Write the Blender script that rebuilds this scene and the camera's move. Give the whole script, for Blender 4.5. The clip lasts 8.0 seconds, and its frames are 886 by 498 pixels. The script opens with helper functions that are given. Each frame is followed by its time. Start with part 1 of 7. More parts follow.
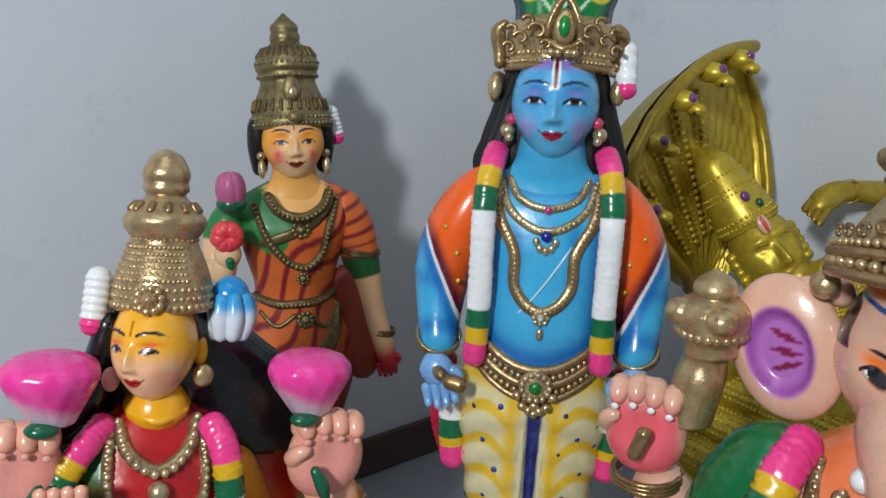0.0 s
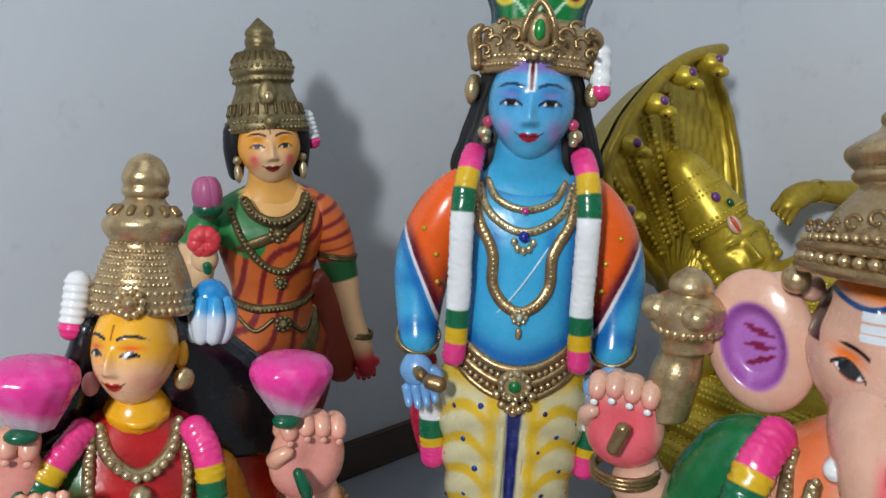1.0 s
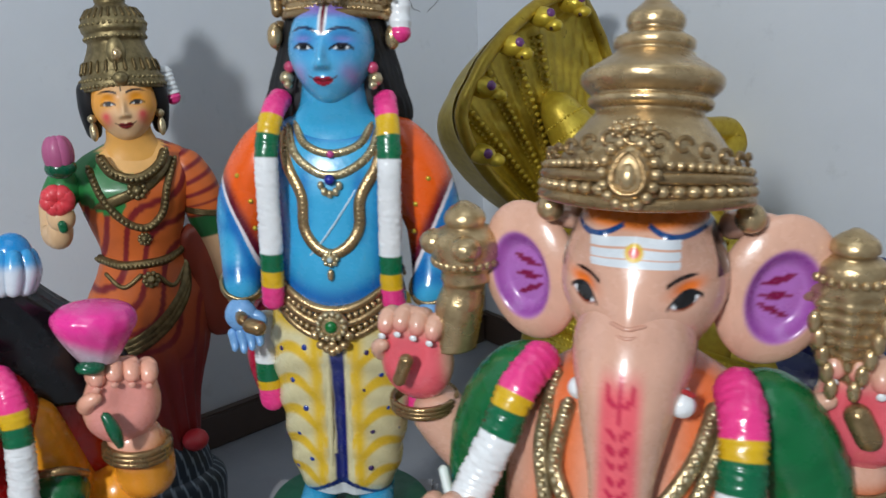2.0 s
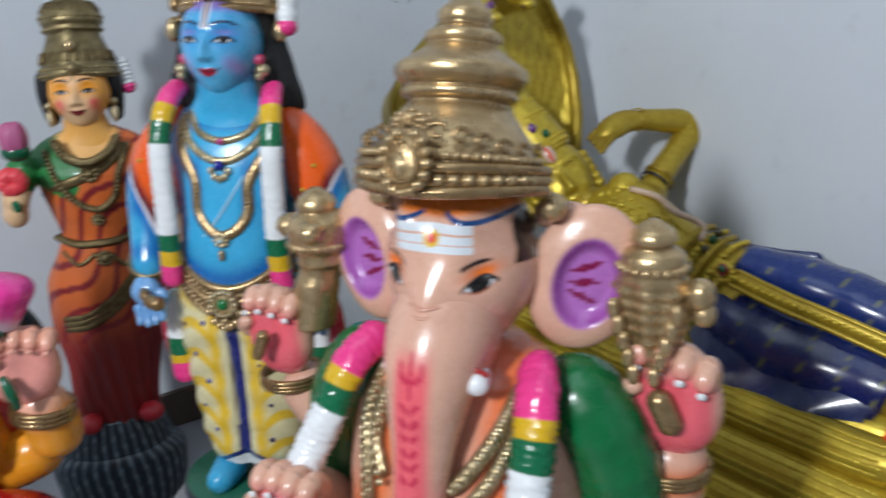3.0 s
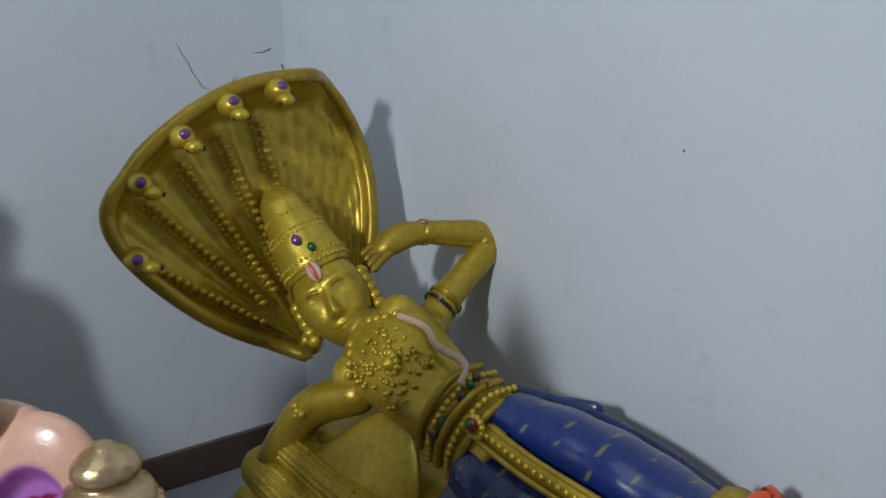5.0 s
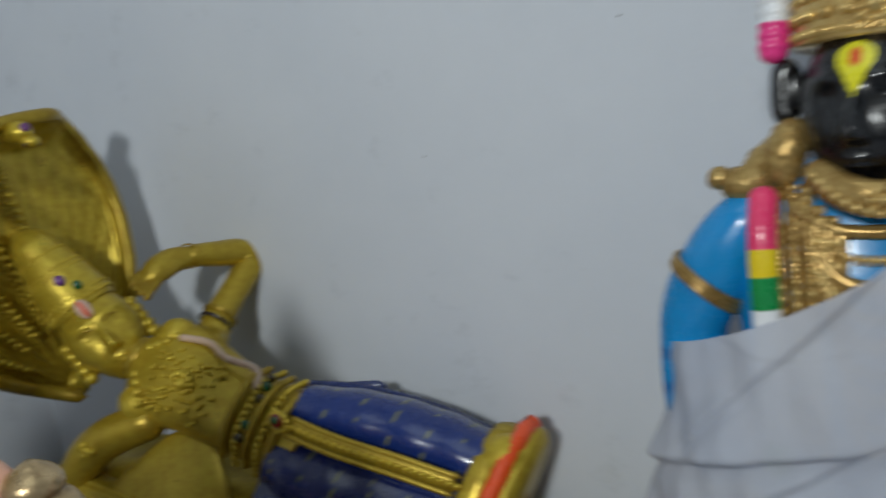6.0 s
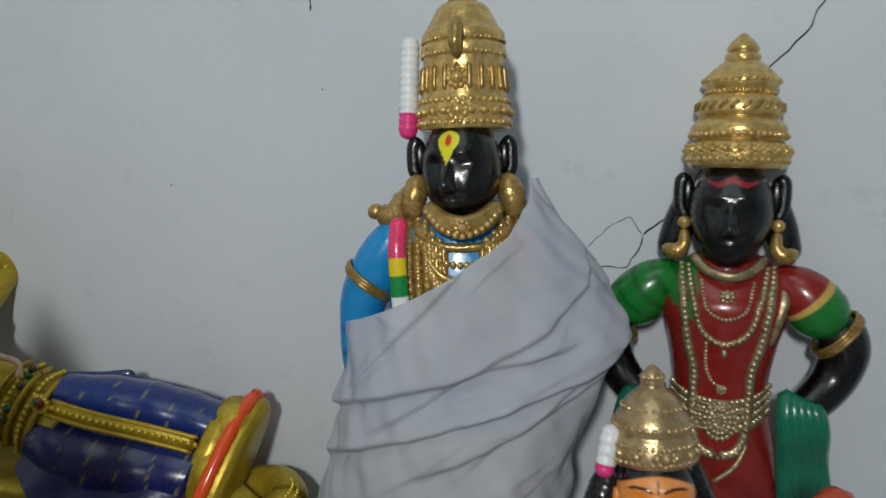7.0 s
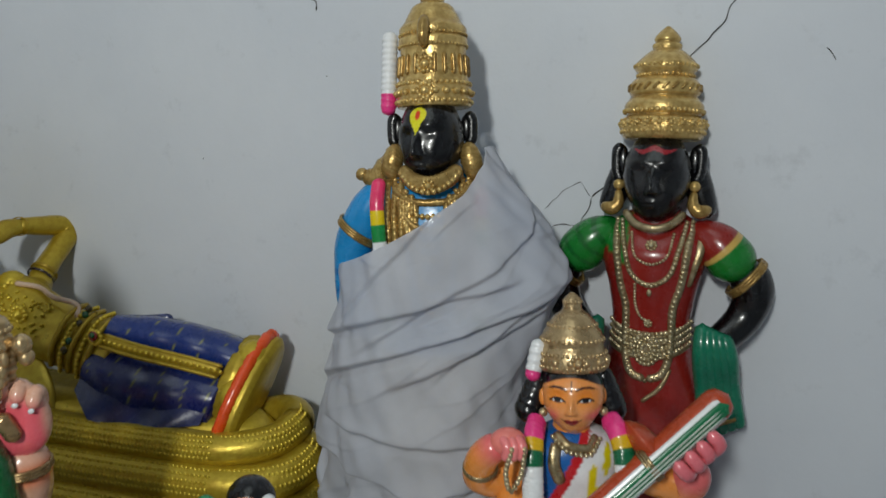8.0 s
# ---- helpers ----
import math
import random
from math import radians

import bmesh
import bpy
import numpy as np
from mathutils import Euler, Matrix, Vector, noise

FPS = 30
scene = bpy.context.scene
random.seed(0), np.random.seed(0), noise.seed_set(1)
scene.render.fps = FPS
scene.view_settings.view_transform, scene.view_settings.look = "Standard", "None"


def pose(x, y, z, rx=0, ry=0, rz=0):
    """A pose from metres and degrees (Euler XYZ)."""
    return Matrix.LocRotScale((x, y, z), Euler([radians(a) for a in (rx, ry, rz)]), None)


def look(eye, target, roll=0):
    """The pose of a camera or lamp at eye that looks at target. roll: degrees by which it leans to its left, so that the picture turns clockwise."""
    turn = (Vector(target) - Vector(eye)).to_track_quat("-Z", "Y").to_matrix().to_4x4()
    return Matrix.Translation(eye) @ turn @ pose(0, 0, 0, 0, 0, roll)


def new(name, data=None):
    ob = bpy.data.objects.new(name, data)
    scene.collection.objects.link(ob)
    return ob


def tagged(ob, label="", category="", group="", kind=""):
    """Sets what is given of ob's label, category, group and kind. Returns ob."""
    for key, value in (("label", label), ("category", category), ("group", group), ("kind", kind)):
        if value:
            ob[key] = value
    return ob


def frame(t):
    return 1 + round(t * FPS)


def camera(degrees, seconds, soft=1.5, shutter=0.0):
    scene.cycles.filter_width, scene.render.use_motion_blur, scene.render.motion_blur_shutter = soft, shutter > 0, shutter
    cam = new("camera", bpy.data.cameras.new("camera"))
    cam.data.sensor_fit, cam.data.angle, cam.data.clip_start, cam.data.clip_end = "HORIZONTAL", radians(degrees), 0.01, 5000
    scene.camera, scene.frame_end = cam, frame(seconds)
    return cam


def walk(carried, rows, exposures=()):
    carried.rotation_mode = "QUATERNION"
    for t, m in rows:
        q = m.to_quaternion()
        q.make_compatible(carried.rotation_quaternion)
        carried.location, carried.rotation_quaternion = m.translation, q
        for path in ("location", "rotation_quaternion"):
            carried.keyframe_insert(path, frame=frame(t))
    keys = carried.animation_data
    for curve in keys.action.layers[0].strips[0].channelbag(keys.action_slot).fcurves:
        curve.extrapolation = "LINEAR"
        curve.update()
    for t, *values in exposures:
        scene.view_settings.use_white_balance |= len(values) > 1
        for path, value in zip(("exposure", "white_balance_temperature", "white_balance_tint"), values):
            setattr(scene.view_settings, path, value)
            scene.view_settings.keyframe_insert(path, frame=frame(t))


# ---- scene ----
cam = camera(57.1, 8.0, shutter=0.5)
PATH = [
    (0, (0.075, -0.046, 0.747), (-0.115, 1.873, 0.216), -0.4),
    (0.5, (0.076, -0.049, 0.749), (-0.087, 1.873, 0.223), -0.6),
    (1, (0.07, -0.054, 0.745), (-0.053, 1.874, 0.227), -0.5),
    (1.5, (0.131, -0.065, 0.744), (0.065, 1.856, 0.193), -2.3),
    (1.7, (0.169, -0.064, 0.731), (0.116, 1.847, 0.144), -2.7),
    (2.8, (0.372, -0.077, 0.73), (0.066, 1.796, 0.1), -2.6),
    (3, (0.399, -0.082, 0.728), (0.14, 1.798, 0.097), -3.0),
    (3.5, (0.499, -0.031, 0.763), (0.483, 1.884, 0.186), -5.4),
    (4, (0.575, 0.039, 0.786), (0.466, 1.966, 0.26), -2.1),
    (4.2, (0.589, 0.065, 0.777), (0.413, 1.988, 0.254), 0.1),
    (5.3, (0.668, 0.129, 0.733), (0.468, 2.066, 0.279), -2.2),
    (5.5, (0.652, 0.102, 0.742), (0.659, 2.044, 0.265), -6.1),
    (6, (0.578, 0.023, 0.756), (1.083, 1.9, 0.286), -4.3),
    (6.5, (0.557, -0.118, 0.786), (1.567, 1.534, 0.287), -2.4),
    (7, (0.514, -0.243, 0.81), (1.566, 1.398, 0.366), 0.2),
    (7.5, (0.501, -0.364, 0.812), (1.502, 1.309, 0.368), -0.1),
    (8, (0.485, -0.46, 0.804), (1.443, 1.235, 0.347), -0.2),
]
walk(cam, [(t, look(eye, target, roll)) for t, eye, target, roll in PATH],
     exposures=[(0, 0.12, 6550, 9), (1.7, 0.14, 6500, 9), (3.0, 0.24, 6300, 10), (4.0, 0.02, 6300, 10), (5.5, -0.08, 6350, 9), (6.2, -0.18, 6700, 6), (7.0, -0.18, 6850, 6), (8.0, -0.20, 6900, 6)])

# ---- light ----
world = bpy.data.worlds.new("room_world")
scene.world = world
world.use_nodes = True
world.node_tree.nodes["Background"].inputs[0].default_value = (0.8, 0.86, 1.0, 1)
world.node_tree.nodes["Background"].inputs[1].default_value = 0.05


def area_lamp(name, m, sx, sy, watts, colour):
    d = bpy.data.lights.new(name, "AREA")
    d.shape, d.size, d.size_y, d.energy, d.color = "RECTANGLE", sx, sy, watts, colour
    ob = new(name, d)
    ob.matrix_world = m
    return ob


area_lamp("wall_lamp_light", look((-0.42, -1.08, 1.46), (0.45, 0.7, 0.4)), 0.12, 0.24, 28, (0.94, 0.98, 1.0))
# broad soft fill added overhead to lift the shadows, no fixture known there
area_lamp("overhead_fill_light", look((0.1, -0.35, 2.60), (0.1, -0.34, 0)), 1.3, 1.3, 6, (0.82, 0.94, 1.0))

# ---- materials ----


def srgb(r, g, b):
    return tuple(((c / 255 + 0.055) / 1.055) ** 2.4 if c > 10 else c / 255 / 12.92 for c in (r, g, b))


def node_mat(name):
    m = bpy.data.materials.new(name)
    m.use_nodes = True
    nt = m.node_tree
    return m, nt, nt.nodes["Principled BSDF"]


def noise_tex(nt, scale, detail=4, rough=0.6, coord="Object"):
    tc = nt.nodes.new("ShaderNodeTexCoord")
    n = nt.nodes.new("ShaderNodeTexNoise")
    n.inputs["Scale"].default_value, n.inputs["Detail"].default_value, n.inputs["Roughness"].default_value = scale, detail, rough
    nt.links.new(tc.outputs[coord], n.inputs["Vector"])
    return n


def ramp(nt, src, p0, c0, p1, c1):
    r = nt.nodes.new("ShaderNodeValToRGB")
    r.color_ramp.elements[0].position, r.color_ramp.elements[0].color = p0, (*c0, 1)
    r.color_ramp.elements[1].position, r.color_ramp.elements[1].color = p1, (*c1, 1)
    nt.links.new(src, r.inputs[0])
    return r


def mul(nt, a, b, fac=1.0, mode="MULTIPLY"):
    m = nt.nodes.new("ShaderNodeMix")
    m.data_type, m.blend_type = "RGBA", mode
    m.inputs[0].default_value = fac
    nt.links.new(a, m.inputs[6])
    nt.links.new(b, m.inputs[7])
    return m.outputs[2]


def bump(nt, bsdf, src, strength, dist):
    b = nt.nodes.new("ShaderNodeBump")
    b.inputs["Strength"].default_value, b.inputs["Distance"].default_value = strength, dist
    nt.links.new(src, b.inputs["Height"])
    nt.links.new(b.outputs[0], bsdf.inputs["Normal"])


def paint_mat(name, rough, coat):
    """Brushed enamel on plaster, its colours from the mesh's paint attribute."""
    m, nt, bsdf = node_mat(name)
    at = nt.nodes.new("ShaderNodeAttribute")
    at.attribute_name = "paint"
    big = ramp(nt, noise_tex(nt, 35, 5).outputs[0], 0.3, (0.86, 0.86, 0.86), 0.7, (1.0, 1.0, 1.0))
    nt.links.new(mul(nt, at.outputs["Color"], big.outputs[0]), bsdf.inputs["Base Color"])
    fine = noise_tex(nt, 160, 3)
    rr = ramp(nt, noise_tex(nt, 60, 4).outputs[0], 0.3, (rough * 0.8,) * 3, 0.75, (rough * 1.35,) * 3)
    nt.links.new(rr.outputs[0], bsdf.inputs["Roughness"])
    bsdf.inputs["Coat Weight"].default_value, bsdf.inputs["Coat Roughness"].default_value = coat, 0.12
    bump(nt, bsdf, fine.outputs[0], 0.35, 0.0006)
    return m


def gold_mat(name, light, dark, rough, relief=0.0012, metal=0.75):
    """Gilt paint with shade painted into its recesses."""
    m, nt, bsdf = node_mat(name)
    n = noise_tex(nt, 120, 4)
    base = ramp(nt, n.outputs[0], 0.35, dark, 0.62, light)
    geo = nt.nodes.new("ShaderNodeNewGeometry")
    recess_shade = ramp(nt, geo.outputs["Pointiness"], 0.44, (0.58, 0.52, 0.45), 0.52, (1, 1, 1))
    nt.links.new(mul(nt, base.outputs[0], recess_shade.outputs[0]), bsdf.inputs["Base Color"])
    bsdf.inputs["Metallic"].default_value = metal
    rr = ramp(nt, noise_tex(nt, 45, 4).outputs[0], 0.3, (rough * 0.8,) * 3, 0.75, (rough * 1.3,) * 3)
    nt.links.new(rr.outputs[0], bsdf.inputs["Roughness"])
    bump(nt, bsdf, noise_tex(nt, 260, 3).outputs[0], 0.5, relief)
    return m


ENAMEL = paint_mat("glossy_enamel", 0.26, 0.35)
SATIN = paint_mat("satin_paint", 0.42, 0.1)
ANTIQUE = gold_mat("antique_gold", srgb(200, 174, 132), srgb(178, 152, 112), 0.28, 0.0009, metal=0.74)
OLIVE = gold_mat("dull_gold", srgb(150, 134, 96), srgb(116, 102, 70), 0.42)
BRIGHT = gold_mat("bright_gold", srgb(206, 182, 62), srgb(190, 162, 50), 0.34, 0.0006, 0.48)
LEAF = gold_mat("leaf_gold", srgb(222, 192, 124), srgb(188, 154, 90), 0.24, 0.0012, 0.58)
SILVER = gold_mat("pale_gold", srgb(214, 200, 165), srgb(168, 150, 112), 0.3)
MATS = [ENAMEL, SATIN, ANTIQUE, OLIVE, BRIGHT, LEAF, SILVER]
EN, SA, AN, OL, BR, LE, SI = range(7)


def wall_mat(name, base, tint):
    m, nt, bsdf = node_mat(name)
    big = ramp(nt, noise_tex(nt, 2.2, 6, 0.65).outputs[0], 0.3, tint, 0.7, base)
    spots = ramp(nt, noise_tex(nt, 14, 5, 0.7).outputs[0], 0.27, (0.80, 0.80, 0.80), 0.40, (1, 1, 1))
    nt.links.new(mul(nt, big.outputs[0], spots.outputs[0], 0.6), bsdf.inputs["Base Color"])
    bsdf.inputs["Roughness"].default_value = 0.62
    bump(nt, bsdf, noise_tex(nt, 55, 6).outputs[0], 0.25, 0.002)
    return m


WALL = wall_mat("white_wall_paint", srgb(214, 218, 224), srgb(203, 208, 216))
CEIL = wall_mat("ceiling_paint", srgb(225, 226, 228), srgb(216, 218, 220))
FLOOR = wall_mat("grey_floor", srgb(150, 153, 160), srgb(128, 131, 138))
FLOOR.node_tree.nodes["Principled BSDF"].inputs["Roughness"].default_value = 0.35
SKIRT = wall_mat("brown_skirting", srgb(86, 70, 62), srgb(66, 54, 48))
SKIRT.node_tree.nodes["Principled BSDF"].inputs["Roughness"].default_value = 0.3
CRACK = wall_mat("crack_shadow", srgb(52, 50, 50), srgb(38, 36, 36))
PLINTH = wall_mat("plinth_paint", srgb(150, 150, 152), srgb(132, 132, 136))


def cloth_mat():
    m, nt, bsdf = node_mat("thin_white_cotton")
    w = ramp(nt, noise_tex(nt, 18, 5).outputs[0], 0.3, srgb(200, 203, 214), 0.7, srgb(216, 219, 228))
    nt.links.new(w.outputs[0], bsdf.inputs["Base Color"])
    bsdf.inputs["Roughness"].default_value = 0.85
    weave = noise_tex(nt, 700, 2)
    bump(nt, bsdf, weave.outputs[0], 0.2, 0.0006)
    out = nt.nodes["Material Output"]
    tl = nt.nodes.new("ShaderNodeBsdfTranslucent")
    tl.inputs[0].default_value = (0.75, 0.76, 0.8, 1)
    tp = nt.nodes.new("ShaderNodeBsdfTransparent")
    a = nt.nodes.new("ShaderNodeMixShader")
    b = nt.nodes.new("ShaderNodeMixShader")
    a.inputs[0].default_value, b.inputs[0].default_value = 0.22, 0.37
    nt.links.new(bsdf.outputs[0], a.inputs[1])
    nt.links.new(tl.outputs[0], a.inputs[2])
    nt.links.new(a.outputs[0], b.inputs[1])
    nt.links.new(tp.outputs[0], b.inputs[2])
    nt.links.new(b.outputs[0], out.inputs[0])
    return m


CLOTH = cloth_mat()

# ---- modelling kit ----
WHITE, BLACK = srgb(236, 238, 240), srgb(12, 12, 16)
PINK, YELLOW, GREEN = srgb(240, 62, 140), srgb(222, 178, 30), srgb(12, 104, 66)
RED, NAVY = srgb(196, 34, 34), srgb(26, 36, 110)


def spl(xs, ys, x):
    """Smooth curve through (xs, ys); ys may be points."""
    xs, ys, x = np.asarray(xs, float), np.asarray(ys, float), np.asarray(x, float)
    flat = ys.ndim == 1
    if flat:
        ys = ys[:, None]
    d = np.diff(ys, axis=0) / np.diff(xs)[:, None]
    m = np.vstack([d[:1], (d[1:] + d[:-1]) / 2, d[-1:]])
    m[1:-1][(d[1:] * d[:-1]) <= 0] *= 0.3
    i = np.clip(np.searchsorted(xs, x, side="right") - 1, 0, len(xs) - 2)
    h = (xs[i + 1] - xs[i])
    t = np.clip((x - xs[i]) / h, 0, 1)[:, None]
    h = h[:, None]
    r = (2 * t**3 - 3 * t**2 + 1) * ys[i] + (t**3 - 2 * t**2 + t) * h * m[i] + (3 * t**2 - 2 * t**3) * ys[i + 1] + (t**3 - t**2) * h * m[i + 1]
    return r[:, 0] if flat else r


def curve(pts, n):
    """n points evenly spaced along a smooth curve."""
    pts = np.asarray(pts, float)
    k = np.r_[0, np.cumsum(np.linalg.norm(np.diff(pts, axis=0), axis=1) + 1e-9)]
    fine = spl(k, pts, np.linspace(0, k[-1], 200))
    l = np.r_[0, np.cumsum(np.linalg.norm(np.diff(fine, axis=0), axis=1))]
    return np.stack([np.interp(np.linspace(0, l[-1], n), l, fine[:, j]) for j in range(3)], 1), l[-1]


def sm(a, b, x):
    t = np.clip((x - a) / (b - a), 0, 1)
    return t * t * (3 - 2 * t)


def mixc(c, other, mask):
    return c * (1 - mask[..., None]) + np.asarray(other) * mask[..., None]


class Sculpt:
    """Gathers painted surfaces into one mesh."""

    def __init__(self):
        self.v, self.f, self.m, self.c, self.n = [], [], [], [], 0

    def grid(self, p, col, mat=0, wrap=True):
        n, m = p.shape[:2]
        self.v.append(p.reshape(-1, 3))
        c = np.empty((n, m, 3))
        c[:] = col
        self.c.append(c.reshape(-1, 3))
        i, j = np.meshgrid(np.arange(n - 1), np.arange(m if wrap else m - 1), indexing="ij")
        k = (j + 1) % m
        q = np.stack([i * m + j, i * m + k, (i + 1) * m + k, (i + 1) * m + j], -1).reshape(-1, 4) + self.n
        self.f.append(q)
        self.m.append(np.full(len(q), mat))
        self.n += n * m

    def loft(self, secs, col, mat=0, n=44, m=56, disp=None, power=2.0, span=None):
        """A body of elliptical sections (z, cx, cy, rx, ry), closed at both ends."""
        a = np.asarray(secs, float)
        z = np.linspace(a[0, 0], a[-1, 0], n)
        s = spl(a[:, 0], a[:, 1:], z)
        z = np.r_[z[0], z, z[-1]]
        s = np.vstack([s[:1], s, s[-1:]])
        s[[0, -1], 2:] *= 0.01
        th = np.linspace(0, 2 * np.pi, m, endpoint=False)
        cx, cy = np.sign(np.cos(th)) * abs(np.cos(th)) ** (2 / power), np.sign(np.sin(th)) * abs(np.sin(th)) ** (2 / power)
        k = np.ones((len(z), m))
        if disp:
            k = k + disp(th[None, :], z[:, None])
        p = np.stack([s[:, 0:1] + s[:, 2:3] * cx * k, s[:, 1:2] + s[:, 3:4] * cy * k, np.repeat(z[:, None], m, 1)], -1)
        self.grid(p, col(p, th[None, :] + 0 * z[:, None]) if callable(col) else col, mat)

    def tube(self, pts, rad, col, mat=0, m=12, n=28, flat=1.0, lump=0.0, up=(0, -1, 0)):
        p, length = curve(pts, n)
        t = np.gradient(p, axis=0)
        t /= np.linalg.norm(t, axis=1)[:, None] + 1e-12
        b = np.cross(t, np.asarray(up, float))
        b /= np.linalg.norm(b, axis=1)[:, None] + 1e-9
        q = np.cross(b, t)
        r = np.full(n, float(rad)) if np.isscalar(rad) else spl(np.linspace(0, 1, len(rad)), rad, np.linspace(0, 1, n))
        l = np.linspace(0, length, n)
        e = np.minimum(l, length - l)
        r = r * np.sqrt(np.clip(1 - (1 - np.clip(e / (r + 1e-9), 0, 1)) ** 2, 0.0004, 1))
        th = np.linspace(0, 2 * np.pi, m, endpoint=False)
        rr = r[:, None] * np.ones(m)
        if lump:
            rr = rr * (1 + lump * np.random.RandomState(len(self.v)).uniform(-1, 1, rr.shape))
        g = p[:, None] + rr[..., None] * (np.cos(th)[None, :, None] * b[:, None] + flat * np.sin(th)[None, :, None] * q[:, None])
        self.grid(g, col(g, np.linspace(0, 1, n)[:, None] + 0 * th) if callable(col) else col, mat)

    def ball(self, c, r, col, mat=0, n=14, m=18, rot=None, fn=None):
        r = np.full(3, r) if np.isscalar(r) else np.asarray(r, float)
        ph, th = np.linspace(-np.pi / 2, np.pi / 2, n), np.linspace(0, 2 * np.pi, m, endpoint=False)
        u = np.stack([np.cos(ph)[:, None] * np.cos(th), np.cos(ph)[:, None] * np.sin(th), np.sin(ph)[:, None] + 0 * th], -1)
        p = u * r
        if fn:
            p = fn(u, p)
        if rot is not None:
            p = p @ np.array(Euler([radians(x) for x in rot]).to_matrix()).T
        p = p + np.asarray(c)
        self.grid(p, col(p, u) if callable(col) else col, mat)

    def beads(self, pts, r, step, col, mat=0, sq=(1, 1, 1)):
        length = curve(pts, 3)[1]
        for q in curve(pts, max(2, int(length / step) + 1))[0]:
            self.ball(q, np.array(sq) * r, col, mat, 5, 7)

    def ring_beads(self, c, rx, ry, r, count, col, mat=0, a0=0, a1=360, sq=(1, 1, 1)):
        for k in range(count):
            a = radians(a0 + (a1 - a0) * k / count)
            self.ball((c[0] + (rx - 0.4 * r) * math.cos(a), c[1] + (ry - 0.4 * r) * math.sin(a), c[2]), np.array(sq) * r, col, mat, 5, 7)

    def rosette(self, c, r, col, mat=0, petals=9, gem=None, nrm=(0, -1, 0)):
        """A round ornament of petals that faces nrm."""
        nv = Vector(nrm).normalized()
        e = nv.orthogonal().normalized()
        g = nv.cross(e)
        for k in range(petals):
            a = 2 * math.pi * k / petals
            q = Vector(c) + e * (0.7 * r * math.cos(a)) + g * (0.7 * r * math.sin(a))
            self.ball(q, r * 0.3, col, mat, 5, 7)
        self.ball(c, r * 0.55, col, mat, 7, 9)
        self.ball(Vector(c) + nv * r * 0.3, r * 0.34, gem if gem else col, EN if gem else mat, 6, 8)

    def turn(self, mark, pivot, deg):
        """Tips all that was added since mark backwards about a level axis through pivot."""
        r = np.array(Euler((radians(deg), 0, 0)).to_matrix())
        for i in range(mark, len(self.v)):
            self.v[i] = (self.v[i] - np.asarray(pivot)) @ r.T + np.asarray(pivot)

    def done(self, name, m):
        me = bpy.data.meshes.new(name)
        v, f = np.vstack(self.v), np.vstack(self.f)
        me.vertices.add(len(v))
        me.vertices.foreach_set("co", v.astype(np.float32).ravel())
        me.loops.add(f.size)
        me.loops.foreach_set("vertex_index", f.astype(np.int32).ravel())
        me.polygons.add(len(f))
        me.polygons.foreach_set("loop_start", np.arange(0, f.size, 4, dtype=np.int32))
        me.polygons.foreach_set("material_index", np.concatenate(self.m).astype(np.int32))
        me.polygons.foreach_set("use_smooth", np.ones(len(f), bool))
        at = me.color_attributes.new("paint", "FLOAT_COLOR", "POINT")
        c = np.vstack(self.c)
        at.data.foreach_set("color", np.c_[c, np.ones(len(c))].astype(np.float32).ravel())
        for mt in MATS:
            me.materials.append(mt)
        me.update(calc_edges=True)
        me.validate()
        ob = new(name, me)
        ob.matrix_world = m
        return ob


def placed(x, y, z, lean, turn, size):
    """The pose of a statue: its foot, its lean, its turn and its size."""
    return pose(x, y, z, 0, lean, turn) @ Matrix.Scale(size, 4)


def front(secs, x, z, off=0.0):
    """The place on the front of a loft at x and z."""
    a = np.asarray(secs, float)
    s = spl(a[:, 0], a[:, 1:], np.array([z]))[0]
    k = max(0.02, 1 - ((x - s[0]) / s[2]) ** 2) ** 0.5
    return (x, s[1] - s[3] * k - off, z)


def on(secs, pts, off=0.0):
    return [front(secs, x, z, off) for x, z in pts]


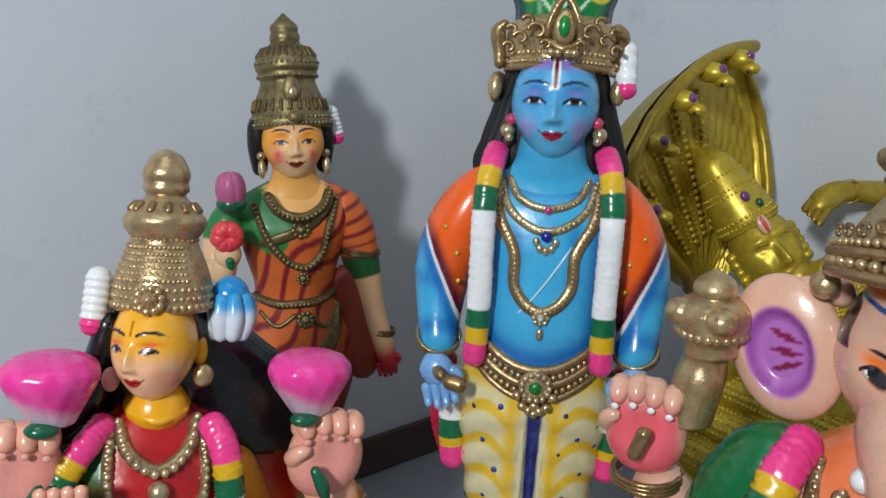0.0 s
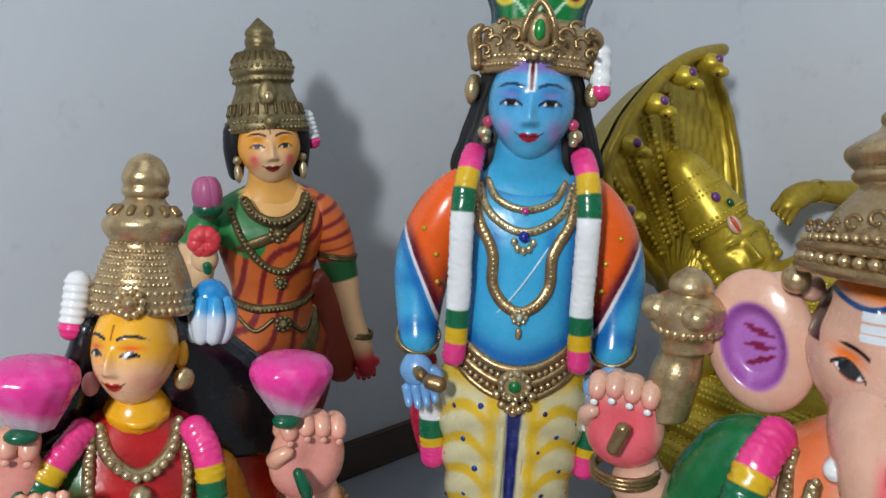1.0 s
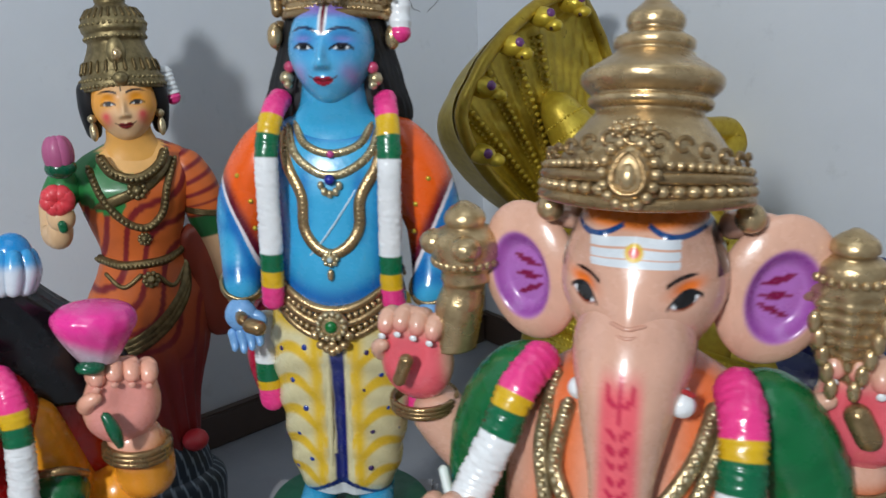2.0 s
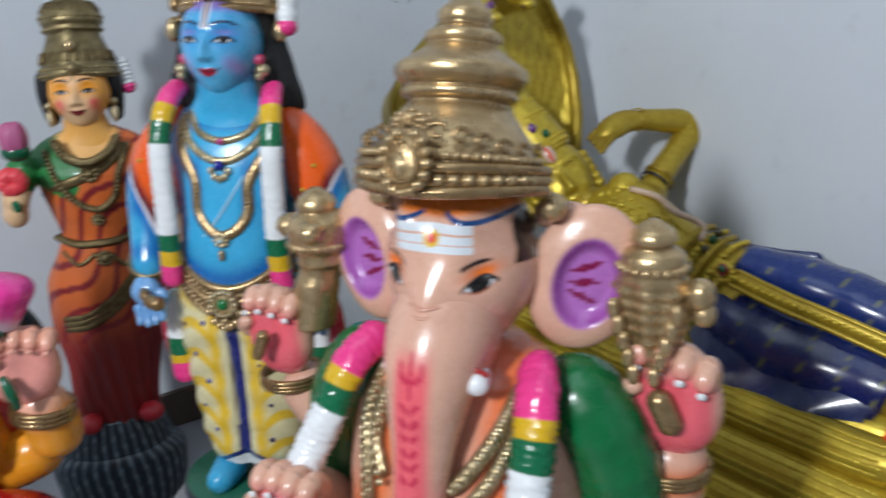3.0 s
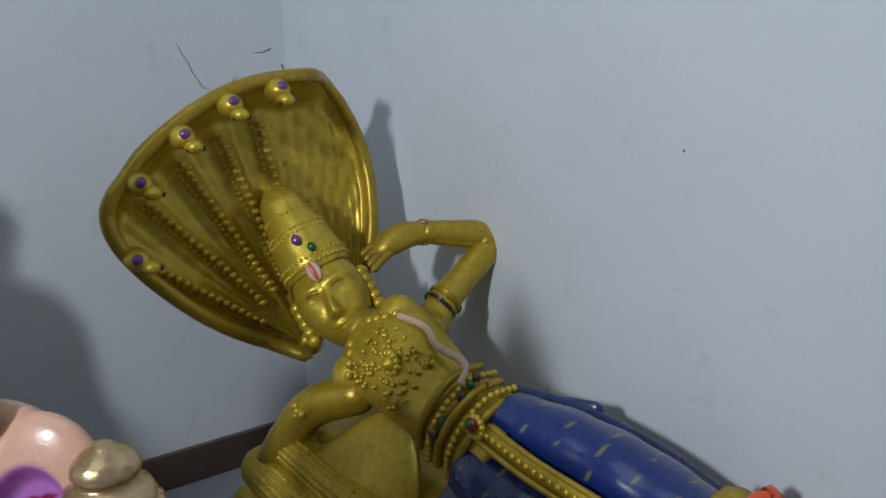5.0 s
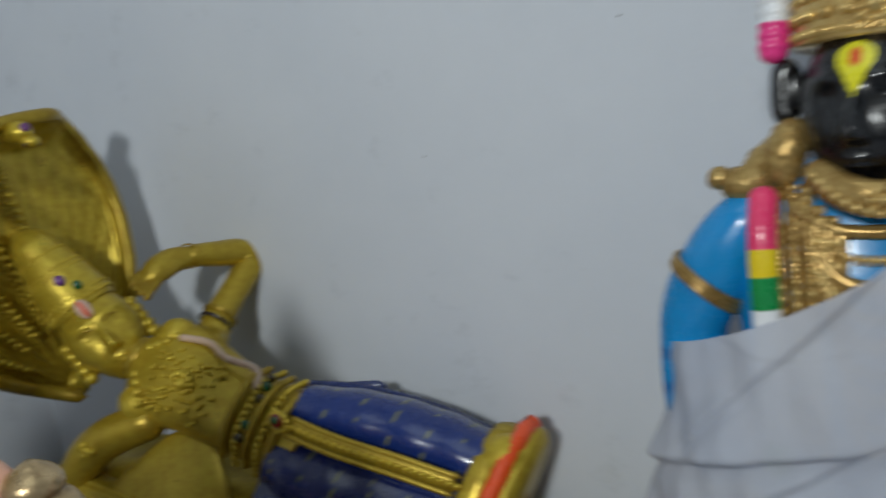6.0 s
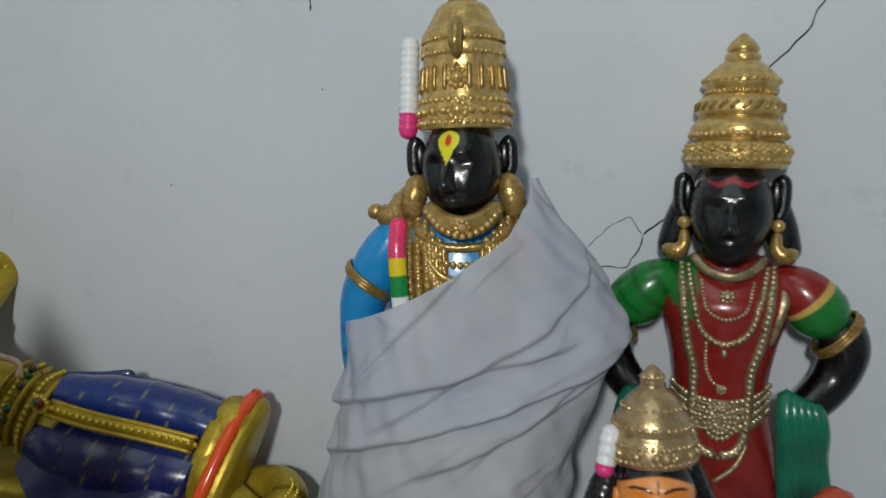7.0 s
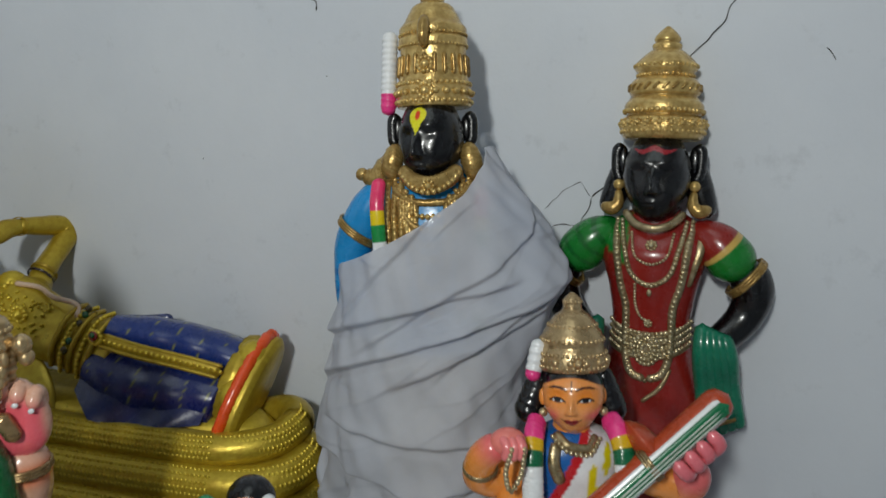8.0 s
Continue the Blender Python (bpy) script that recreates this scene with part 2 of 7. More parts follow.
def face_paint(skin, shade=None, blush=None, lip=(0.3, 0.02, 0.02), brow=BLACK, extra=None, eyes=True, look_x=0.0, lid=None, ez=0.0, esc=1.0):
    def paint(X, Z):
        A = abs(X)
        c = np.empty(X.shape + (3,))
        c[:] = skin
        if shade is not None:
            c = mixc(c, shade, np.clip(1.15 * np.exp(-((A - 0.45) / 0.36) ** 2 - ((Z - ez - 0.12) / 0.26) ** 2), 0, 1))
            c = mixc(c, shade, sm(0.35, 0.7, Z) * 0.8)
        if lid is not None:
            c = mixc(c, lid, np.clip(np.exp(-((A - 0.5) / 0.24) ** 2 - ((Z - ez - 0.13) / 0.07) ** 2), 0, 1))
        if blush is not None:
            c = mixc(c, blush, 0.75 * np.exp(-((A - 0.58) / 0.2) ** 2 - ((Z + 0.42) / 0.16) ** 2))
        bz = ez + 0.25 + 0.09 * (1 - ((A - 0.46) / 0.36) ** 2)
        c = mixc(c, brow, (1 - sm(0.024, 0.040, abs(Z - bz) + 0.03 * sm(0.55, 0.82, A))) * sm(0.12, 0.16, A) * (1 - sm(0.76, 0.84, A)))
        if eyes:
            d = (A - 0.44) / (0.22 * esc)
            top, bot = ez + 0.068 * esc * (1 - d * d) + 0.03 * (A - 0.44), ez - 0.042 * esc * (1 - d * d) + 0.03 * (A - 0.44)
            inside = sm(-0.008, 0.008, top - Z) * sm(-0.008, 0.008, Z - bot) * (abs(d) < 1)
            c = mixc(c, WHITE, inside)
            ix = 0.44 + look_x * np.sign(X)
            ir = 1 - sm(0.09 * esc, 0.105 * esc, np.hypot(A - ix, (Z - ez - 0.02)))
            c = mixc(c, BLACK, ir * inside)
            c = mixc(c, BLACK, (1 - sm(0.020, 0.034, abs(Z - top))) * (abs(d) < 1.18))
            c = mixc(c, BLACK, 0.7 * (1 - sm(0.006, 0.016, abs(Z - bot))) * (abs(d) < 1))
        lz = Z + 0.57 - 0.05 * (A / 0.3) ** 2
        lipm = (1 - sm(0.9, 1.05, (A / 0.24) ** 2 + (np.where(lz > 0, lz / (0.07 - 0.02 * np.exp(-(A / 0.05) ** 2)), lz / 0.085)) ** 2))
        c = mixc(c, lip, lipm)
        c = mixc(c, np.asarray(lip) * 0.25, (1 - sm(0.008, 0.018, abs(lz - 0.02 * (A / 0.3) ** 2))) * (A < 0.32))
        if extra:
            c = extra(c, X, Z, A)
        return c
    return paint


def head(s, c, a, b, h, paint, yaw=0.0, mat=EN, relief=1.0, jaw=0.22, tip=0.0):
    """A moulded head of half-width a, half-depth b and half-height h."""
    n, m = 110, 150
    ph = np.linspace(-np.pi / 2, np.pi / 2, n)
    w = np.linspace(-1, 1, m, endpoint=False)
    th = -np.pi / 2 + np.pi * (0.62 * w + 0.38 * w**3)
    u = np.stack([np.cos(ph)[:, None] * np.cos(th), np.cos(ph)[:, None] * np.sin(th), np.sin(ph)[:, None] + 0 * th], -1)
    X, Y, Z = u[..., 0], u[..., 1], u[..., 2]
    full = np.sign(X) * abs(X) ** 0.90
    taper = 1 - jaw * sm(0.0, 1.0, -Z)
    px, pz = a * full * taper, h * Z
    Xn = px / a
    f = sm(0.0, 0.5, -Y)
    G = lambda x0, z0, sx, sz: np.exp(-((abs(Xn) - x0) / sx) ** 2 - ((Z - z0) / sz) ** 2)
    nose = np.exp(-(Xn / (0.10 + 0.05 * sm(-0.1, -0.4, Z))) ** 2) * sm(0.25, -0.28, Z) * (1 - sm(-0.31, -0.42, Z))
    d = 0.24 * nose + 0.05 * G(0.12, -0.32, 0.07, 0.07) - 0.07 * G(0.4, 0.06, 0.2, 0.13) + 0.035 * G(0.44, 0.02, 0.17, 0.08)
    d = d + 0.05 * G(0.4, 0.3, 0.3, 0.08) + 0.08 * G(0, -0.57, 0.2, 0.09) - 0.05 * G(0, -0.575, 0.22, 0.018) + 0.06 * G(0, -0.88, 0.22, 0.14) + 0.06 * G(0.5, -0.40, 0.26, 0.22)
    py = b * Y - relief * a * d * f
    p = np.stack([px, py, pz], -1)
    col = paint(np.where(Y < 0.15, Xn, 9.0), Z)
    r = np.array(Euler((radians(tip), 0, radians(yaw))).to_matrix())
    s.grid(p @ r.T + np.asarray(c), col, mat)


def crown(s, prof, cx, cy, mat, rings=(), ry=1.0, flutes=0, front_gem=None, n=70):
    """A turned crown from (z, radius) pairs with rings of beads (z, radius, bead, count)."""
    disp = (lambda th, z: 0.02 * np.cos(flutes * th)) if flutes else None
    s.loft([(z, cx, cy, r, r * ry) for z, r in prof], (0.5, 0.4, 0.2), mat, n=n, m=48, disp=disp)
    for z, r, br, k in rings:
        s.ring_beads((cx, cy, z), r, r * ry, br, k, (0.5, 0.4, 0.2), mat)


def garland(s, pts, r, bands, flat=0.75, lump=0.09, up=(0, -1, 0)):
    """A flower garland in coloured bands (end fraction, colour)."""
    def col(p, t):
        c = np.empty(t.shape + (3,))
        lo = 0.0
        for end, k in bands:
            c[(t >= lo - 1e-6) & (t <= end + 1e-6)] = k
            lo = end
        return c
    s.tube(pts, r, col, EN, m=22, n=130, flat=flat, lump=lump * 0.7, up=up)


def side_tassel(s, top, bottom, r, ridges=9, white=WHITE, tip=PINK):
    """The ribbed white flower string with a pink end that hangs beside a crown."""
    top, bottom = np.array(top), np.array(bottom)
    def col(p, t):
        return mixc(np.full(t.shape + (3,), 1.0) * white, tip, 1.0 * (t > 0.74))
    ks = np.linspace(0, 1, ridges * 2 + 1)
    s.tube([top + (bottom - top) * k for k in ks], [r * (1 if i % 2 else 0.9) for i in range(len(ks))], col, EN, m=14, n=70)


def hand(s, c, size, col, down=(0, 0, -1), side=(1, 0, 0), fingers=4, nail=None):
    """A hand: palm with fingers that point along down, spread along side."""
    c, d, e = Vector(c), Vector(down).normalized(), Vector(side).normalized()
    f = d.cross(e)
    s.tube([c - d * size * 0.75, c - d * size * 0.2, c + d * size * 0.3], [size * 0.3, size * 0.5, size * 0.45], col, EN, m=14, n=14, flat=0.6, up=f)
    for k in range(fingers):
        o = (k - (fingers - 1) / 2) * size * 0.26
        a = c + e * o + d * size * 0.15
        s.tube([a, a + d * size * 0.5, a + d * size * (0.85 - 0.1 * abs(k - 1.3)) + f * size * 0.12], [size * 0.15, size * 0.14, size * 0.1], col, EN, m=9, n=12)
        if nail:
            s.ball(a + d * size * (0.78 - 0.1 * abs(k - 1.3)) + f * size * 0.16, size * 0.08, nail, EN, 6, 8)
    a = c + e * size * 0.5 - d * size * 0.2
    s.tube([a - e * size * 0.2, a + e * size * 0.12 + d * size * 0.25, a + d * size * 0.55], [size * 0.17, size * 0.15, size * 0.1], col, EN, m=9, n=12)


def palm(s, c, w, h, skin, inner, nail=WHITE, tilt=0.0, lean=0.0):
    """A raised hand, palm outwards, the short fingers curled over the grip."""
    cx, cy, cz = c
    def col(p, u):
        k = np.empty(p.shape[:2] + (3,))
        k[:] = skin
        return mixc(k, inner, sm(0.0, 0.35, -u[..., 1]) * (1 - sm(0.35, 0.75, u[..., 2])) * (1 - sm(0.7, 1.0, abs(u[..., 0]))))
    def cup(u, p):
        p = p.copy()
        p[..., 0] *= 1 - 0.10 * u[..., 2]
        p[..., 1] += 0.22 * w * np.exp(-(u[..., 0] / 0.4) ** 2 - ((u[..., 2] - 0.15) / 0.45) ** 2) * (u[..., 1] < 0)
        return p
    s.ball(c, (w, w * 0.6, h), col, EN, 30, 36, fn=cup)
    for k in range(4):
        x = cx + (k - 1.5) * w * 0.43 + lean
        zt = cz + h * (0.84 - 0.07 * abs(k - 1.2)) + tilt * (k - 1.5)
        tipc = lambda p, t: mixc(np.full(t.shape + (3,), 1.0) * skin, inner, 0.6 * sm(0.75, 1.0, t))
        s.tube([(x, cy + w * 0.34, zt - h * 0.45), (x, cy + w * 0.12, zt - h * 0.02), (x, cy - w * 0.16, zt + h * 0.03), (x, cy - w * 0.36, zt - h * 0.10), (x - w * 0.02, cy - w * 0.44, zt - h * 0.27)], [w * 0.25, w * 0.26, w * 0.255, w * 0.24, w * 0.17], tipc, EN, m=14, n=26)
        s.ball((x - w * 0.02, cy - w * 0.60, zt - h * 0.25), (w * 0.10, w * 0.045, w * 0.085), nail, EN, 7, 9)
    s.tube([(cx - w * 0.9, cy - w * 0.05, cz - h * 0.1), (cx - w * 0.85, cy - w * 0.42, cz + h * 0.2), (cx - w * 0.55, cy - w * 0.55, cz + h * 0.36)], [w * 0.26, w * 0.22, w * 0.15], skin, EN, m=14, n=18)


def bangle(s, c, r, col=(0.5, 0.4, 0.2), mat=AN, tilt=(0, 0, 0), thick=0.12, ry=1.0):
    e = np.array(Euler([radians(x) for x in tilt]).to_matrix())
    for k in (-1, 0, 1):
        a = np.linspace(0, 2 * np.pi, 29)
        p = np.stack([r * np.cos(a), r * ry * np.sin(a), 0 * a + k * r * thick * 1.3], 1) @ e.T + np.asarray(c)
        s.tube(list(p), r * thick, col, mat, m=7, n=40, up=tuple(e @ np.array([0, 0, 1.0])))


# ---- room ----
CORNER, TURN_ROOM = (0.23, 1.567), -48.4


def box(name, m, size, mat, bev=0.0):
    bm = bmesh.new()
    bmesh.ops.create_cube(bm, size=1.0)
    bmesh.ops.scale(bm, vec=size, verts=bm.verts)
    if bev:
        bmesh.ops.bevel(bm, geom=bm.edges[:], offset=bev, segments=2, affect="EDGES")
    me = bpy.data.meshes.new(name)
    bm.to_mesh(me)
    bm.free()
    me.materials.append(mat)
    ob = new(name, me)
    ob.matrix_world = m
    return ob


# room axes: x runs along the right-hand wall from the corner, -y along the left-hand wall
ROOM = pose(CORNER[0], CORNER[1], 0, 0, 0, TURN_ROOM)
W, H = 3.5, 2.7
for nm, px, py, pz, sx, sy, sz, mat in (
    ("wall_right", W / 2, 0.06, H / 2, W + 0.24, 0.12, H, WALL),
    ("wall_left", -0.06, -W / 2, H / 2, 0.12, W, H, WALL),
    ("wall_back", W / 2, -W - 0.06, H / 2, W + 0.24, 0.12, H, WALL),
    ("wall_far", W + 0.06, -W / 2, H / 2, 0.12, W, H, WALL),
    ("floor", W / 2, -W / 2, -0.05, W + 0.24, W + 0.24, 0.1, FLOOR),
    ("ceiling", W / 2, -W / 2, H + 0.05, W + 0.24, W + 0.24, 0.1, CEIL),
):
    tagged(box(nm, ROOM @ pose(px, py, pz), (sx, sy, sz), mat), kind="structure", category=nm.split("_")[0],
           label={"floor": "plain grey polished floor of the corner", "ceiling": "plain white ceiling above the room"}.get(nm, "off-white painted plaster wall with faint smudges"))
for nm, px, py, sx, sy in (("baseboard_left", 0.009, -W / 2, 0.018, W - 0.04), ("baseboard_right", W / 2, -0.009, W, 0.018)):
    tagged(box(nm, ROOM @ pose(px, py, 0.032), (sx, sy, 0.064), SKIRT, 0.003), kind="structure", category="baseboard", label="dark brown stone baseboard along the wall")


def wall_line(name, pts, r, label, off=0.0005):
    """A thin jagged line on a wall: a flattened dark strip through (x, y, z) places in room axes."""
    s = Sculpt()
    p = []
    rnd = random.Random(len(pts) * 7)
    for a, b in zip(pts[:-1], pts[1:]):
        k = max(2, int((Vector(b) - Vector(a)).length / 0.008))
        for i in range(k):
            q = Vector(a).lerp(Vector(b), i / k)
            j = 0.0018 if i else 0
            p.append(q + Vector((rnd.uniform(-j, j) if abs(q.y) < 0.02 else 0, rnd.uniform(-j, j) if abs(q.y) >= 0.02 else 0, rnd.uniform(-j, j))))
    p.append(Vector(pts[-1]))
    s.tube(p, [r * rnd.uniform(0.5, 1.2) for _ in range(14)], (0.03, 0.03, 0.03), 0, m=6, n=len(p) * 2, flat=1.0, up=(0, 0, 1) if len(p) < 3 else (0.1, 1, 0.1))
    ob = s.done(name, ROOM)
    ob.data.materials.clear()
    ob.data.materials.append(CRACK)
    return tagged(ob, label, "crack", kind="structure")


def Rw(*pts):
    """Places on the right-hand wall from (distance to the corner, height)."""
    return [(d, -0.0004, z) for d, z in pts]


def Lw(*pts):
    return [(0.0004, -d, z) for d, z in pts]


wall_line("wall_crack", Rw((1.69, 0.885), (1.678, 0.851), (1.663, 0.834), (1.649, 0.818), (1.634, 0.803), (1.61, 0.76), (1.575, 0.69), (1.541, 0.633), (1.513, 0.609)), 0.0011, "long jagged crack in the wall plaster")
wall_line("wall_crack", Rw((1.513, 0.609), (1.511, 0.595), (1.497, 0.569), (1.458, 0.564)), 0.0009, "fine branching crack in the wall plaster")
wall_line("wall_crack", Rw((1.445, 0.589), (1.478, 0.621), (1.497, 0.631), (1.513, 0.609)), 0.0005, "hairline crack in the wall plaster")
wall_line("wall_scratch", Rw((1.800, 0.816), (1.813, 0.799)), 0.0007, "small dark scratch on the painted wall")
wall_line("wall_scratch", Rw((1.077, 0.891), (1.086, 0.889), (1.087, 0.874)), 0.0011, "small dark chip in the painted wall")
wall_line("wall_scratch", Rw((0.866, 0.642), (0.8665, 0.6405)), 0.0011, "tiny dark speck on the painted wall")
wall_line("wall_scratch", Rw((1.100, 0.777), (1.1005, 0.7755)), 0.0010, "tiny dark speck on the painted wall")
wall_line("wall_scratch", Lw((0.061, 0.747), (0.041, 0.748), (0.024, 0.755)), 0.0008, "short dark scratch near the room corner")
wall_line("wall_scratch", Lw((0.009, 0.728), (0.003, 0.712)), 0.0009, "short dark scratch in the room corner")
wall_line("wall_scratch", Lw((0.191, 0.765), (0.173, 0.732), (0.154, 0.693), (0.136, 0.686)), 0.0006, "curved dark scratch near the room corner")
wall_line("wall_scratch", Lw((0.122, 0.685), (0.089, 0.709)), 0.0005, "faint dark scratch near the room corner")

# ---- statues ----
G0 = (0.5, 0.4, 0.2)


def tint(c):
    return lambda p, *a: np.broadcast_to(np.asarray(c), p.shape[:2] + (3,)).copy()


def sari_statue():
    s = Sculpt()
    skin, orange, maroon = srgb(238, 196, 150), srgb(214, 106, 46), srgb(132, 30, 36)
    # round base painted with pale stripes
    def stripe(p, th):
        c = np.empty(p.shape[:2] + (3,))
        c[:] = srgb(34, 46, 58)
        return mixc(c, srgb(132, 146, 158), (np.cos(34 * th + 40 * p[..., 2]) > 0.8) * 1.0)
    s.loft([(-0.0415, -0.03, 0, 0.080, 0.056), (0.008, -0.03, 0, 0.094, 0.062), (0.05, -0.03, 0, 0.093, 0.062), (0.062, -0.03, 0, 0.082, 0.056)], stripe, SA, n=20, m=220)
    s.loft([(0.055, -0.03, 0, 0.080, 0.054), (0.07, -0.03, 0, 0.079, 0.053), (0.10, -0.028, 0, 0.068, 0.046), (0.112, -0.028, 0, 0.058, 0.040)], stripe, SA, n=20, m=220)
    # skirt with pleats, darker maroon below
    body = [(0.10, -0.018, 0, 0.052, 0.038), (0.135, -0.018, 0, 0.056, 0.040), (0.20, -0.012, 0, 0.062, 0.042), (0.27, -0.006, 0, 0.078, 0.046), (0.32, -0.002, 0, 0.079, 0.047), (0.37, -0.002, 0, 0.057, 0.042), (0.395, 0.0, 0, 0.051, 0.039), (0.43, 0.0, 0, 0.058, 0.043), (0.475, 0.004, 0, 0.072, 0.045), (0.500, 0.006, 0.003, 0.078, 0.037), (0.520, 0.007, 0.006, 0.062, 0.028), (0.534, 0.008, 0.006, 0.034, 0.022)]
    def sari(p, th):
        x, y, z = p[..., 0], p[..., 1], p[..., 2]
        c = np.empty(x.shape + (3,))
        c[:] = orange
        c = mixc(c, maroon, sm(0.33, 0.22, z) * 0.95)
        c = mixc(c, maroon, sm(0.01, 0.06, x) * sm(0.42, 0.33, z) * 0.6)
        st = np.sin(150 * (z * 0.8 - x * 1.0) + 3 * np.sin(x * 40 + z * 25))
        c = mixc(c, maroon, sm(0.52, 0.8, st) * (z > 0.24) * (y < 0.02))
        gr = (x < -0.012 - (0.53 - z) * 0.45 + 0.03) & (z > 0.465 - 0.5 * (x + 0.06)) & (z > 0.43)
        c[gr] = srgb(40, 128, 62)
        c = mixc(c, srgb(244, 186, 110), 1.0 * (np.hypot((x - 0.006) / 0.040, (z - 0.535) / 0.036) < 1) * (y < 0))
        return c
    pleat = lambda th, z: 0.06 * np.cos(18 * th + 60 * (z - 0.2)) * sm(0.30, 0.2, z) + 0.012 * np.cos(9 * th + 30 * z) * sm(0.2, 0.35, z)
    s.loft(body, sari, SA, n=110, m=150, disp=pleat)
    s.ball((-0.055, -0.042, 0.118), (0.016, 0.02, 0.014), srgb(190, 40, 50), SA)
    s.ball((0.028, -0.042, 0.122), (0.018, 0.02, 0.014), srgb(190, 40, 50), SA)
    # sash across the hips, hem and waist belt
    for dz in (0, 0.008, 0.016):
        s.tube(on(body, [(-0.066, 0.262 + dz), (-0.03, 0.268 + dz), (0.015, 0.296 + dz), (0.045, 0.335 + dz), (0.052, 0.37 + dz)], 0.001), 0.0048, G0, OL, flat=0.5, n=50)
    s.tube(on(body, [(-0.057, 0.392), (-0.02, 0.384), (0.02, 0.384), (0.055, 0.392)], 0.0), 0.006, G0, OL, n=30)
    s.beads(on(body, [(-0.057, 0.392), (-0.02, 0.384), (0.02, 0.384), (0.055, 0.392)], 0.006), 0.0028, 0.0052, G0, OL)
    s.tube(on(body, [(-0.05, 0.375), (-0.03, 0.357), (-0.005, 0.372)], 0.001), 0.003, G0, OL)
    s.tube(on(body, [(0.01, 0.37), (0.03, 0.35), (0.05, 0.372)], 0.001), 0.003, G0, OL)
    s.rosette(front(body, 0.004, 0.364, 0.004), 0.012, G0, OL)
    # sari border and necklaces
    s.tube(on(body, [(-0.062, 0.448), (-0.03, 0.468), (0.01, 0.482), (0.04, 0.502), (0.052, 0.515)], 0.001), 0.007, G0, OL, flat=0.4, n=40)
    s.tube([(-0.034, -0.028, 0.527), (-0.02, -0.046, 0.505), (0.005, -0.052, 0.497), (0.032, -0.046, 0.508), (0.046, -0.028, 0.527)], 0.0065, G0, OL, flat=0.6, n=40)
    s.beads([(-0.034, -0.034, 0.527), (-0.02, -0.052, 0.505), (0.005, -0.058, 0.497), (0.032, -0.052, 0.508), (0.046, -0.034, 0.527)], 0.003, 0.0058, G0, OL)
    s.rosette(front(body, 0.004, 0.482, 0.004), 0.013, G0, OL)
    nk = [(-0.048, 0.512), (-0.036, 0.472), (-0.012, 0.44), (0.008, 0.432), (0.028, 0.445), (0.04, 0.48), (0.055, 0.513)]
    s.tube(on(body, nk, 0.001), 0.005, G0, OL, n=50)
    s.beads(on(body, nk, 0.006), 0.0032, 0.006, G0, OL)
    s.rosette(front(body, 0.004, 0.418, 0.003), 0.009, G0, OL)
    # raised arm with rose and bud
    s.tube([(-0.066, 0.0, 0.505), (-0.092, -0.005, 0.465), (-0.098, -0.02, 0.435), (-0.092, -0.045, 0.435), (-0.086, -0.055, 0.46)], [0.024, 0.022, 0.017, 0.015, 0.014], lambda p, t: mixc(np.empty(t.shape + (3,)) * 0 + skin, srgb(40, 128, 62), 1.0 * (t < 0.35)), SA, n=50, m=18)
    s.ball((-0.085, -0.058, 0.462), (0.016, 0.015, 0.018), skin, SA)
    for k in range(9):
        a = k * 2.4
        s.ball((-0.085 + 0.009 * math.cos(a), -0.066, 0.485 + 0.011 * math.sin(a) * 0.8), (0.011, 0.011, 0.011), srgb(236, 70, 80), SA, 8, 10)
    s.tube([(-0.085, -0.072, 0.462), (-0.083, -0.072, 0.446)], 0.005, GREEN, EN)
    s.ball((-0.076, -0.05, 0.52), (0.018, 0.016, 0.013), srgb(10, 90, 60), EN)
    for k in range(7):
        a = k * 0.9
        s.ball((-0.076 + 0.007 * math.cos(a), -0.05 + 0.007 * math.sin(a), 0.537), (0.011, 0.011, 0.021), srgb(188, 96, 140), SA, 10, 10)
    # lowered arm with draped sleeve
    def arm(p, t):
        c = np.empty(t.shape + (3,))
        c[:] = skin
        c = mixc(c, srgb(150, 70, 30), 0.25 * (t > 0.4))
        c[t < 0.34] = orange
        c = mixc(c, maroon, (np.sin(t * 95) > 0.55) * (t < 0.34) * 1.0)
        c = mixc(c, srgb(24, 92, 44), (abs(t - 0.40) < 0.055) * 1.0)
        return mixc(c, srgb(196, 40, 56), sm(0.8, 0.9, t))
    s.tube([(0.058, 0.0, 0.518), (0.080, 0.0, 0.465), (0.090, -0.004, 0.41), (0.100, -0.014, 0.35), (0.113, -0.018, 0.305), (0.120, -0.018, 0.262)], [0.020, 0.027, 0.024, 0.018, 0.015, 0.012], arm, SA, n=90, m=20)
    hand(s, (0.116, -0.018, 0.285), 0.028, srgb(200, 50, 60), (0.05, 0, -1))
    bangle(s, (0.111, -0.016, 0.326), 0.0165, mat=OL, tilt=(0, 10, 0))
    bangle(s, (0.086, -0.002, 0.437), 0.0265, mat=OL, tilt=(0, 10, 0), thick=0.07)
    s.tube([(0.06, -0.006, 0.42), (0.074, -0.008, 0.36), (0.080, -0.008, 0.30), (0.090, -0.008, 0.255)], [0.02, 0.028, 0.03, 0.016], srgb(150, 58, 36), SA, flat=0.6, n=30, m=20)
    # neck, head, hair, crown
    s.loft([(0.508, 0.007, 0.004, 0.054, 0.030), (0.523, 0.007, 0.004, 0.042, 0.028), (0.536, 0.007, 0.002, 0.031, 0.026), (0.55, 0.006, -0.001, 0.027, 0.025), (0.568, 0.006, -0.003, 0.026, 0.025)], srgb(242, 178, 90), SA, n=30, m=50)
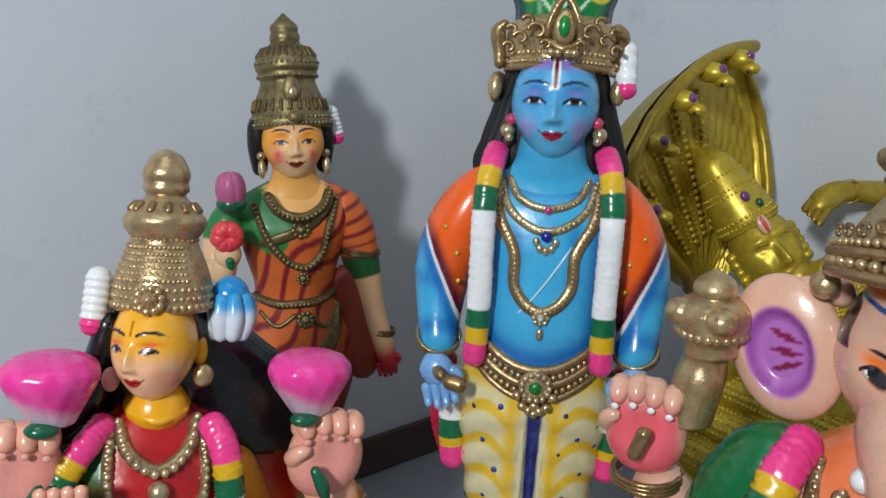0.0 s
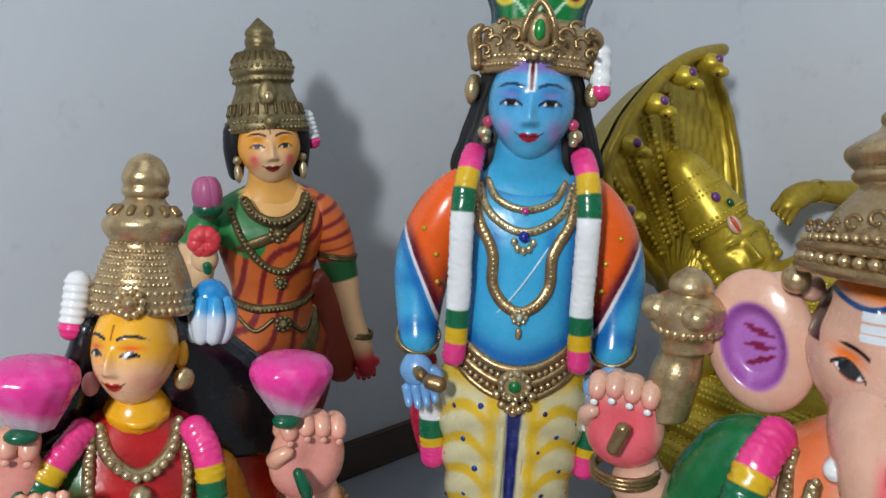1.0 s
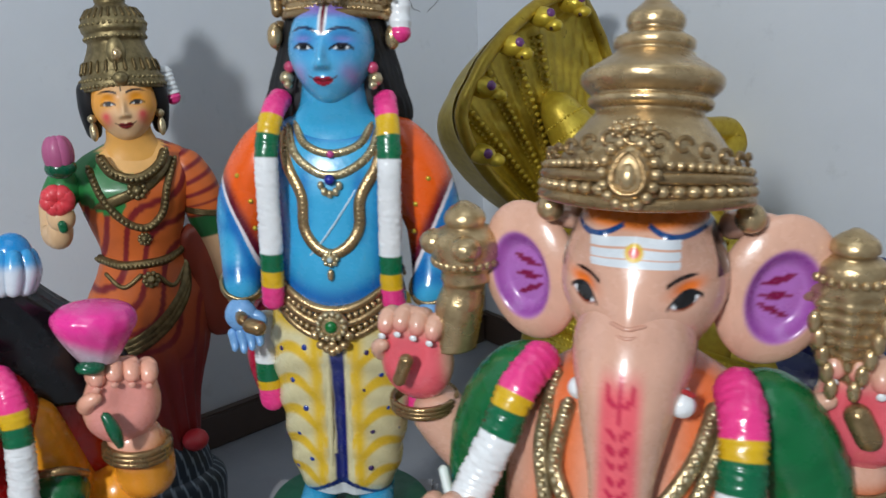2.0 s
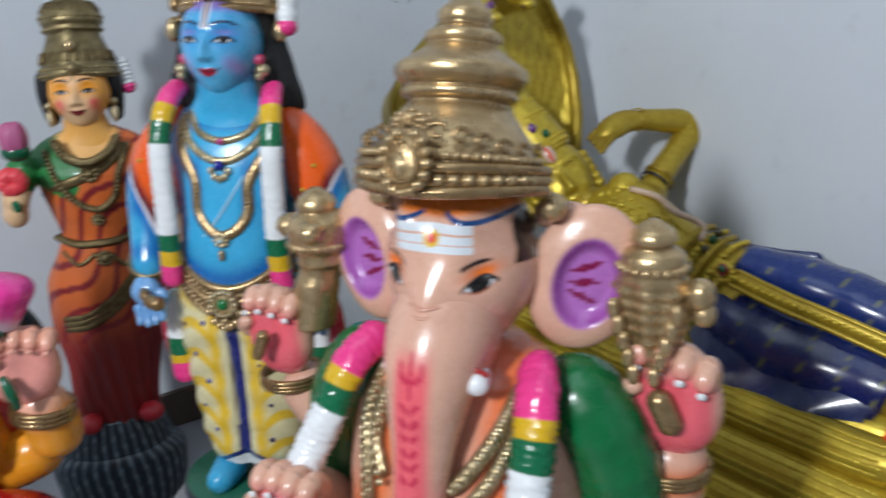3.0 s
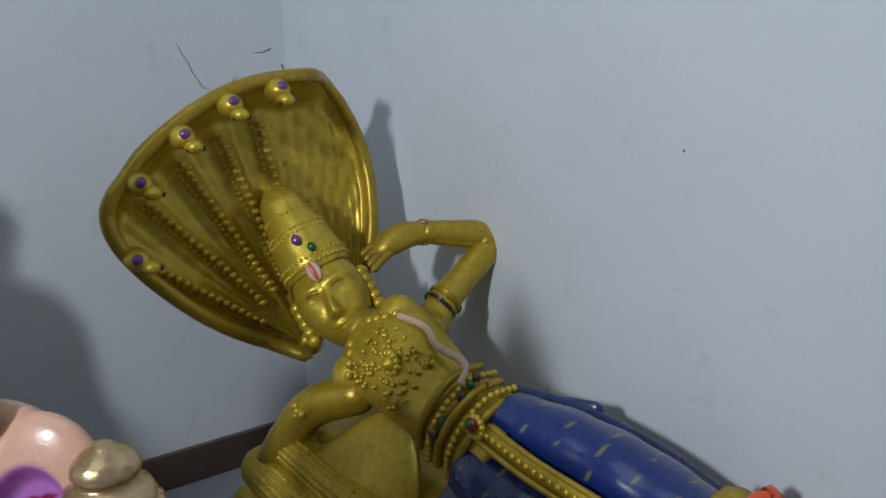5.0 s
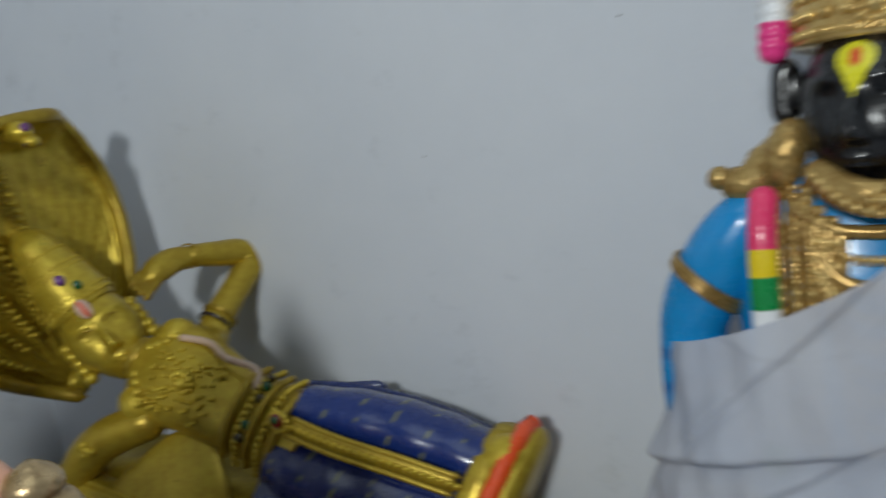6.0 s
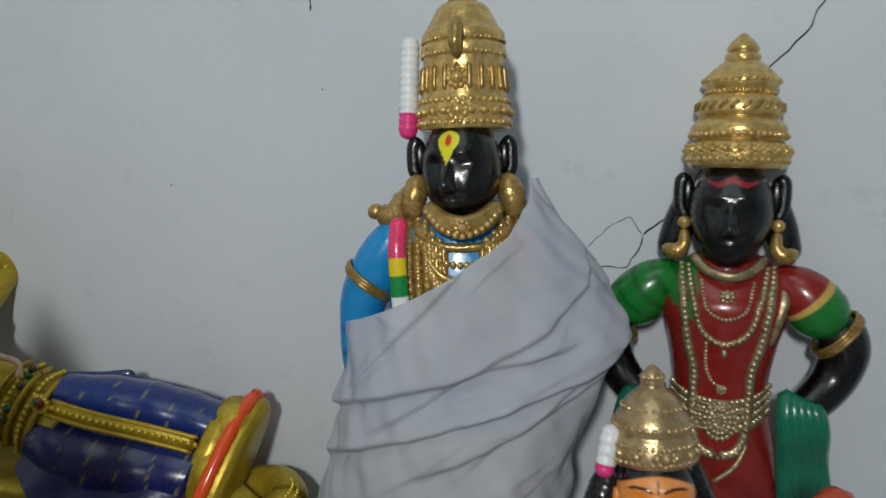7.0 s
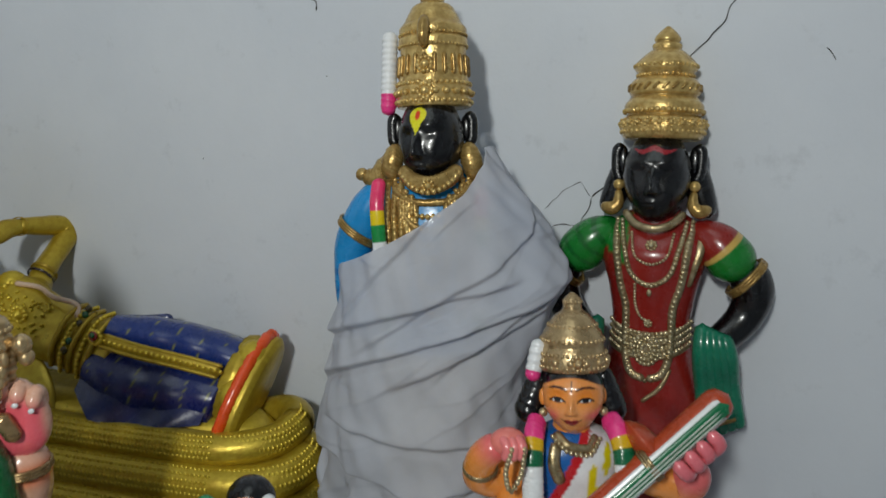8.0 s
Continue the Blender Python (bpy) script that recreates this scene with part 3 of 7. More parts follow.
    for x in (-0.032, 0.043):
        s.tube([(x, 0.006, 0.615), (x * 1.08, 0.008, 0.575), (x * 1.06, 0.012, 0.540)], [0.014, 0.0135, 0.008], BLACK, SA, n=24)
    def extra(c, X, Z, A):
        c = mixc(c, srgb(250, 165, 30), np.clip(sm(0.45, 0.85, A), 0, 1) * 0.8)
        c = mixc(c, srgb(240, 84, 90), 0.95 * np.exp(-((A - 0.56) / 0.12) ** 2 - ((Z + 0.30) / 0.10) ** 2))
        return mixc(c, BLACK, (1 - sm(0.02, 0.035, abs(X))) * (abs(Z - 0.42) < 0.11))
    mark = len(s.v)
    head(s, (0.006, -0.012, 0.586), 0.038, 0.036, 0.046, face_paint(skin, srgb(248, 160, 40), srgb(240, 90, 90), srgb(130, 30, 30), extra=extra, esc=0.95), yaw=-4, mat=SA)
    s.ball((0.006, 0.012, 0.602), (0.046, 0.036, 0.036), BLACK, SA)
    for x in (-0.034, 0.046):
        s.ball((x, -0.012, 0.572), 0.0055, G0, SI, 8, 10)
        s.ball((x, -0.012, 0.556), (0.005, 0.005, 0.012), G0, SI, 8, 10)
    crown(s, [(0.604, 0.050), (0.612, 0.051), (0.622, 0.0475), (0.640, 0.042), (0.655, 0.036), (0.664, 0.034), (0.667, 0.037), (0.674, 0.0365), (0.677, 0.039), (0.688, 0.038), (0.700, 0.031), (0.711, 0.0175), (0.713, 0.0185), (0.719, 0.0185), (0.722, 0.0165), (0.728, 0.0175), (0.738, 0.009), (0.746, 0.001)], 0.008, 0.006, OL,
          [(0.609, 0.0515, 0.003, 52), (0.617, 0.05, 0.0028, 48), (0.626, 0.046, 0.0018, 46), (0.668, 0.037, 0.0026, 34), (0.684, 0.039, 0.003, 34)])
    for k in range(26):
        a = radians(k * 360 / 26)
        s.tube([(0.008 + 0.0475 * math.cos(a), 0.006 + 0.0475 * math.sin(a), 0.624), (0.008 + 0.043 * math.cos(a), 0.006 + 0.043 * math.sin(a), 0.641)], 0.0022, G0, OL, m=6, n=8)
        s.tube([(0.008 + 0.0375 * math.cos(a), 0.006 + 0.0375 * math.sin(a), 0.69), (0.008 + 0.028 * math.cos(a), 0.006 + 0.028 * math.sin(a), 0.704)], 0.0024, G0, OL, m=6, n=8)
    s.ball((0.006, -0.034, 0.648), (0.011, 0.006, 0.018), G0, OL)
    s.ball((0.006, -0.039, 0.645), (0.006, 0.004, 0.008), G0, AN)
    s.ball((0.006, -0.048, 0.616), (0.009, 0.006, 0.008), G0, OL)
    side_tassel(s, (0.058, 0.012, 0.632), (0.068, 0.012, 0.582), 0.0105)
    for q in range(mark, len(s.v)):
        s.v[q] = s.v[q] - np.array((0, 0, 0.005))
    s.turn(mark, (0, 0.0, 0.545), -9)
    return s.done("standing_statue", placed(-0.2117, 0.919, 0.0405, 0.2, 24.3, 0.978))


def seated_lotus_statue():
    s = Sculpt()
    skin, gold_skin, red = srgb(240, 176, 150), srgb(246, 178, 26), srgb(186, 28, 30)
    body = [(0.20, 0, 0, 0.12, 0.10), (0.26, 0, 0, 0.11, 0.09), (0.32, 0, 0, 0.066, 0.05), (0.37, 0, 0, 0.062, 0.046), (0.42, 0, 0, 0.074, 0.048), (0.442, 0, 0.001, 0.068, 0.037), (0.462, 0, 0.003, 0.05, 0.028), (0.474, 0, 0.004, 0.03, 0.022)]
    def blouse(p, th):
        c = np.empty(p.shape[:2] + (3,))
        c[:] = red
        c[p[..., 0] < -0.036] = srgb(20, 104, 50)
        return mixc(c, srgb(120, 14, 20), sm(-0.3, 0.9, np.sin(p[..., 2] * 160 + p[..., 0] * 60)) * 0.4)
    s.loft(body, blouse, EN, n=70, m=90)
    # neck and head, turned a little aside
    s.tube([(0, 0.0, 0.455), (0, -0.004, 0.50)], [0.030, 0.026], gold_skin, EN)
    s.tube([(-0.024, -0.012, 0.478), (0, -0.028, 0.474), (0.024, -0.012, 0.478)], 0.0035, gold_skin, EN)
    def extra(c, X, Z, A):
        c = mixc(c, gold_skin, sm(-0.35, 0.1, Z) * 0.95)
        c = mixc(c, gold_skin, sm(0.8, 1.0, A) * 0.6)
        return c
    inner = face_paint(srgb(242, 190, 150), None, srgb(240, 150, 120), srgb(176, 24, 24), esc=0.86, look_x=0.04)
    def paint(X, Z):
        A = abs(X)
        base = np.empty(X.shape + (3,))
        base[:] = srgb(242, 190, 150)
        full = inner(X, Z)
        changed = np.abs(full - base).sum(-1) > 0.25
        c = extra(base, X, Z, A)
        c = mixc(c, srgb(240, 150, 120), 0.5 * np.exp(-((A - 0.58) / 0.2) ** 2 - ((Z + 0.42) / 0.16) ** 2))
        c = mixc(c, srgb(236, 92, 30), np.exp(-((A - 0.48) / 0.24) ** 2 - ((Z - 0.13) / 0.05) ** 2))
        c[changed] = full[changed]
        return mixc(c, srgb(150, 30, 20), (1 - sm(0.02, 0.04, abs(X))) * (abs(Z - 0.40) < 0.13))
    mark = len(s.v)
    head(s, (-0.004, -0.014, 0.530), 0.0325, 0.035, 0.045, paint, yaw=-38)
    # hair falls behind the shoulders
    s.ball((0.004, 0.014, 0.545), (0.043, 0.036, 0.04), BLACK, EN)
    s.loft([(0.42, 0.034, 0.040, 0.128, 0.018), (0.455, 0.036, 0.038, 0.118, 0.026), (0.50, 0.032, 0.032, 0.090, 0.030), (0.535, 0.018, 0.026, 0.062, 0.032), (0.565, 0.006, 0.020, 0.044, 0.030)], BLACK, EN, n=40, m=70, disp=lambda th, z: 0.02 * np.cos(26 * th + 40 * z))
    s.tube([(-0.037, 0.002, 0.555), (-0.046, 0.008, 0.51), (-0.06, 0.014, 0.47), (-0.085, 0.02, 0.45)], [0.010, 0.013, 0.018, 0.02], BLACK, EN)
    s.loft([(0.33, 0.04, 0.055, 0.10, 0.01), (0.42, 0.04, 0.05, 0.085, 0.012), (0.445, 0.04, 0.046, 0.06, 0.012)], srgb(200, 40, 24), EN, n=20, m=40)
    # ears and earrings
    s.ball((0.033, -0.006, 0.523), (0.006, 0.008, 0.013), gold_skin, EN)
    s.ball((0.035, -0.012, 0.503), (0.009, 0.006, 0.010), G0, AN)
    s.ball((-0.037, -0.014, 0.503), (0.007, 0.006, 0.010), srgb(220, 150, 140), EN)
    # crown
    crown(s, [(0.558, 0.039), (0.566, 0.040), (0.584, 0.038), (0.603, 0.0315), (0.617, 0.0265), (0.620, 0.029), (0.630, 0.0335), (0.634, 0.0325), (0.640, 0.027), (0.648, 0.019), (0.653, 0.0155), (0.655, 0.018), (0.660, 0.0185), (0.662, 0.0175), (0.668, 0.019), (0.678, 0.016), (0.688, 0.007), (0.690, 0.001)], 0.002, 0.0, AN,
          [(0.563, 0.0405, 0.0034, 40), (0.570, 0.040, 0.0024, 44), (0.577, 0.039, 0.003, 40), (0.616, 0.0272, 0.0014, 34)])
    for z in np.linspace(0.584, 0.610, 6):
        r = float(np.interp(z, [0.584, 0.603, 0.617], [0.038, 0.0315, 0.0265]))
        s.ring_beads((0.002, 0, z), r, r, 0.0024, 20, G0, AN, 160 + 30 * (z * 700 % 1), 300)
    for k in range(12):
        a = radians(k * 30)
        s.tube([(0.002 + 0.029 * math.cos(a), 0.029 * math.sin(a), 0.637), (0.002 + 0.021 * math.cos(a), 0.021 * math.sin(a), 0.647)], 0.0034, G0, AN, m=8, n=8)
    s.rosette((-0.012, -0.042, 0.570), 0.013, G0, AN, 10, nrm=(-0.2, -1, 0.1))
    side_tassel(s, (-0.046, 0.008, 0.592), (-0.052, 0.004, 0.535), 0.011)
    # blue and white flower beside the crown
    s.ball((0.057, 0.0, 0.566), (0.017, 0.015, 0.02), srgb(30, 140, 210), EN)
    for k in range(8):
        a = k * 0.8
        s.tube([(0.057 + 0.012 * math.cos(a), 0.012 * math.sin(a), 0.573), (0.057 + 0.016 * math.cos(a), 0.016 * math.sin(a), 0.553), (0.056 + 0.011 * math.cos(a), 0.012 * math.sin(a), 0.530)], [0.006, 0.008, 0.006],
               lambda p, t: mixc(np.full(t.shape + (3,), 1.0) * srgb(60, 160, 220), srgb(214, 222, 234), sm(0.28, 0.5, t)), EN, m=8, n=16)
    s.turn(mark, (0, 0.0, 0.49), -10)
    # necklaces and garlands
    nk = [(-0.030, 0.470), (-0.022, 0.448), (0.0, 0.436), (0.022, 0.448), (0.032, 0.470)]
    s.tube(on(body, nk, 0.0), 0.006, G0, SI, n=30)
    s.beads(on(body, nk, 0.006), 0.0042, 0.0075, G0, SI)
    s.ball(front(body, 0.0, 0.424, 0.004), 0.0085, G0, SI)
    for sx in (-1, 1):
        nk = [(sx * 0.036, 0.462), (sx * 0.038, 0.43), (sx * 0.033, 0.40), (sx * 0.02, 0.37), (0, 0.355)]
        s.tube(on(body, nk, 0.0), 0.005, G0, SI, n=30)
        s.beads(on(body, nk, 0.005), 0.0036, 0.0066, G0, SI)
    bands = [(0.26, PINK), (0.34, YELLOW), (0.44, GREEN), (1, WHITE)]
    garland(s, [(0.038, -0.02, 0.474), (0.05, -0.042, 0.455), (0.056, -0.05, 0.42), (0.058, -0.052, 0.37), (0.056, -0.056, 0.32)], 0.0120, bands, lump=0.13)
    garland(s, [(-0.036, -0.012, 0.474), (-0.058, -0.032, 0.452), (-0.072, -0.04, 0.43), (-0.082, -0.046, 0.385), (-0.08, -0.05, 0.33)], 0.0110, bands, lump=0.13)
    # raised hands with lotus flowers
    def lotus(cx, cy, cz, r):
        def col(p, th):
            c = np.empty(p.shape[:2] + (3,))
            c[:] = srgb(240, 58, 156)
            c = mixc(c, srgb(246, 120, 186), 0.22 * sm(0.2, 1.0, np.sin(p[..., 0] * 210 + p[..., 2] * 150)))
            return mixc(c, srgb(222, 196, 212), sm(-0.15, -0.7, (p[..., 2] - cz) / r + 0.35 * (p[..., 0] - cx) / r) * 0.95)
        s.loft([(cz - r * 0.95, cx + r * 0.1, cy, r * 0.50, r * 0.42), (cz - r * 0.6, cx + r * 0.05, cy, r * 0.72, r * 0.62), (cz - r * 0.1, cx, cy, r * 1.0, r * 0.86), (cz + r * 0.28, cx, cy, r * 1.14, r * 0.96), (cz + r * 0.52, cx + r * 0.02, cy, r * 1.05, r * 0.9), (cz + r * 0.70, cx + r * 0.06, cy, r * 0.74, r * 0.66), (cz + r * 0.78, cx + r * 0.1, cy, r * 0.25, r * 0.25)], col, EN, n=50, m=80,
               disp=lambda th, z: 0.016 * np.cos(7 * th + 20 * z) * sm(cz + r * 0.3, cz - r * 0.4, z) + 0.012 * np.cos(13 * th - 90 * z))
        s.ball((cx - r * 0.15, cy - r * 0.42, cz - r * 0.98), (r * 0.40, r * 0.3, r * 0.20), srgb(8, 92, 62), EN)
    for sx, cx, cz, r in ((1, 0.119, 0.508, 0.031), (-1, -0.080, 0.512, 0.031)):
        y = -0.035
        lotus(cx, y, cz, r)
        hx = cx + sx * 0.022
        s.tube([(cx + sx * 0.045, y + 0.03, cz - 0.185), (cx + sx * 0.042, y + 0.02, cz - 0.14), (hx, y + 0.008, cz - 0.10)], [0.029, 0.027, 0.025],
               lambda p, t: mixc(np.full(t.shape + (3,), 1.0) * srgb(240, 160, 50), skin, sm(0.5, 0.9, t)), EN, m=18, n=24)
        palm(s, (hx, y + 0.004, cz - 0.072), 0.034, 0.042, skin, srgb(238, 158, 146), nail=srgb(236, 170, 150))
        s.tube([(cx + sx * 0.004, y - 0.022, cz - 0.07), (cx + sx * 0.012, y - 0.028, cz - 0.086), (cx + sx * 0.018, y - 0.026, cz - 0.105)], [0.004, 0.006, 0.003], srgb(8, 92, 60), EN, m=8)
        bangle(s, (cx + sx * 0.036, y + 0.014, cz - 0.126), 0.0285, thick=0.13)
        s.tube([(sx * 0.06, 0.0, 0.43), (cx * 0.95, 0.02, cz - 0.205), (cx + sx * 0.044, y + 0.03, cz - 0.17)], [0.02, 0.03, 0.029], srgb(244, 160, 40), EN, m=18)
    # sleeve bands, lower hands and folded legs
    s.ball((0.085, -0.02, 0.345), (0.028, 0.03, 0.024), srgb(14, 96, 50), EN)
    s.tube([(0.06, -0.03, 0.372), (0.088, -0.04, 0.378), (0.112, -0.02, 0.36)], 0.004, G0, AN)
    s.tube([(-0.07, -0.03, 0.35), (-0.075, -0.06, 0.39), (-0.072, -0.075, 0.43)], [0.02, 0.02, 0.016], skin, EN)
    for k in range(4):
        s.tube([(-0.084 + k * 0.009, -0.078, 0.425), (-0.084 + k * 0.009, -0.08, 0.452)], 0.0052, skin, EN, m=8, n=10)
    for sx in (-1, 1):
        s.tube([(sx * 0.05, -0.04, 0.26), (sx * 0.14, -0.06, 0.25), (sx * 0.05, -0.12, 0.24)], [0.05, 0.05, 0.035], red, EN, m=20)
    return s.done("seated_lotus_statue", placed(-0.2584, 0.480, 0.025, 7.9, 28.5, 0.929))


def blue_statue():
    s = Sculpt()
    blue, deep, yellow, cream = srgb(64, 172, 220), srgb(10, 96, 178), srgb(232, 190, 40), srgb(226, 216, 170)
    torso = [(0.385, 0, 0, 0.066, 0.046), (0.42, 0, -0.002, 0.066, 0.05), (0.463, 0, -0.004, 0.060, 0.05), (0.50, 0, -0.002, 0.059, 0.046), (0.55, 0, 0.001, 0.066, 0.042), (0.578, 0, 0.004, 0.073, 0.036), (0.598, 0, 0.007, 0.064, 0.028), (0.612, 0, 0.008, 0.046, 0.023), (0.624, 0, 0.008, 0.030, 0.02)]
    def skin(p, th):
        x, z = p[..., 0], p[..., 2]
        c = np.empty(x.shape + (3,))
        c[:] = blue
        c = mixc(c, deep, 0.95 * np.exp(-((abs(x) - 0.050) / 0.009) ** 2))
        c = mixc(c, deep, 0.9 * np.exp(-((z - 0.452 + 0.010 * np.cos(x * 45)) / 0.012) ** 2))
        c = mixc(c, deep, 0.75 * np.exp(-((abs(x) - 0.026) / 0.006) ** 2) * sm(0.49, 0.52, z) * sm(0.58, 0.55, z))
        c = mixc(c, deep, 0.8 * np.exp(-((z - 0.596 + 0.0 * x) / 0.006) ** 2) * (abs(x) < 0.05))
        return c
    s.loft(torso, skin, EN, n=110, m=130, power=2.2)
    # pleated trousers with dots
    legs = [(0.215, 0.0, 0.0, 0.048, 0.036), (0.232, 0, -0.002, 0.055, 0.040), (0.28, 0, -0.002, 0.063, 0.044), (0.34, 0, -0.002, 0.070, 0.048), (0.39, 0, -0.002, 0.073, 0.052), (0.425, 0, 0, 0.069, 0.05)]
    def cloth(p, th):
        x, y, z = p[..., 0], p[..., 1], p[..., 2]
        c = np.empty(x.shape + (3,))
        c[:] = cream
        A = abs(x)
        swag = np.sin((z + 2.6 * (A - 0.037) ** 2 * 14 - A * 0.55) * 175)
        c = mixc(c, yellow, sm(0.1, 0.8, swag) * 0.95)
        c = mixc(c, yellow, np.exp(-((A - 0.02) / 0.007) ** 2))
        c = mixc(c, yellow, sm(0.40, 0.42, z))
        c = mixc(c, cream * np.ones(3), 1.0 * (A < 0.013))
        c = mixc(c, NAVY, 1.0 * (abs(x - 0.001) < 0.0065) * (y < 0))
        hem = 0.222 + 0.010 * np.cos(A * 70)
        c = mixc(c, NAVY, 1.0 * (z < hem + 0.006))
        c = mixc(c, WHITE, 1.0 * (z < hem - 0.001))
        return c
    fold = lambda th, z: 0.022 * np.sin((z * 175) + 3.0 * np.cos(th * 2)) * sm(0.42, 0.38, z) - 0.14 * np.exp(-((np.cos(th)) / 0.12) ** 2) * (np.sin(th) < 0) * sm(0.40, 0.33, z)
    s.loft(legs, cloth, EN, n=150, m=180, disp=fold, power=2.3)
    for k, (x, z) in enumerate([(-0.055, 0.385), (-0.03, 0.392), (-0.045, 0.352), (-0.062, 0.325), (-0.033, 0.322), (-0.042, 0.29), (-0.06, 0.275), (-0.03, 0.262), (-0.047, 0.246), (0.03, 0.388), (0.055, 0.395), (0.043, 0.362), (0.026, 0.347), (0.06, 0.35), (0.048, 0.322), (0.033, 0.297), (0.056, 0.292), (0.043, 0.262), (0.03, 0.252), (0.06, 0.37)]):
        q = front(legs, x, z, 0.0005)
        s.ball(q, (0.0034, 0.0022, 0.0034), srgb(24, 60, 150) if k % 3 else srgb(60, 40, 90), EN, 7, 9)
    # sculpted piping down the middle
    for x in (-0.0085, 0.0105):
        s.tube(on(legs, [(x, 0.395), (x, 0.33), (x * 1.2, 0.27), (x * 1.5, 0.232)], -0.004), 0.0032, cream, EN, n=30)
    # feet on a round dark-edged base
    for sx in (-1, 1):
        s.tube([(sx * 0.03, 0.004, 0.235), (sx * 0.03, 0.0, 0.206), (sx * 0.033, -0.03, 0.196), (sx * 0.036, -0.055, 0.195)], [0.019, 0.019, 0.018, 0.013], srgb(60, 164, 210), EN, n=30)
    s.loft([(0.160, 0, 0, 0.086, 0.075), (0.176, 0, 0, 0.09, 0.08), (0.184, 0, 0, 0.086, 0.075)], lambda p, th: np.where((p[..., 2:3] > 0.183), np.asarray(srgb(30, 92, 70)), np.asarray(srgb(38, 44, 50))), SA, n=16, m=60)
    # arms
    def arm(p, t):
        x, z = abs(p[..., 0]), p[..., 2]
        c = np.empty(t.shape + (3,))
        c[:] = blue
        c = mixc(c, deep, np.exp(-((t - 0.62) / 0.05) ** 2) * 0.5)
        c = mixc(c, deep, 0.7 * np.exp(-((t - 0.86) / 0.05) ** 2))
        # orange shawl with a maroon and white edge
        e = x - (0.070 + (z - 0.452) * 0.42)
        c = mixc(c, deep, 0.8 * np.exp(-((e - 0.006) / 0.006) ** 2) * (z > 0.44))
        c = mixc(c, srgb(240, 96, 24), 1.0 * (e < 0.0) * (z > 0.44))
        c = mixc(c, srgb(96, 18, 40), sm(-0.016, -0.004, e) * (e < 0) * (z > 0.44) * sm(0.57, 0.54, z))
        return mixc(c, srgb(230, 222, 228), 1.0 * (abs(e) < 0.0017) * (z > 0.44))
    for sx in (-1, 1):
        k = 1.0 if sx < 0 else 0.97
        s.tube([(sx * 0.046, 0.008, 0.610), (sx * 0.066 * k, 0.006, 0.580), (sx * 0.085 * k, 0.004, 0.540), (sx * 0.096 * k, 0.001, 0.500), (sx * 0.096 * k, -0.014, 0.462), (sx * 0.092 * k, -0.032, 0.430)], [0.012, 0.027, 0.031, 0.027, 0.021, 0.017], arm, EN, n=300, m=150)
        bangle(s, (sx * 0.095 * k, -0.022, 0.448), 0.0205, tilt=(38, sx * -14, 0), thick=0.10, mat=SI)
        hand(s, (sx * 0.092 * k, -0.042, 0.415), 0.033, srgb(120, 170, 222), (-sx * 0.25, -0.25, -1), (sx * -1, 0, 0.2))
        for x, y, z in ((0.092, -0.023, 0.556), (0.080, -0.026, 0.532), (0.078, -0.025, 0.505)):
            s.ball((sx * x * k, y, z), 0.0026, G0, BR, 6, 8)
    # flute stub in the hand
    s.tube([(-0.085, -0.062, 0.421), (-0.062, -0.068, 0.417)], 0.0075, G0, AN, n=12)
    s.tube([(-0.1, -0.03, 0.424), (-0.085, -0.06, 0.421)], 0.006, G0, AN, n=12)
    # flower garland hanging over both shoulders
    bands = [(0.10, PINK), (0.15, YELLOW), (0.215, GREEN), (0.52, WHITE), (0.58, GREEN), (0.635, YELLOW), (0.72, PINK), (1.0, WHITE)]
    for sx in (-1, 1):
        x = sx * 0.056
        garland(s, [(sx * 0.047, -0.004, 0.632), (sx * 0.052, -0.030, 0.618), (x, -0.047, 0.585), (x * 1.0, -0.051, 0.52), (x * 1.02, -0.05, 0.455), (x * 1.06, -0.046, 0.43)], 0.0108, [(0.16, PINK), (0.24, YELLOW), (0.33, GREEN), (0.73, WHITE), (0.81, GREEN), (0.88, YELLOW), (1, PINK)])
        garland(s, [(sx * 0.078, -0.006, 0.412), (sx * 0.08, -0.008, 0.36), (sx * 0.076, -0.01, 0.30)], 0.0125, [(0.5, WHITE), (0.68, GREEN), (0.76, YELLOW), (1, PINK)])
        s.tube([(sx * 0.085, 0.01, 0.42), (sx * 0.093, 0.008, 0.36), (sx * 0.085, 0.004, 0.305)], [0.008, 0.012, 0.006], srgb(176, 24, 60), EN, flat=1.4)
    # thread across the chest
    s.tube(on(torso, [(0.038, 0.575), (0.012, 0.53), (-0.015, 0.492), (-0.045, 0.462)], 0.0006), 0.0009, srgb(196, 222, 236), EN, n=40)
    # necklaces
    def chain(pts, r, bead, mat=AN):
        s.tube(on(torso, pts, 0.0005), r * 1.25, G0, mat, n=60, flat=0.7)
        s.beads(on(torso, pts, r * 0.75), bead * 0.85, bead * 2.0, G0, mat)
    chain([(-0.036, 0.606), (-0.026, 0.588), (0, 0.580), (0.026, 0.588), (0.036, 0.606)], 0.0032, 0.0018, SI)
    chain([(-0.043, 0.603), (-0.034, 0.578), (-0.012, 0.563), (0, 0.561), (0.012, 0.563), (0.034, 0.578), (0.043, 0.603)], 0.0034, 0.0026, SI)
    chain([(-0.046, 0.60), (-0.042, 0.57), (-0.027, 0.54), (-0.025, 0.51), (-0.014, 0.494), (0, 0.488), (0.014, 0.494), (0.025, 0.51), (0.027, 0.54), (0.042, 0.57), (0.046, 0.60)], 0.0046, 0.0022, AN)
    s.ball(front(torso, 0, 0.580, 0.004), 0.0035, srgb(190, 60, 130), EN)
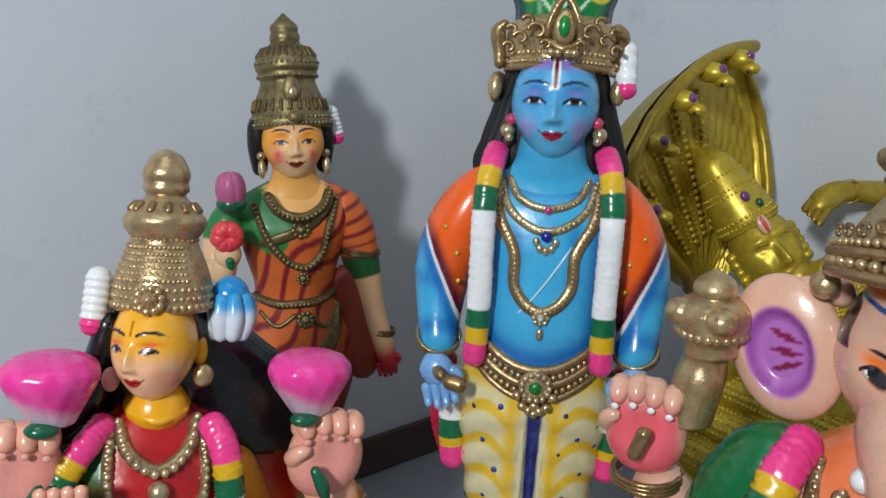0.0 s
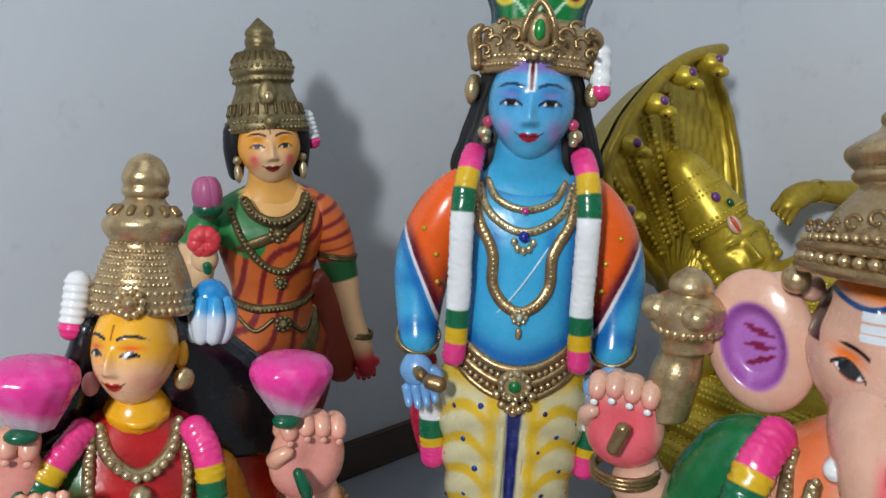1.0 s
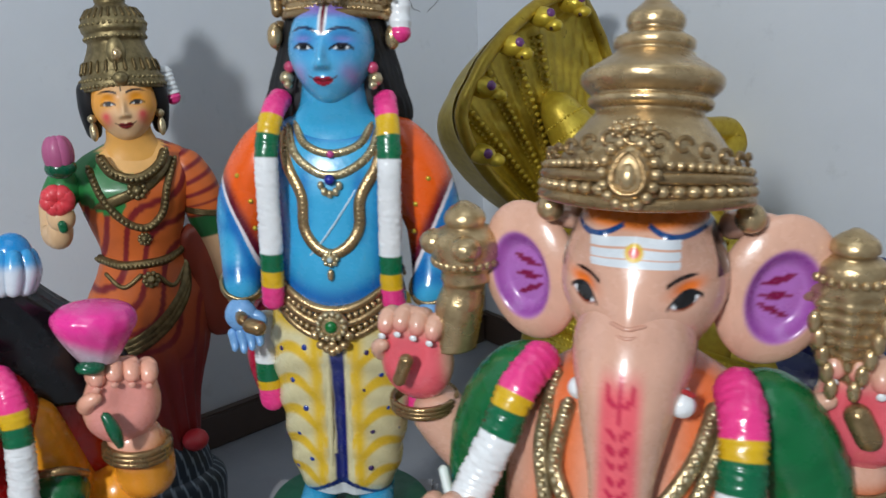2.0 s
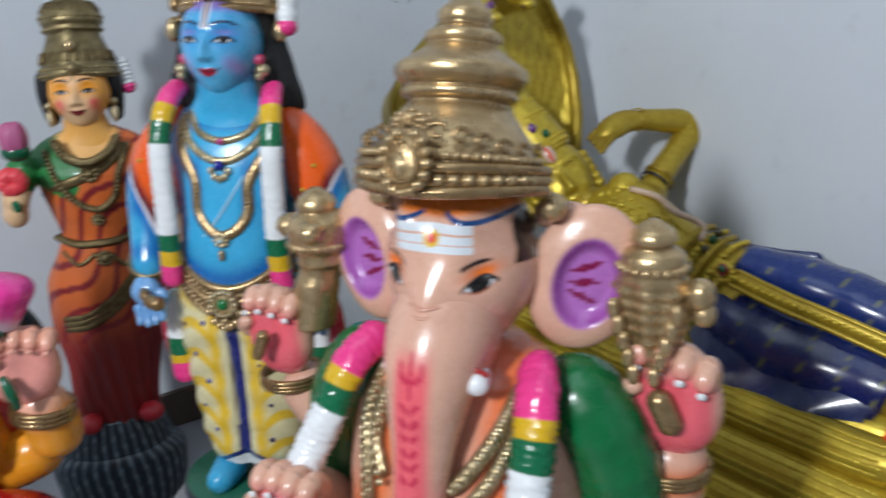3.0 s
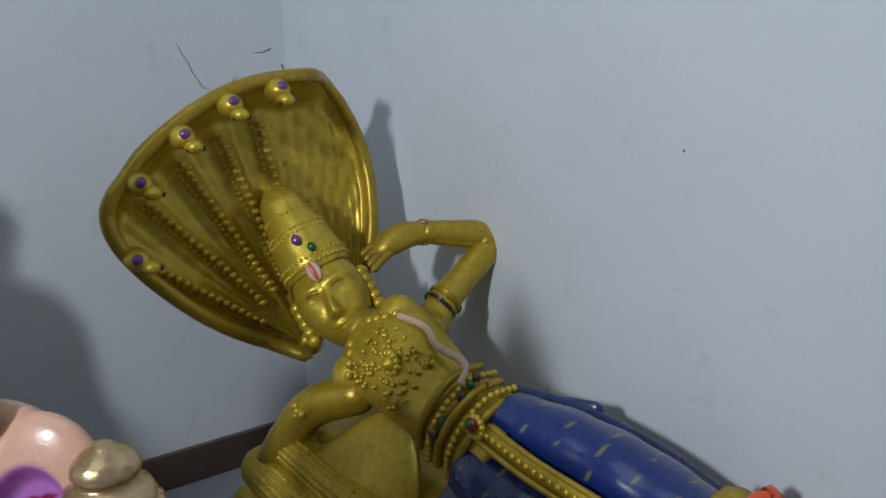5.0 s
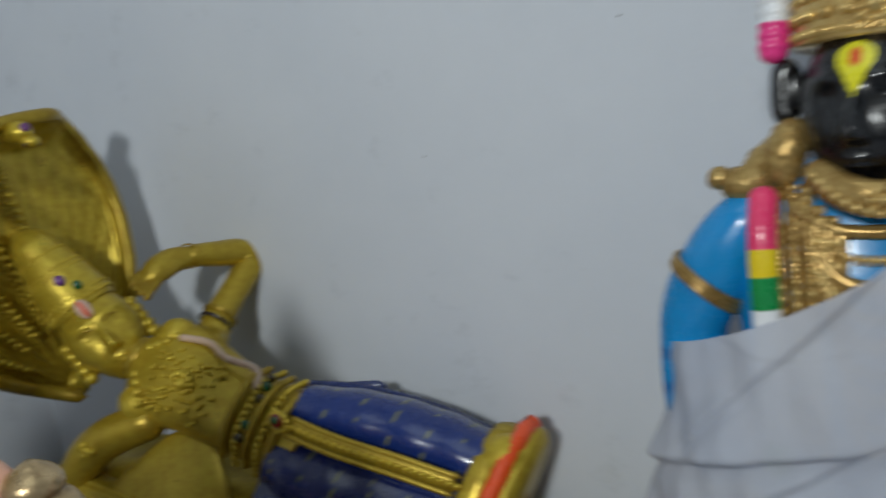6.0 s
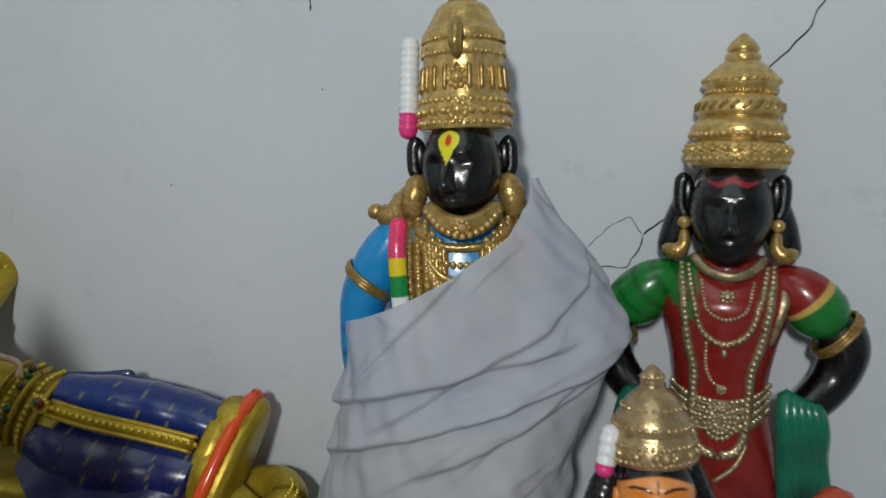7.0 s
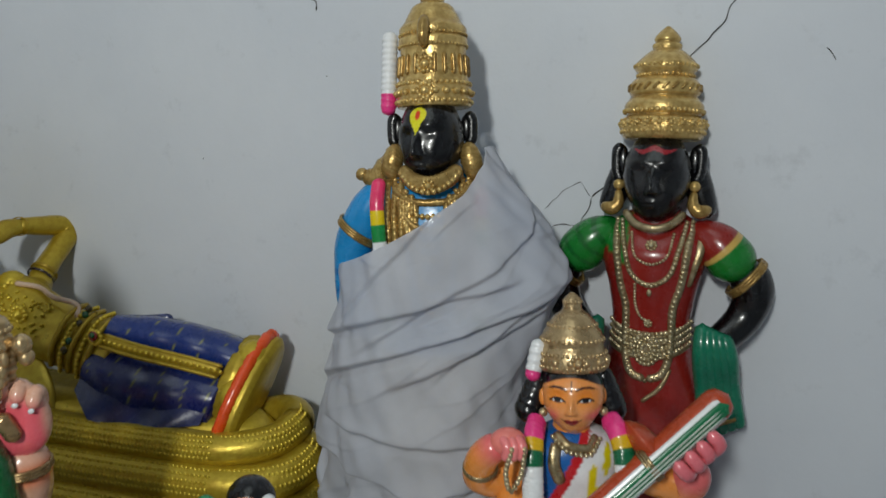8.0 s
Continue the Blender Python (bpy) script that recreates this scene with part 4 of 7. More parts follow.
    s.ball(front(torso, 0, 0.558, 0.004), 0.005, srgb(20, 30, 140), EN)
    for k in range(5):
        a = radians(-90 + (k - 2) * 36)
        q = front(torso, 0.009 * math.cos(a), 0.556 + 0.011 * math.sin(a), 0.003)
        s.ball(q, (0.0032, 0.003, 0.0042), G0, SI, 7, 8)
    s.rosette(front(torso, 0, 0.485, 0.004), 0.0085, G0, SI, 8, srgb(180, 200, 200))
    s.ball(front(torso, 0, 0.470, 0.003), (0.003, 0.003, 0.006), G0, AN)
    # wide belt with green stone
    belt = [(0.395, 0, -0.002, 0.072, 0.054), (0.43, 0, -0.002, 0.07, 0.054), (0.475, 0, 0, 0.066, 0.052)]
    for k, (r, b) in enumerate(((0.0045, 0), (0.004, 1), (0.0045, 0), (0.004, 1), (0.0035, 0))):
        z = 0.468 - k * 0.0075
        pts = [(-0.064, z), (-0.045, z - 0.018), (-0.02, z - 0.031), (0, z - 0.034), (0.02, z - 0.031), (0.045, z - 0.018), (0.064, z)]
        if b:
            s.beads(on(belt, pts, 0.001), r * 0.8, r * 1.6, G0, AN)
        else:
            s.tube(on(belt, pts, 0.0), r, G0, AN, n=60)
    c = np.array(front(belt, 0, 0.421, 0.004))
    s.ball(c, (0.016, 0.006, 0.015), G0, AN)
    for k in range(13):
        a = radians(k * 360 / 13)
        s.ball(c + np.array((0.0125 * math.cos(a), -0.005, 0.0125 * math.sin(a))), 0.0032, G0, SI, 6, 8)
    s.ball(c + np.array((0, -0.006, 0)), (0.006, 0.004, 0.006), srgb(0, 110, 50), EN)
    for x, z in ((-0.016, -0.010), (0.016, -0.010), (-0.011, -0.02), (0.011, -0.02), (0, -0.019), (0, -0.027), (-0.005, -0.024), (0.005, -0.024)):
        s.ball(c + np.array((x, -0.002, z)), 0.0046, G0, AN, 8, 10)
    # neck, head, hair
    s.loft([(0.588, 0, 0.006, 0.062, 0.031), (0.604, 0, 0.006, 0.050, 0.029), (0.617, 0, 0.004, 0.037, 0.030), (0.634, 0, 0.0, 0.031, 0.030), (0.655, 0, -0.002, 0.028, 0.027)], blue, EN, n=40, m=60)
    def extra(c, X, Z, A):
        c = mixc(c, srgb(150, 120, 200), sm(0.46, 0.66, Z) * 0.9)
        c = mixc(c, srgb(150, 130, 200), 0.6 * np.exp(-((A - 0.46) / 0.2) ** 2 - ((Z - 0.15) / 0.05) ** 2))
        c = mixc(c, WHITE, (1 - sm(0.085, 0.1, abs(X))) * (Z > 0.20) * (Z < 0.78))
        return mixc(c, srgb(110, 20, 40), (1 - sm(0.03, 0.042, abs(X))) * (Z > 0.24))
    mark = len(s.v)
    head(s, (0.0, -0.014, 0.670), 0.0390, 0.039, 0.050, face_paint(srgb(84, 176, 222), srgb(60, 140, 205), srgb(160, 140, 205), srgb(160, 18, 48), brow=srgb(16, 48, 84), extra=extra, esc=1.0, look_x=0.0), yaw=-3)
    s.ball((0, 0.016, 0.685), (0.05, 0.036, 0.042), BLACK, EN)
    s.loft([(0.598, 0, 0.016, 0.060, 0.016), (0.612, 0, 0.016, 0.071, 0.024), (0.64, 0, 0.014, 0.064, 0.027), (0.67, 0, 0.012, 0.055, 0.029), (0.705, 0, 0.006, 0.044, 0.034)], srgb(14, 13, 15), SA, n=60, m=140, disp=lambda th, z: 0.03 * np.cos(32 * th + 60 * (z - 0.6) * np.cos(th)))
    for sx in (-1, 1):
        s.ball((sx * 0.038, -0.018, 0.655), 0.0055, srgb(190, 60, 100), EN)
        s.ball((sx * 0.041, -0.018, 0.645), 0.0065, G0, SI)
        s.ball((sx * 0.039, -0.022, 0.639), 0.004, G0, SI)
    # crown band, pointed gem plate, peacock plume
    crown(s, [(0.700, 0.0455), (0.704, 0.0475), (0.716, 0.0485), (0.730, 0.050), (0.740, 0.047), (0.746, 0.04)], 0.002, 0.004, AN,
          [(0.706, 0.0485, 0.0024, 64), (0.713, 0.0492, 0.0030, 54)], ry=0.9)
    s.tube([(0.002 + 0.048 * math.sin(q), 0.004 - 0.044 * math.cos(q), 0.701) for q in np.linspace(-1.6, 1.6, 15)], 0.0036, G0, AN, n=50)
    for sx in (-1, 1):
        for k, (x, z, r) in enumerate(((0.022, 0.728, 0.009), (0.036, 0.723, 0.007), (0.046, 0.716, 0.006), (0.014, 0.717, 0.005), (0.03, 0.737, 0.006), (0.044, 0.731, 0.005))):
            y = -0.049 * math.sqrt(max(0.05, 1 - (x / 0.057) ** 2))
            a = np.linspace(0, 5.5, 12)
            s.tube([(0.002 + sx * (x + r * (1 - q / 7) * math.cos(q)), y - 0.001, z + r * (1 - q / 7) * math.sin(q)) for q in a], 0.0022, G0, AN, m=7, n=24)
        s.tube([(sx * 0.047, -0.012, 0.742), (sx * 0.055, -0.006, 0.732), (sx * 0.053, -0.004, 0.715), (sx * 0.052, -0.004, 0.70)], [0.003, 0.007, 0.006, 0.005], G0, AN)
        s.ball((sx * 0.055, -0.004, 0.684), (0.007, 0.007, 0.012), G0, AN)
    s.tube([(-0.012, -0.046, 0.722), (-0.010, -0.049, 0.738), (0.002, -0.048, 0.757), (0.014, -0.049, 0.738), (0.016, -0.046, 0.722), (0.002, -0.051, 0.714), (-0.012, -0.046, 0.722)], 0.0032, G0, AN, n=50)
    s.ball((0.002, -0.044, 0.733), (0.011, 0.006, 0.016), G0, AN)
    s.ball((0.002, -0.05, 0.733), (0.005, 0.004, 0.009), srgb(0, 130, 50), EN)
    for x in (-0.008, -0.002, 0.006, 0.012):
        s.ball((x, -0.051, 0.711), 0.0036, G0, AN)
    def plume(p, th):
        x, z = p[..., 0] - 0.002, p[..., 2]
        c = np.empty(x.shape + (3,))
        c[:] = srgb(12, 120, 56)
        c = mixc(c, srgb(14, 50, 60), sm(0.75, 0.95, abs(x) / (0.036 + (z - 0.74) * 0.35)))
        for k in range(-1, 2):
            fx, fz = k * 0.030, 0.772 + 0.02 * (k == 0)
            d = np.hypot(x - fx, (z - fz) * 0.8)
            c = mixc(c, srgb(214, 196, 60), 1 - sm(0.0105, 0.0125, d))
            c = mixc(c, srgb(230, 90, 30), 1 - sm(0.007, 0.0085, d))
            c = mixc(c, srgb(20, 20, 60), 1 - sm(0.0042, 0.0055, np.hypot(x - fx, z - fz + 0.004)))
            st = abs(x - fx * (z - 0.735) / (fz - 0.735)) < 0.0015
            c = mixc(c, srgb(190, 224, 190), 1.0 * st * (z < fz - 0.009))
        return c
    s.loft([(0.738, 0.002, 0, 0.042, 0.03), (0.755, 0.002, 0, 0.043, 0.028), (0.775, 0.002, 0.002, 0.050, 0.026), (0.80, 0.002, 0.004, 0.055, 0.022), (0.825, 0.002, 0.006, 0.04, 0.016), (0.838, 0.002, 0.008, 0.012, 0.008)], plume, EN, n=80, m=120, disp=lambda th, z: 0.02 * np.cos(14 * th))
    side_tassel(s, (0.060, 0.0, 0.730), (0.062, -0.004, 0.678), 0.0105, 4)
    s.tube([(-0.054, 0.012, 0.70), (-0.053, 0.012, 0.67)], 0.007, G0, AN)
    for q in range(mark, len(s.v)):
        s.v[q] = s.v[q] - np.array((0, 0, 0.001))
    s.turn(mark, (0, 0.0, 0.63), -9)
    return s.done("blue_standing_statue", placed(0.072, 0.6677, 0.0430, 2.7, -1.0, 0.952))


def elephant_statue():
    s = Sculpt()
    skin, orange, pinkish = srgb(224, 174, 150), srgb(236, 112, 44), srgb(236, 100, 112)
    # seated body
    body = [(0.20, 0, 0.0, 0.16, 0.12), (0.25, 0, 0.0, 0.15, 0.115), (0.30, 0, 0, 0.105, 0.09), (0.35, 0, 0, 0.10, 0.085), (0.40, 0, 0.004, 0.098, 0.075), (0.44, 0, 0.008, 0.092, 0.062), (0.47, 0, 0.01, 0.07, 0.05), (0.49, 0, 0.012, 0.04, 0.03)]
    def chest(p, th):
        x, z = p[..., 0], p[..., 2]
        c = np.empty(x.shape + (3,))
        c[:] = skin
        c = mixc(c, orange, np.exp(-((abs(x) - 0.045) / 0.02) ** 2) * sm(0.34, 0.40, z) * 0.9)
        return mixc(c, orange, np.exp(-((x + 0.06) / 0.018) ** 2 - ((z - 0.365) / 0.02) ** 2))
    s.loft(body, chest, EN, n=70, m=90)
    # green shawl over both shoulders
    for sx in (-1, 1):
        s.tube([(sx * 0.062, 0.012, 0.478), (sx * 0.092, 0.004, 0.45), (sx * 0.112, 0.004, 0.41), (sx * 0.118, 0.002, 0.36), (sx * 0.11, 0.0, 0.31)], [0.025, 0.033, 0.032, 0.028, 0.018],
               lambda p, t: mixc(np.full(t.shape + (3,), 1.0) * srgb(10, 106, 56), srgb(7, 84, 44), 0.3 * sm(0.2, 0.8, np.sin(t * 40))), EN, n=60, m=26, lump=0.02)
        s.tube([(sx * 0.148, -0.018, 0.385), (sx * 0.138, -0.03, 0.368), (sx * 0.122, -0.04, 0.352)], 0.004, srgb(226, 236, 232), EN)
    mark = len(s.v)
    # head
    n, m = 240, 320
    def shape(u, p):
        x, y, z = p[..., 0], p[..., 1], p[..., 2]
        k = sm(0.0, 1.0, -u[..., 2])
        p = p.copy()
        p[..., 0] = x * (1 - 0.22 * k)
        X, Z = u[..., 0], u[..., 2]
        f = sm(0, 0.5, -u[..., 1])
        d = 0.012 * np.exp(-((abs(X) - 0.42) / 0.28) ** 2 - ((Z - 0.62) / 0.25) ** 2) - 0.006 * np.exp(-((abs(X) - 0.55) / 0.14) ** 2 - ((Z - 0.07) / 0.12) ** 2)
        d = d + 0.018 * np.exp(-(X / 0.34) ** 2) * sm(0.3, -0.6, Z)
        p[..., 1] = y - d * f
        return p
    def face(p, u):
        X, Z, Y = p[..., 0] / 0.054, u[..., 2], u[..., 1]
        A = abs(X)
        c = np.empty(X.shape + (3,))
        c[:] = skin
        fr = Y < 0.1
        c = mixc(c, srgb(216, 166, 146), 0.5 * np.exp(-(X / 0.5) ** 2 - ((Z + 0.35) / 0.3) ** 2))
        c = mixc(c, srgb(240, 130, 50), sm(0.56, 0.64, Z - 0.10 * A) * (A < 0.80) * fr)
        arc = 0.595 + 0.07 * ((A - 0.48) / 0.3) ** 2
        c = mixc(c, srgb(20, 70, 130), (1 - sm(0.02, 0.035, abs(Z - arc + 0.03))) * (A > 0.14) * (A < 0.8) * fr)
        bars = (abs(Z - 0.50) < 0.05) | (abs(Z - 0.395) < 0.042) | (abs(Z - 0.30) < 0.038)
        c = mixc(c, srgb(226, 232, 238), 1.0 * bars * (A < 0.52) * fr)
        d = np.hypot(X, (Z - 0.40) * 1.25)
        c = mixc(c, srgb(232, 190, 40), (1 - sm(0.10, 0.12, d)) * fr)
        c = mixc(c, srgb(226, 70, 60), (1 - sm(0.055, 0.07, d)) * fr)
        c = mixc(c, srgb(24, 18, 16), sm(0.80, 0.815, A - 0.10 * sm(0.58, 0.25, Z) + 0.003 * np.sin(Z * 23)) * sm(0.13, 0.15, Z))
        # eyes
        e = (A - 0.59) / 0.17
        top, bot = 0.075 * (1 - e * e) + 0.0, -0.075 * (1 - e * e)
        zz = Z + 0.04 - 0.30 * (A - 0.59)
        lidm = np.exp(-((A - 0.61) / 0.17) ** 2 - ((zz - 0.12) / 0.07) ** 2)
        c = mixc(c, srgb(240, 120, 40), np.clip(1.2 * lidm, 0, 1) * fr)
        ins = ((zz < top) & (zz > bot) & (abs(e) < 1) & fr)
        c[ins] = WHITE
        iris = ins & (np.hypot(A - 0.59, zz - 0.01) < 0.105)
        c[iris] = srgb(20, 16, 14)
        c = mixc(c, BLACK, (1 - sm(0.014, 0.03, abs(zz - top))) * (abs(e) < 1.15) * fr)
        c = mixc(c, srgb(150, 70, 40), 0.7 * (1 - sm(0.008, 0.02, abs(zz - bot))) * (abs(e) < 1) * fr)
        bz = 0.17 + 0.34 * (A - 0.53) - 0.9 * (A - 0.55) ** 2
        return mixc(c, srgb(30, 18, 14), (1 - sm(0.015, 0.032, abs(Z - bz) + 0.03 * sm(0.6, 0.78, A))) * (A > 0.39) * (A < 0.78) * fr)
    s.ball((0, -0.010, 0.549), (0.056, 0.055, 0.068), face, EN, n, m, fn=shape)
    # trunk with painted marks
    tr = [(0, -0.012, 0.545), (0, -0.034, 0.518), (0, -0.060, 0.485), (0, -0.076, 0.43), (0.0, -0.086, 0.36), (0.004, -0.10, 0.315), (0.02, -0.112, 0.28), (0.05, -0.12, 0.275)]
    def trunk(p, t):
        c = np.empty(t.shape + (3,))
        c[:] = skin
        x, z = p[..., 0], p[..., 2] - 0.034
        c = mixc(c, srgb(216, 166, 146), 0.4 * np.exp(-((z - 0.49) / 0.03) ** 2))
        c = mixc(c, srgb(236, 100, 110), sm(0.480, 0.455, z) * (1 - sm(0.008, 0.017, abs(x))) * (p[..., 1] < -0.055))
        c = mixc(c, pinkish, sm(0.40, 0.33, z) * 0.8)
        mark = ((abs(np.hypot(x, z - 0.460) - 0.008) < 0.0016) & (z < 0.464)) | ((abs(x) < 0.0014) & (z > 0.446) & (z < 0.474))
        for q in range(6):
            zc = 0.432 - q * 0.010
            mark = mark | ((np.hypot((abs(x) - 0.0036) / 0.0032, (z - zc - abs(x) * 0.6) / 0.0026) < 1))
        mark = mark | (np.hypot(x, z - 0.443) < 0.002)
        return mixc(c, srgb(200, 42, 76), 1.0 * (mark & (p[..., 1] < -0.055)))
    s.tube(tr, [0.032, 0.040, 0.0300, 0.0205, 0.0178, 0.017, 0.016, 0.013], trunk, EN, m=80, n=150)
    for k in range(3):
        z = 0.532 - k * 0.0055
        s.tube([(-0.012, -0.071 - k * 0.002, z + 0.001), (0, -0.0765 - k * 0.002, z - 0.001), (0.012, -0.071 - k * 0.002, z + 0.001)], 0.0014, srgb(214, 160, 138), EN, m=7, n=16)
    # tusks, one broken
    s.tube([(-0.028, -0.045, 0.484), (-0.035, -0.064, 0.479)], 0.008, WHITE, EN, m=14)
    s.tube([(0.028, -0.045, 0.484), (0.037, -0.070, 0.479)], 0.0085, WHITE, EN, m=14)
    s.tube([(0.024, -0.055, 0.490), (0.033, -0.064, 0.491), (0.042, -0.062, 0.487)], 0.002, srgb(170, 40, 40), EN)
    # ears with purple hollows
    for sx in (-1, 1):
        def ear(p, u):
            c = np.empty(p.shape[:2] + (3,))
            c[:] = skin
            X, Z = u[..., 0] * sx, u[..., 2]
            r = np.hypot((X - 0.06) / 0.60, (Z + 0.05) / 0.62)
            f = u[..., 1] < 0
            c = mixc(c, srgb(176, 108, 184), (1 - sm(0.94, 1.06, r)) * f)
            c = mixc(c, srgb(150, 70, 158), np.exp(-((r - 0.88) / 0.1) ** 2) * f * 0.8)
            for j, (z0, sl) in enumerate(((0.16, 0.25), (-0.06, 0.05), (-0.28, -0.3))):
                zz = Z - z0 - sl * (X - 0.05) - 0.12 * (X - 0.05) ** 2
                c = mixc(c, srgb(128, 20, 70), 1.0 * (abs(zz) < 0.05 * (1 - ((X - 0.0) / 0.30) ** 2)) * (abs(X) < 0.3) * f)
            return c
        def hollow(u, p):
            r = np.hypot((u[..., 0] * sx - 0.06) / 0.60, (u[..., 2] + 0.05) / 0.62)
            p = p.copy()
            p[..., 1] += (u[..., 1] < 0) * 0.012 * (1 - sm(0.6, 1.05, r))
            p[..., 0] += sx * 0.006 * u[..., 2]
            return p
        s.ball((sx * 0.085, 0.006, 0.543), (0.040, 0.014, 0.052), ear, EN, 80, 100, rot=(0, 0, sx * 14), fn=hollow)
        s.tube([(sx * 0.045, 0.010, 0.584), (sx * 0.075, 0.009, 0.586), (sx * 0.102, 0.008, 0.574)], [0.010, 0.009, 0.007], skin, EN, m=16)
        s.ball((sx * 0.066, -0.012, 0.594), 0.010, G0, AN)
    # crown: flared band, gourd body, stepped finial
    top_mark = len(s.v)
    for q in range(mark, top_mark):
        s.v[q] = s.v[q] + np.array((0, 0.009, 0))
    crown(s, [(0.583, 0.058), (0.590, 0.063), (0.604, 0.064), (0.616, 0.060), (0.630, 0.052), (0.642, 0.043), (0.650, 0.038), (0.653, 0.043), (0.657, 0.044), (0.660, 0.042), (0.664, 0.046), (0.670, 0.050), (0.676, 0.049), (0.683, 0.040), (0.690, 0.030), (0.694, 0.0265), (0.697, 0.0285), (0.703, 0.0275), (0.706, 0.0225), (0.709, 0.019), (0.713, 0.0205), (0.718, 0.0205), (0.727, 0.0125), (0.738, 0.002)], 0, 0.0, AN, ry=0.95, n=130)
    s.ball((0, 0, 0.737), (0.005, 0.005, 0.004), srgb(236, 130, 100), EN)
    # jewelled brow band
    def band(f0, f1, z0, z1, r, mat=AN):
        return [(0.072 * math.sin(a), -0.069 * math.cos(a) + 0.004, z0 + (z1 - z0) * abs(math.sin(a)) ** 2) for a in np.linspace(radians(f0), radians(f1), 25)]
    s.tube(band(-92, 92, 0.580, 0.588, 0), 0.0048, G0, AN, n=80)
    s.tube(band(-92, 92, 0.598, 0.602, 0), 0.0042, G0, AN, n=80)
    s.beads(band(-90, 90, 0.589, 0.595, 0), 0.0052, 0.0098, G0, AN, (1, 1, 0.9))
    s.beads(band(-80, 80, 0.607, 0.608, 0), 0.0034, 0.0066, G0, AN)
    for k in range(-6, 7):
        a = radians(k * 13)
        r = 0.0065 - 0.00028 * abs(k)
        c = np.array((0.070 * math.sin(a), -0.067 * math.cos(a) + 0.004, 0.615 + 0.009 * math.cos(a * 1.4) ** 2))
        q = np.linspace(0, 5.8, 12)
        s.tube([c + np.array((r * math.cos(t) * math.cos(a), r * math.cos(t) * math.sin(a) * 0.9 - 0.001, r * math.sin(t))) * (1 - t / 12) for t in q], 0.0019, G0, AN, m=7, n=24)
    gem = np.array((0, -0.073, 0.600))
    s.ball(gem, (0.014, 0.007, 0.019), G0, AN, 16, 20)
    q = np.linspace(0, 2 * np.pi, 21)
    s.tube([gem + np.array((0.010 * math.sin(t) * (1 - 0.3 * math.cos(t)), -0.006, 0.014 * math.cos(t))) for t in q], 0.0018, G0, AN, m=7, n=50)
    s.ball(gem + np.array((0, -0.006, -0.002)), (0.0055, 0.004, 0.0085), srgb(120, 108, 84), AN)
    for t in np.linspace(0.4, 5.9, 15):
        s.ball(gem + np.array((0.0165 * math.sin(t), -0.002, 0.021 * math.cos(t))), 0.004, G0, AN, 6, 8)
    for x in (-0.009, 0, 0.009):
        s.rosette((x, -0.068, 0.632 - abs(x) * 0.3), 0.007, G0, AN, 7)
    # yellow painted back of the crown
    s.loft([(0.585, 0.0, 0.018, 0.062, 0.052), (0.62, 0, 0.016, 0.055, 0.046), (0.65, 0, 0.012, 0.036, 0.030), (0.67, 0, 0.010, 0.045, 0.042), (0.684, 0, 0.008, 0.034, 0.031), (0.70, 0, 0.006, 0.024, 0.022)], srgb(196, 176, 20), SA, n=30, m=50)
    for q in range(top_mark, len(s.v)):
        s.v[q] = s.v[q] * np.array((0.91, 0.95, 0.88)) + np.array((0, 0.004, 0.738 * 0.12))
    s.turn(top_mark, (0, 0.0, 0.738), -10)
    s.turn(mark, (0, 0.0, 0.50), -6)
    # upper hands: mace and axe head
    lx, hand_mark = -0.199, len(s.v)
    s.tube([(-0.095, 0.02, 0.40), (-0.125, 0.03, 0.375), (-0.16, 0.02, 0.39), (lx, 0.012, 0.44)], [0.03, 0.028, 0.024, 0.022], skin, EN, m=20, n=40)
    palm(s, (lx, 0.004, 0.478), 0.031, 0.040, skin, pinkish)
    s.tube([(lx + 0.006, -0.024, 0.490), (lx - 0.004, -0.027, 0.464)], [0.006, 0.005], srgb(168, 110, 96), AN)
    bangle(s, (lx + 0.002, 0.01, 0.434), 0.026, thick=0.1)
    mx = -0.158
    s.loft([(0.485, mx - 0.012, 0.012, 0.018, 0.018), (0.52, mx - 0.006, 0.014, 0.019, 0.019), (0.538, mx - 0.002, 0.016, 0.0165, 0.0165), (0.542, mx, 0.016, 0.020, 0.02), (0.549, mx, 0.016, 0.0195, 0.0195), (0.556, mx, 0.016, 0.0245, 0.0245), (0.572, mx, 0.016, 0.027, 0.027), (0.580, mx, 0.016, 0.022, 0.022), (0.585, mx, 0.016, 0.0145, 0.0145), (0.588, mx, 0.016, 0.016, 0.016), (0.596, mx, 0.016, 0.013, 0.013), (0.603, mx, 0.016, 0.003, 0.003)], G0, AN, n=70, m=40)
    s.ring_beads((mx, 0.016, 0.558), 0.0255, 0.0255, 0.004, 24, G0, AN)
    for k in range(4):
        a = radians(k * 90 + 200)
        s.ball((mx + 0.023 * math.cos(a), 0.016 + 0.023 * math.sin(a), 0.572), (0.012, 0.012, 0.010), G0, AN)
    for q in range(hand_mark, len(s.v)):
        s.v[q] = s.v[q] + np.array((0.022, 0.005, -0.012))
    rx, hand_mark = 0.147, len(s.v)
    s.tube([(0.095, 0.02, 0.40), (0.13, 0.02, 0.345), (0.142, 0.012, 0.365), (rx, 0.004, 0.42)], [0.034, 0.032, 0.027, 0.025],
           lambda p, t: mixc(np.full(t.shape + (3,), 1.0) * skin, orange, np.exp(-((t - 0.80) / 0.07) ** 2)), EN, m=22, n=50)
    palm(s, (rx, -0.002, 0.450), 0.034, 0.044, skin, pinkish, tilt=-0.004)
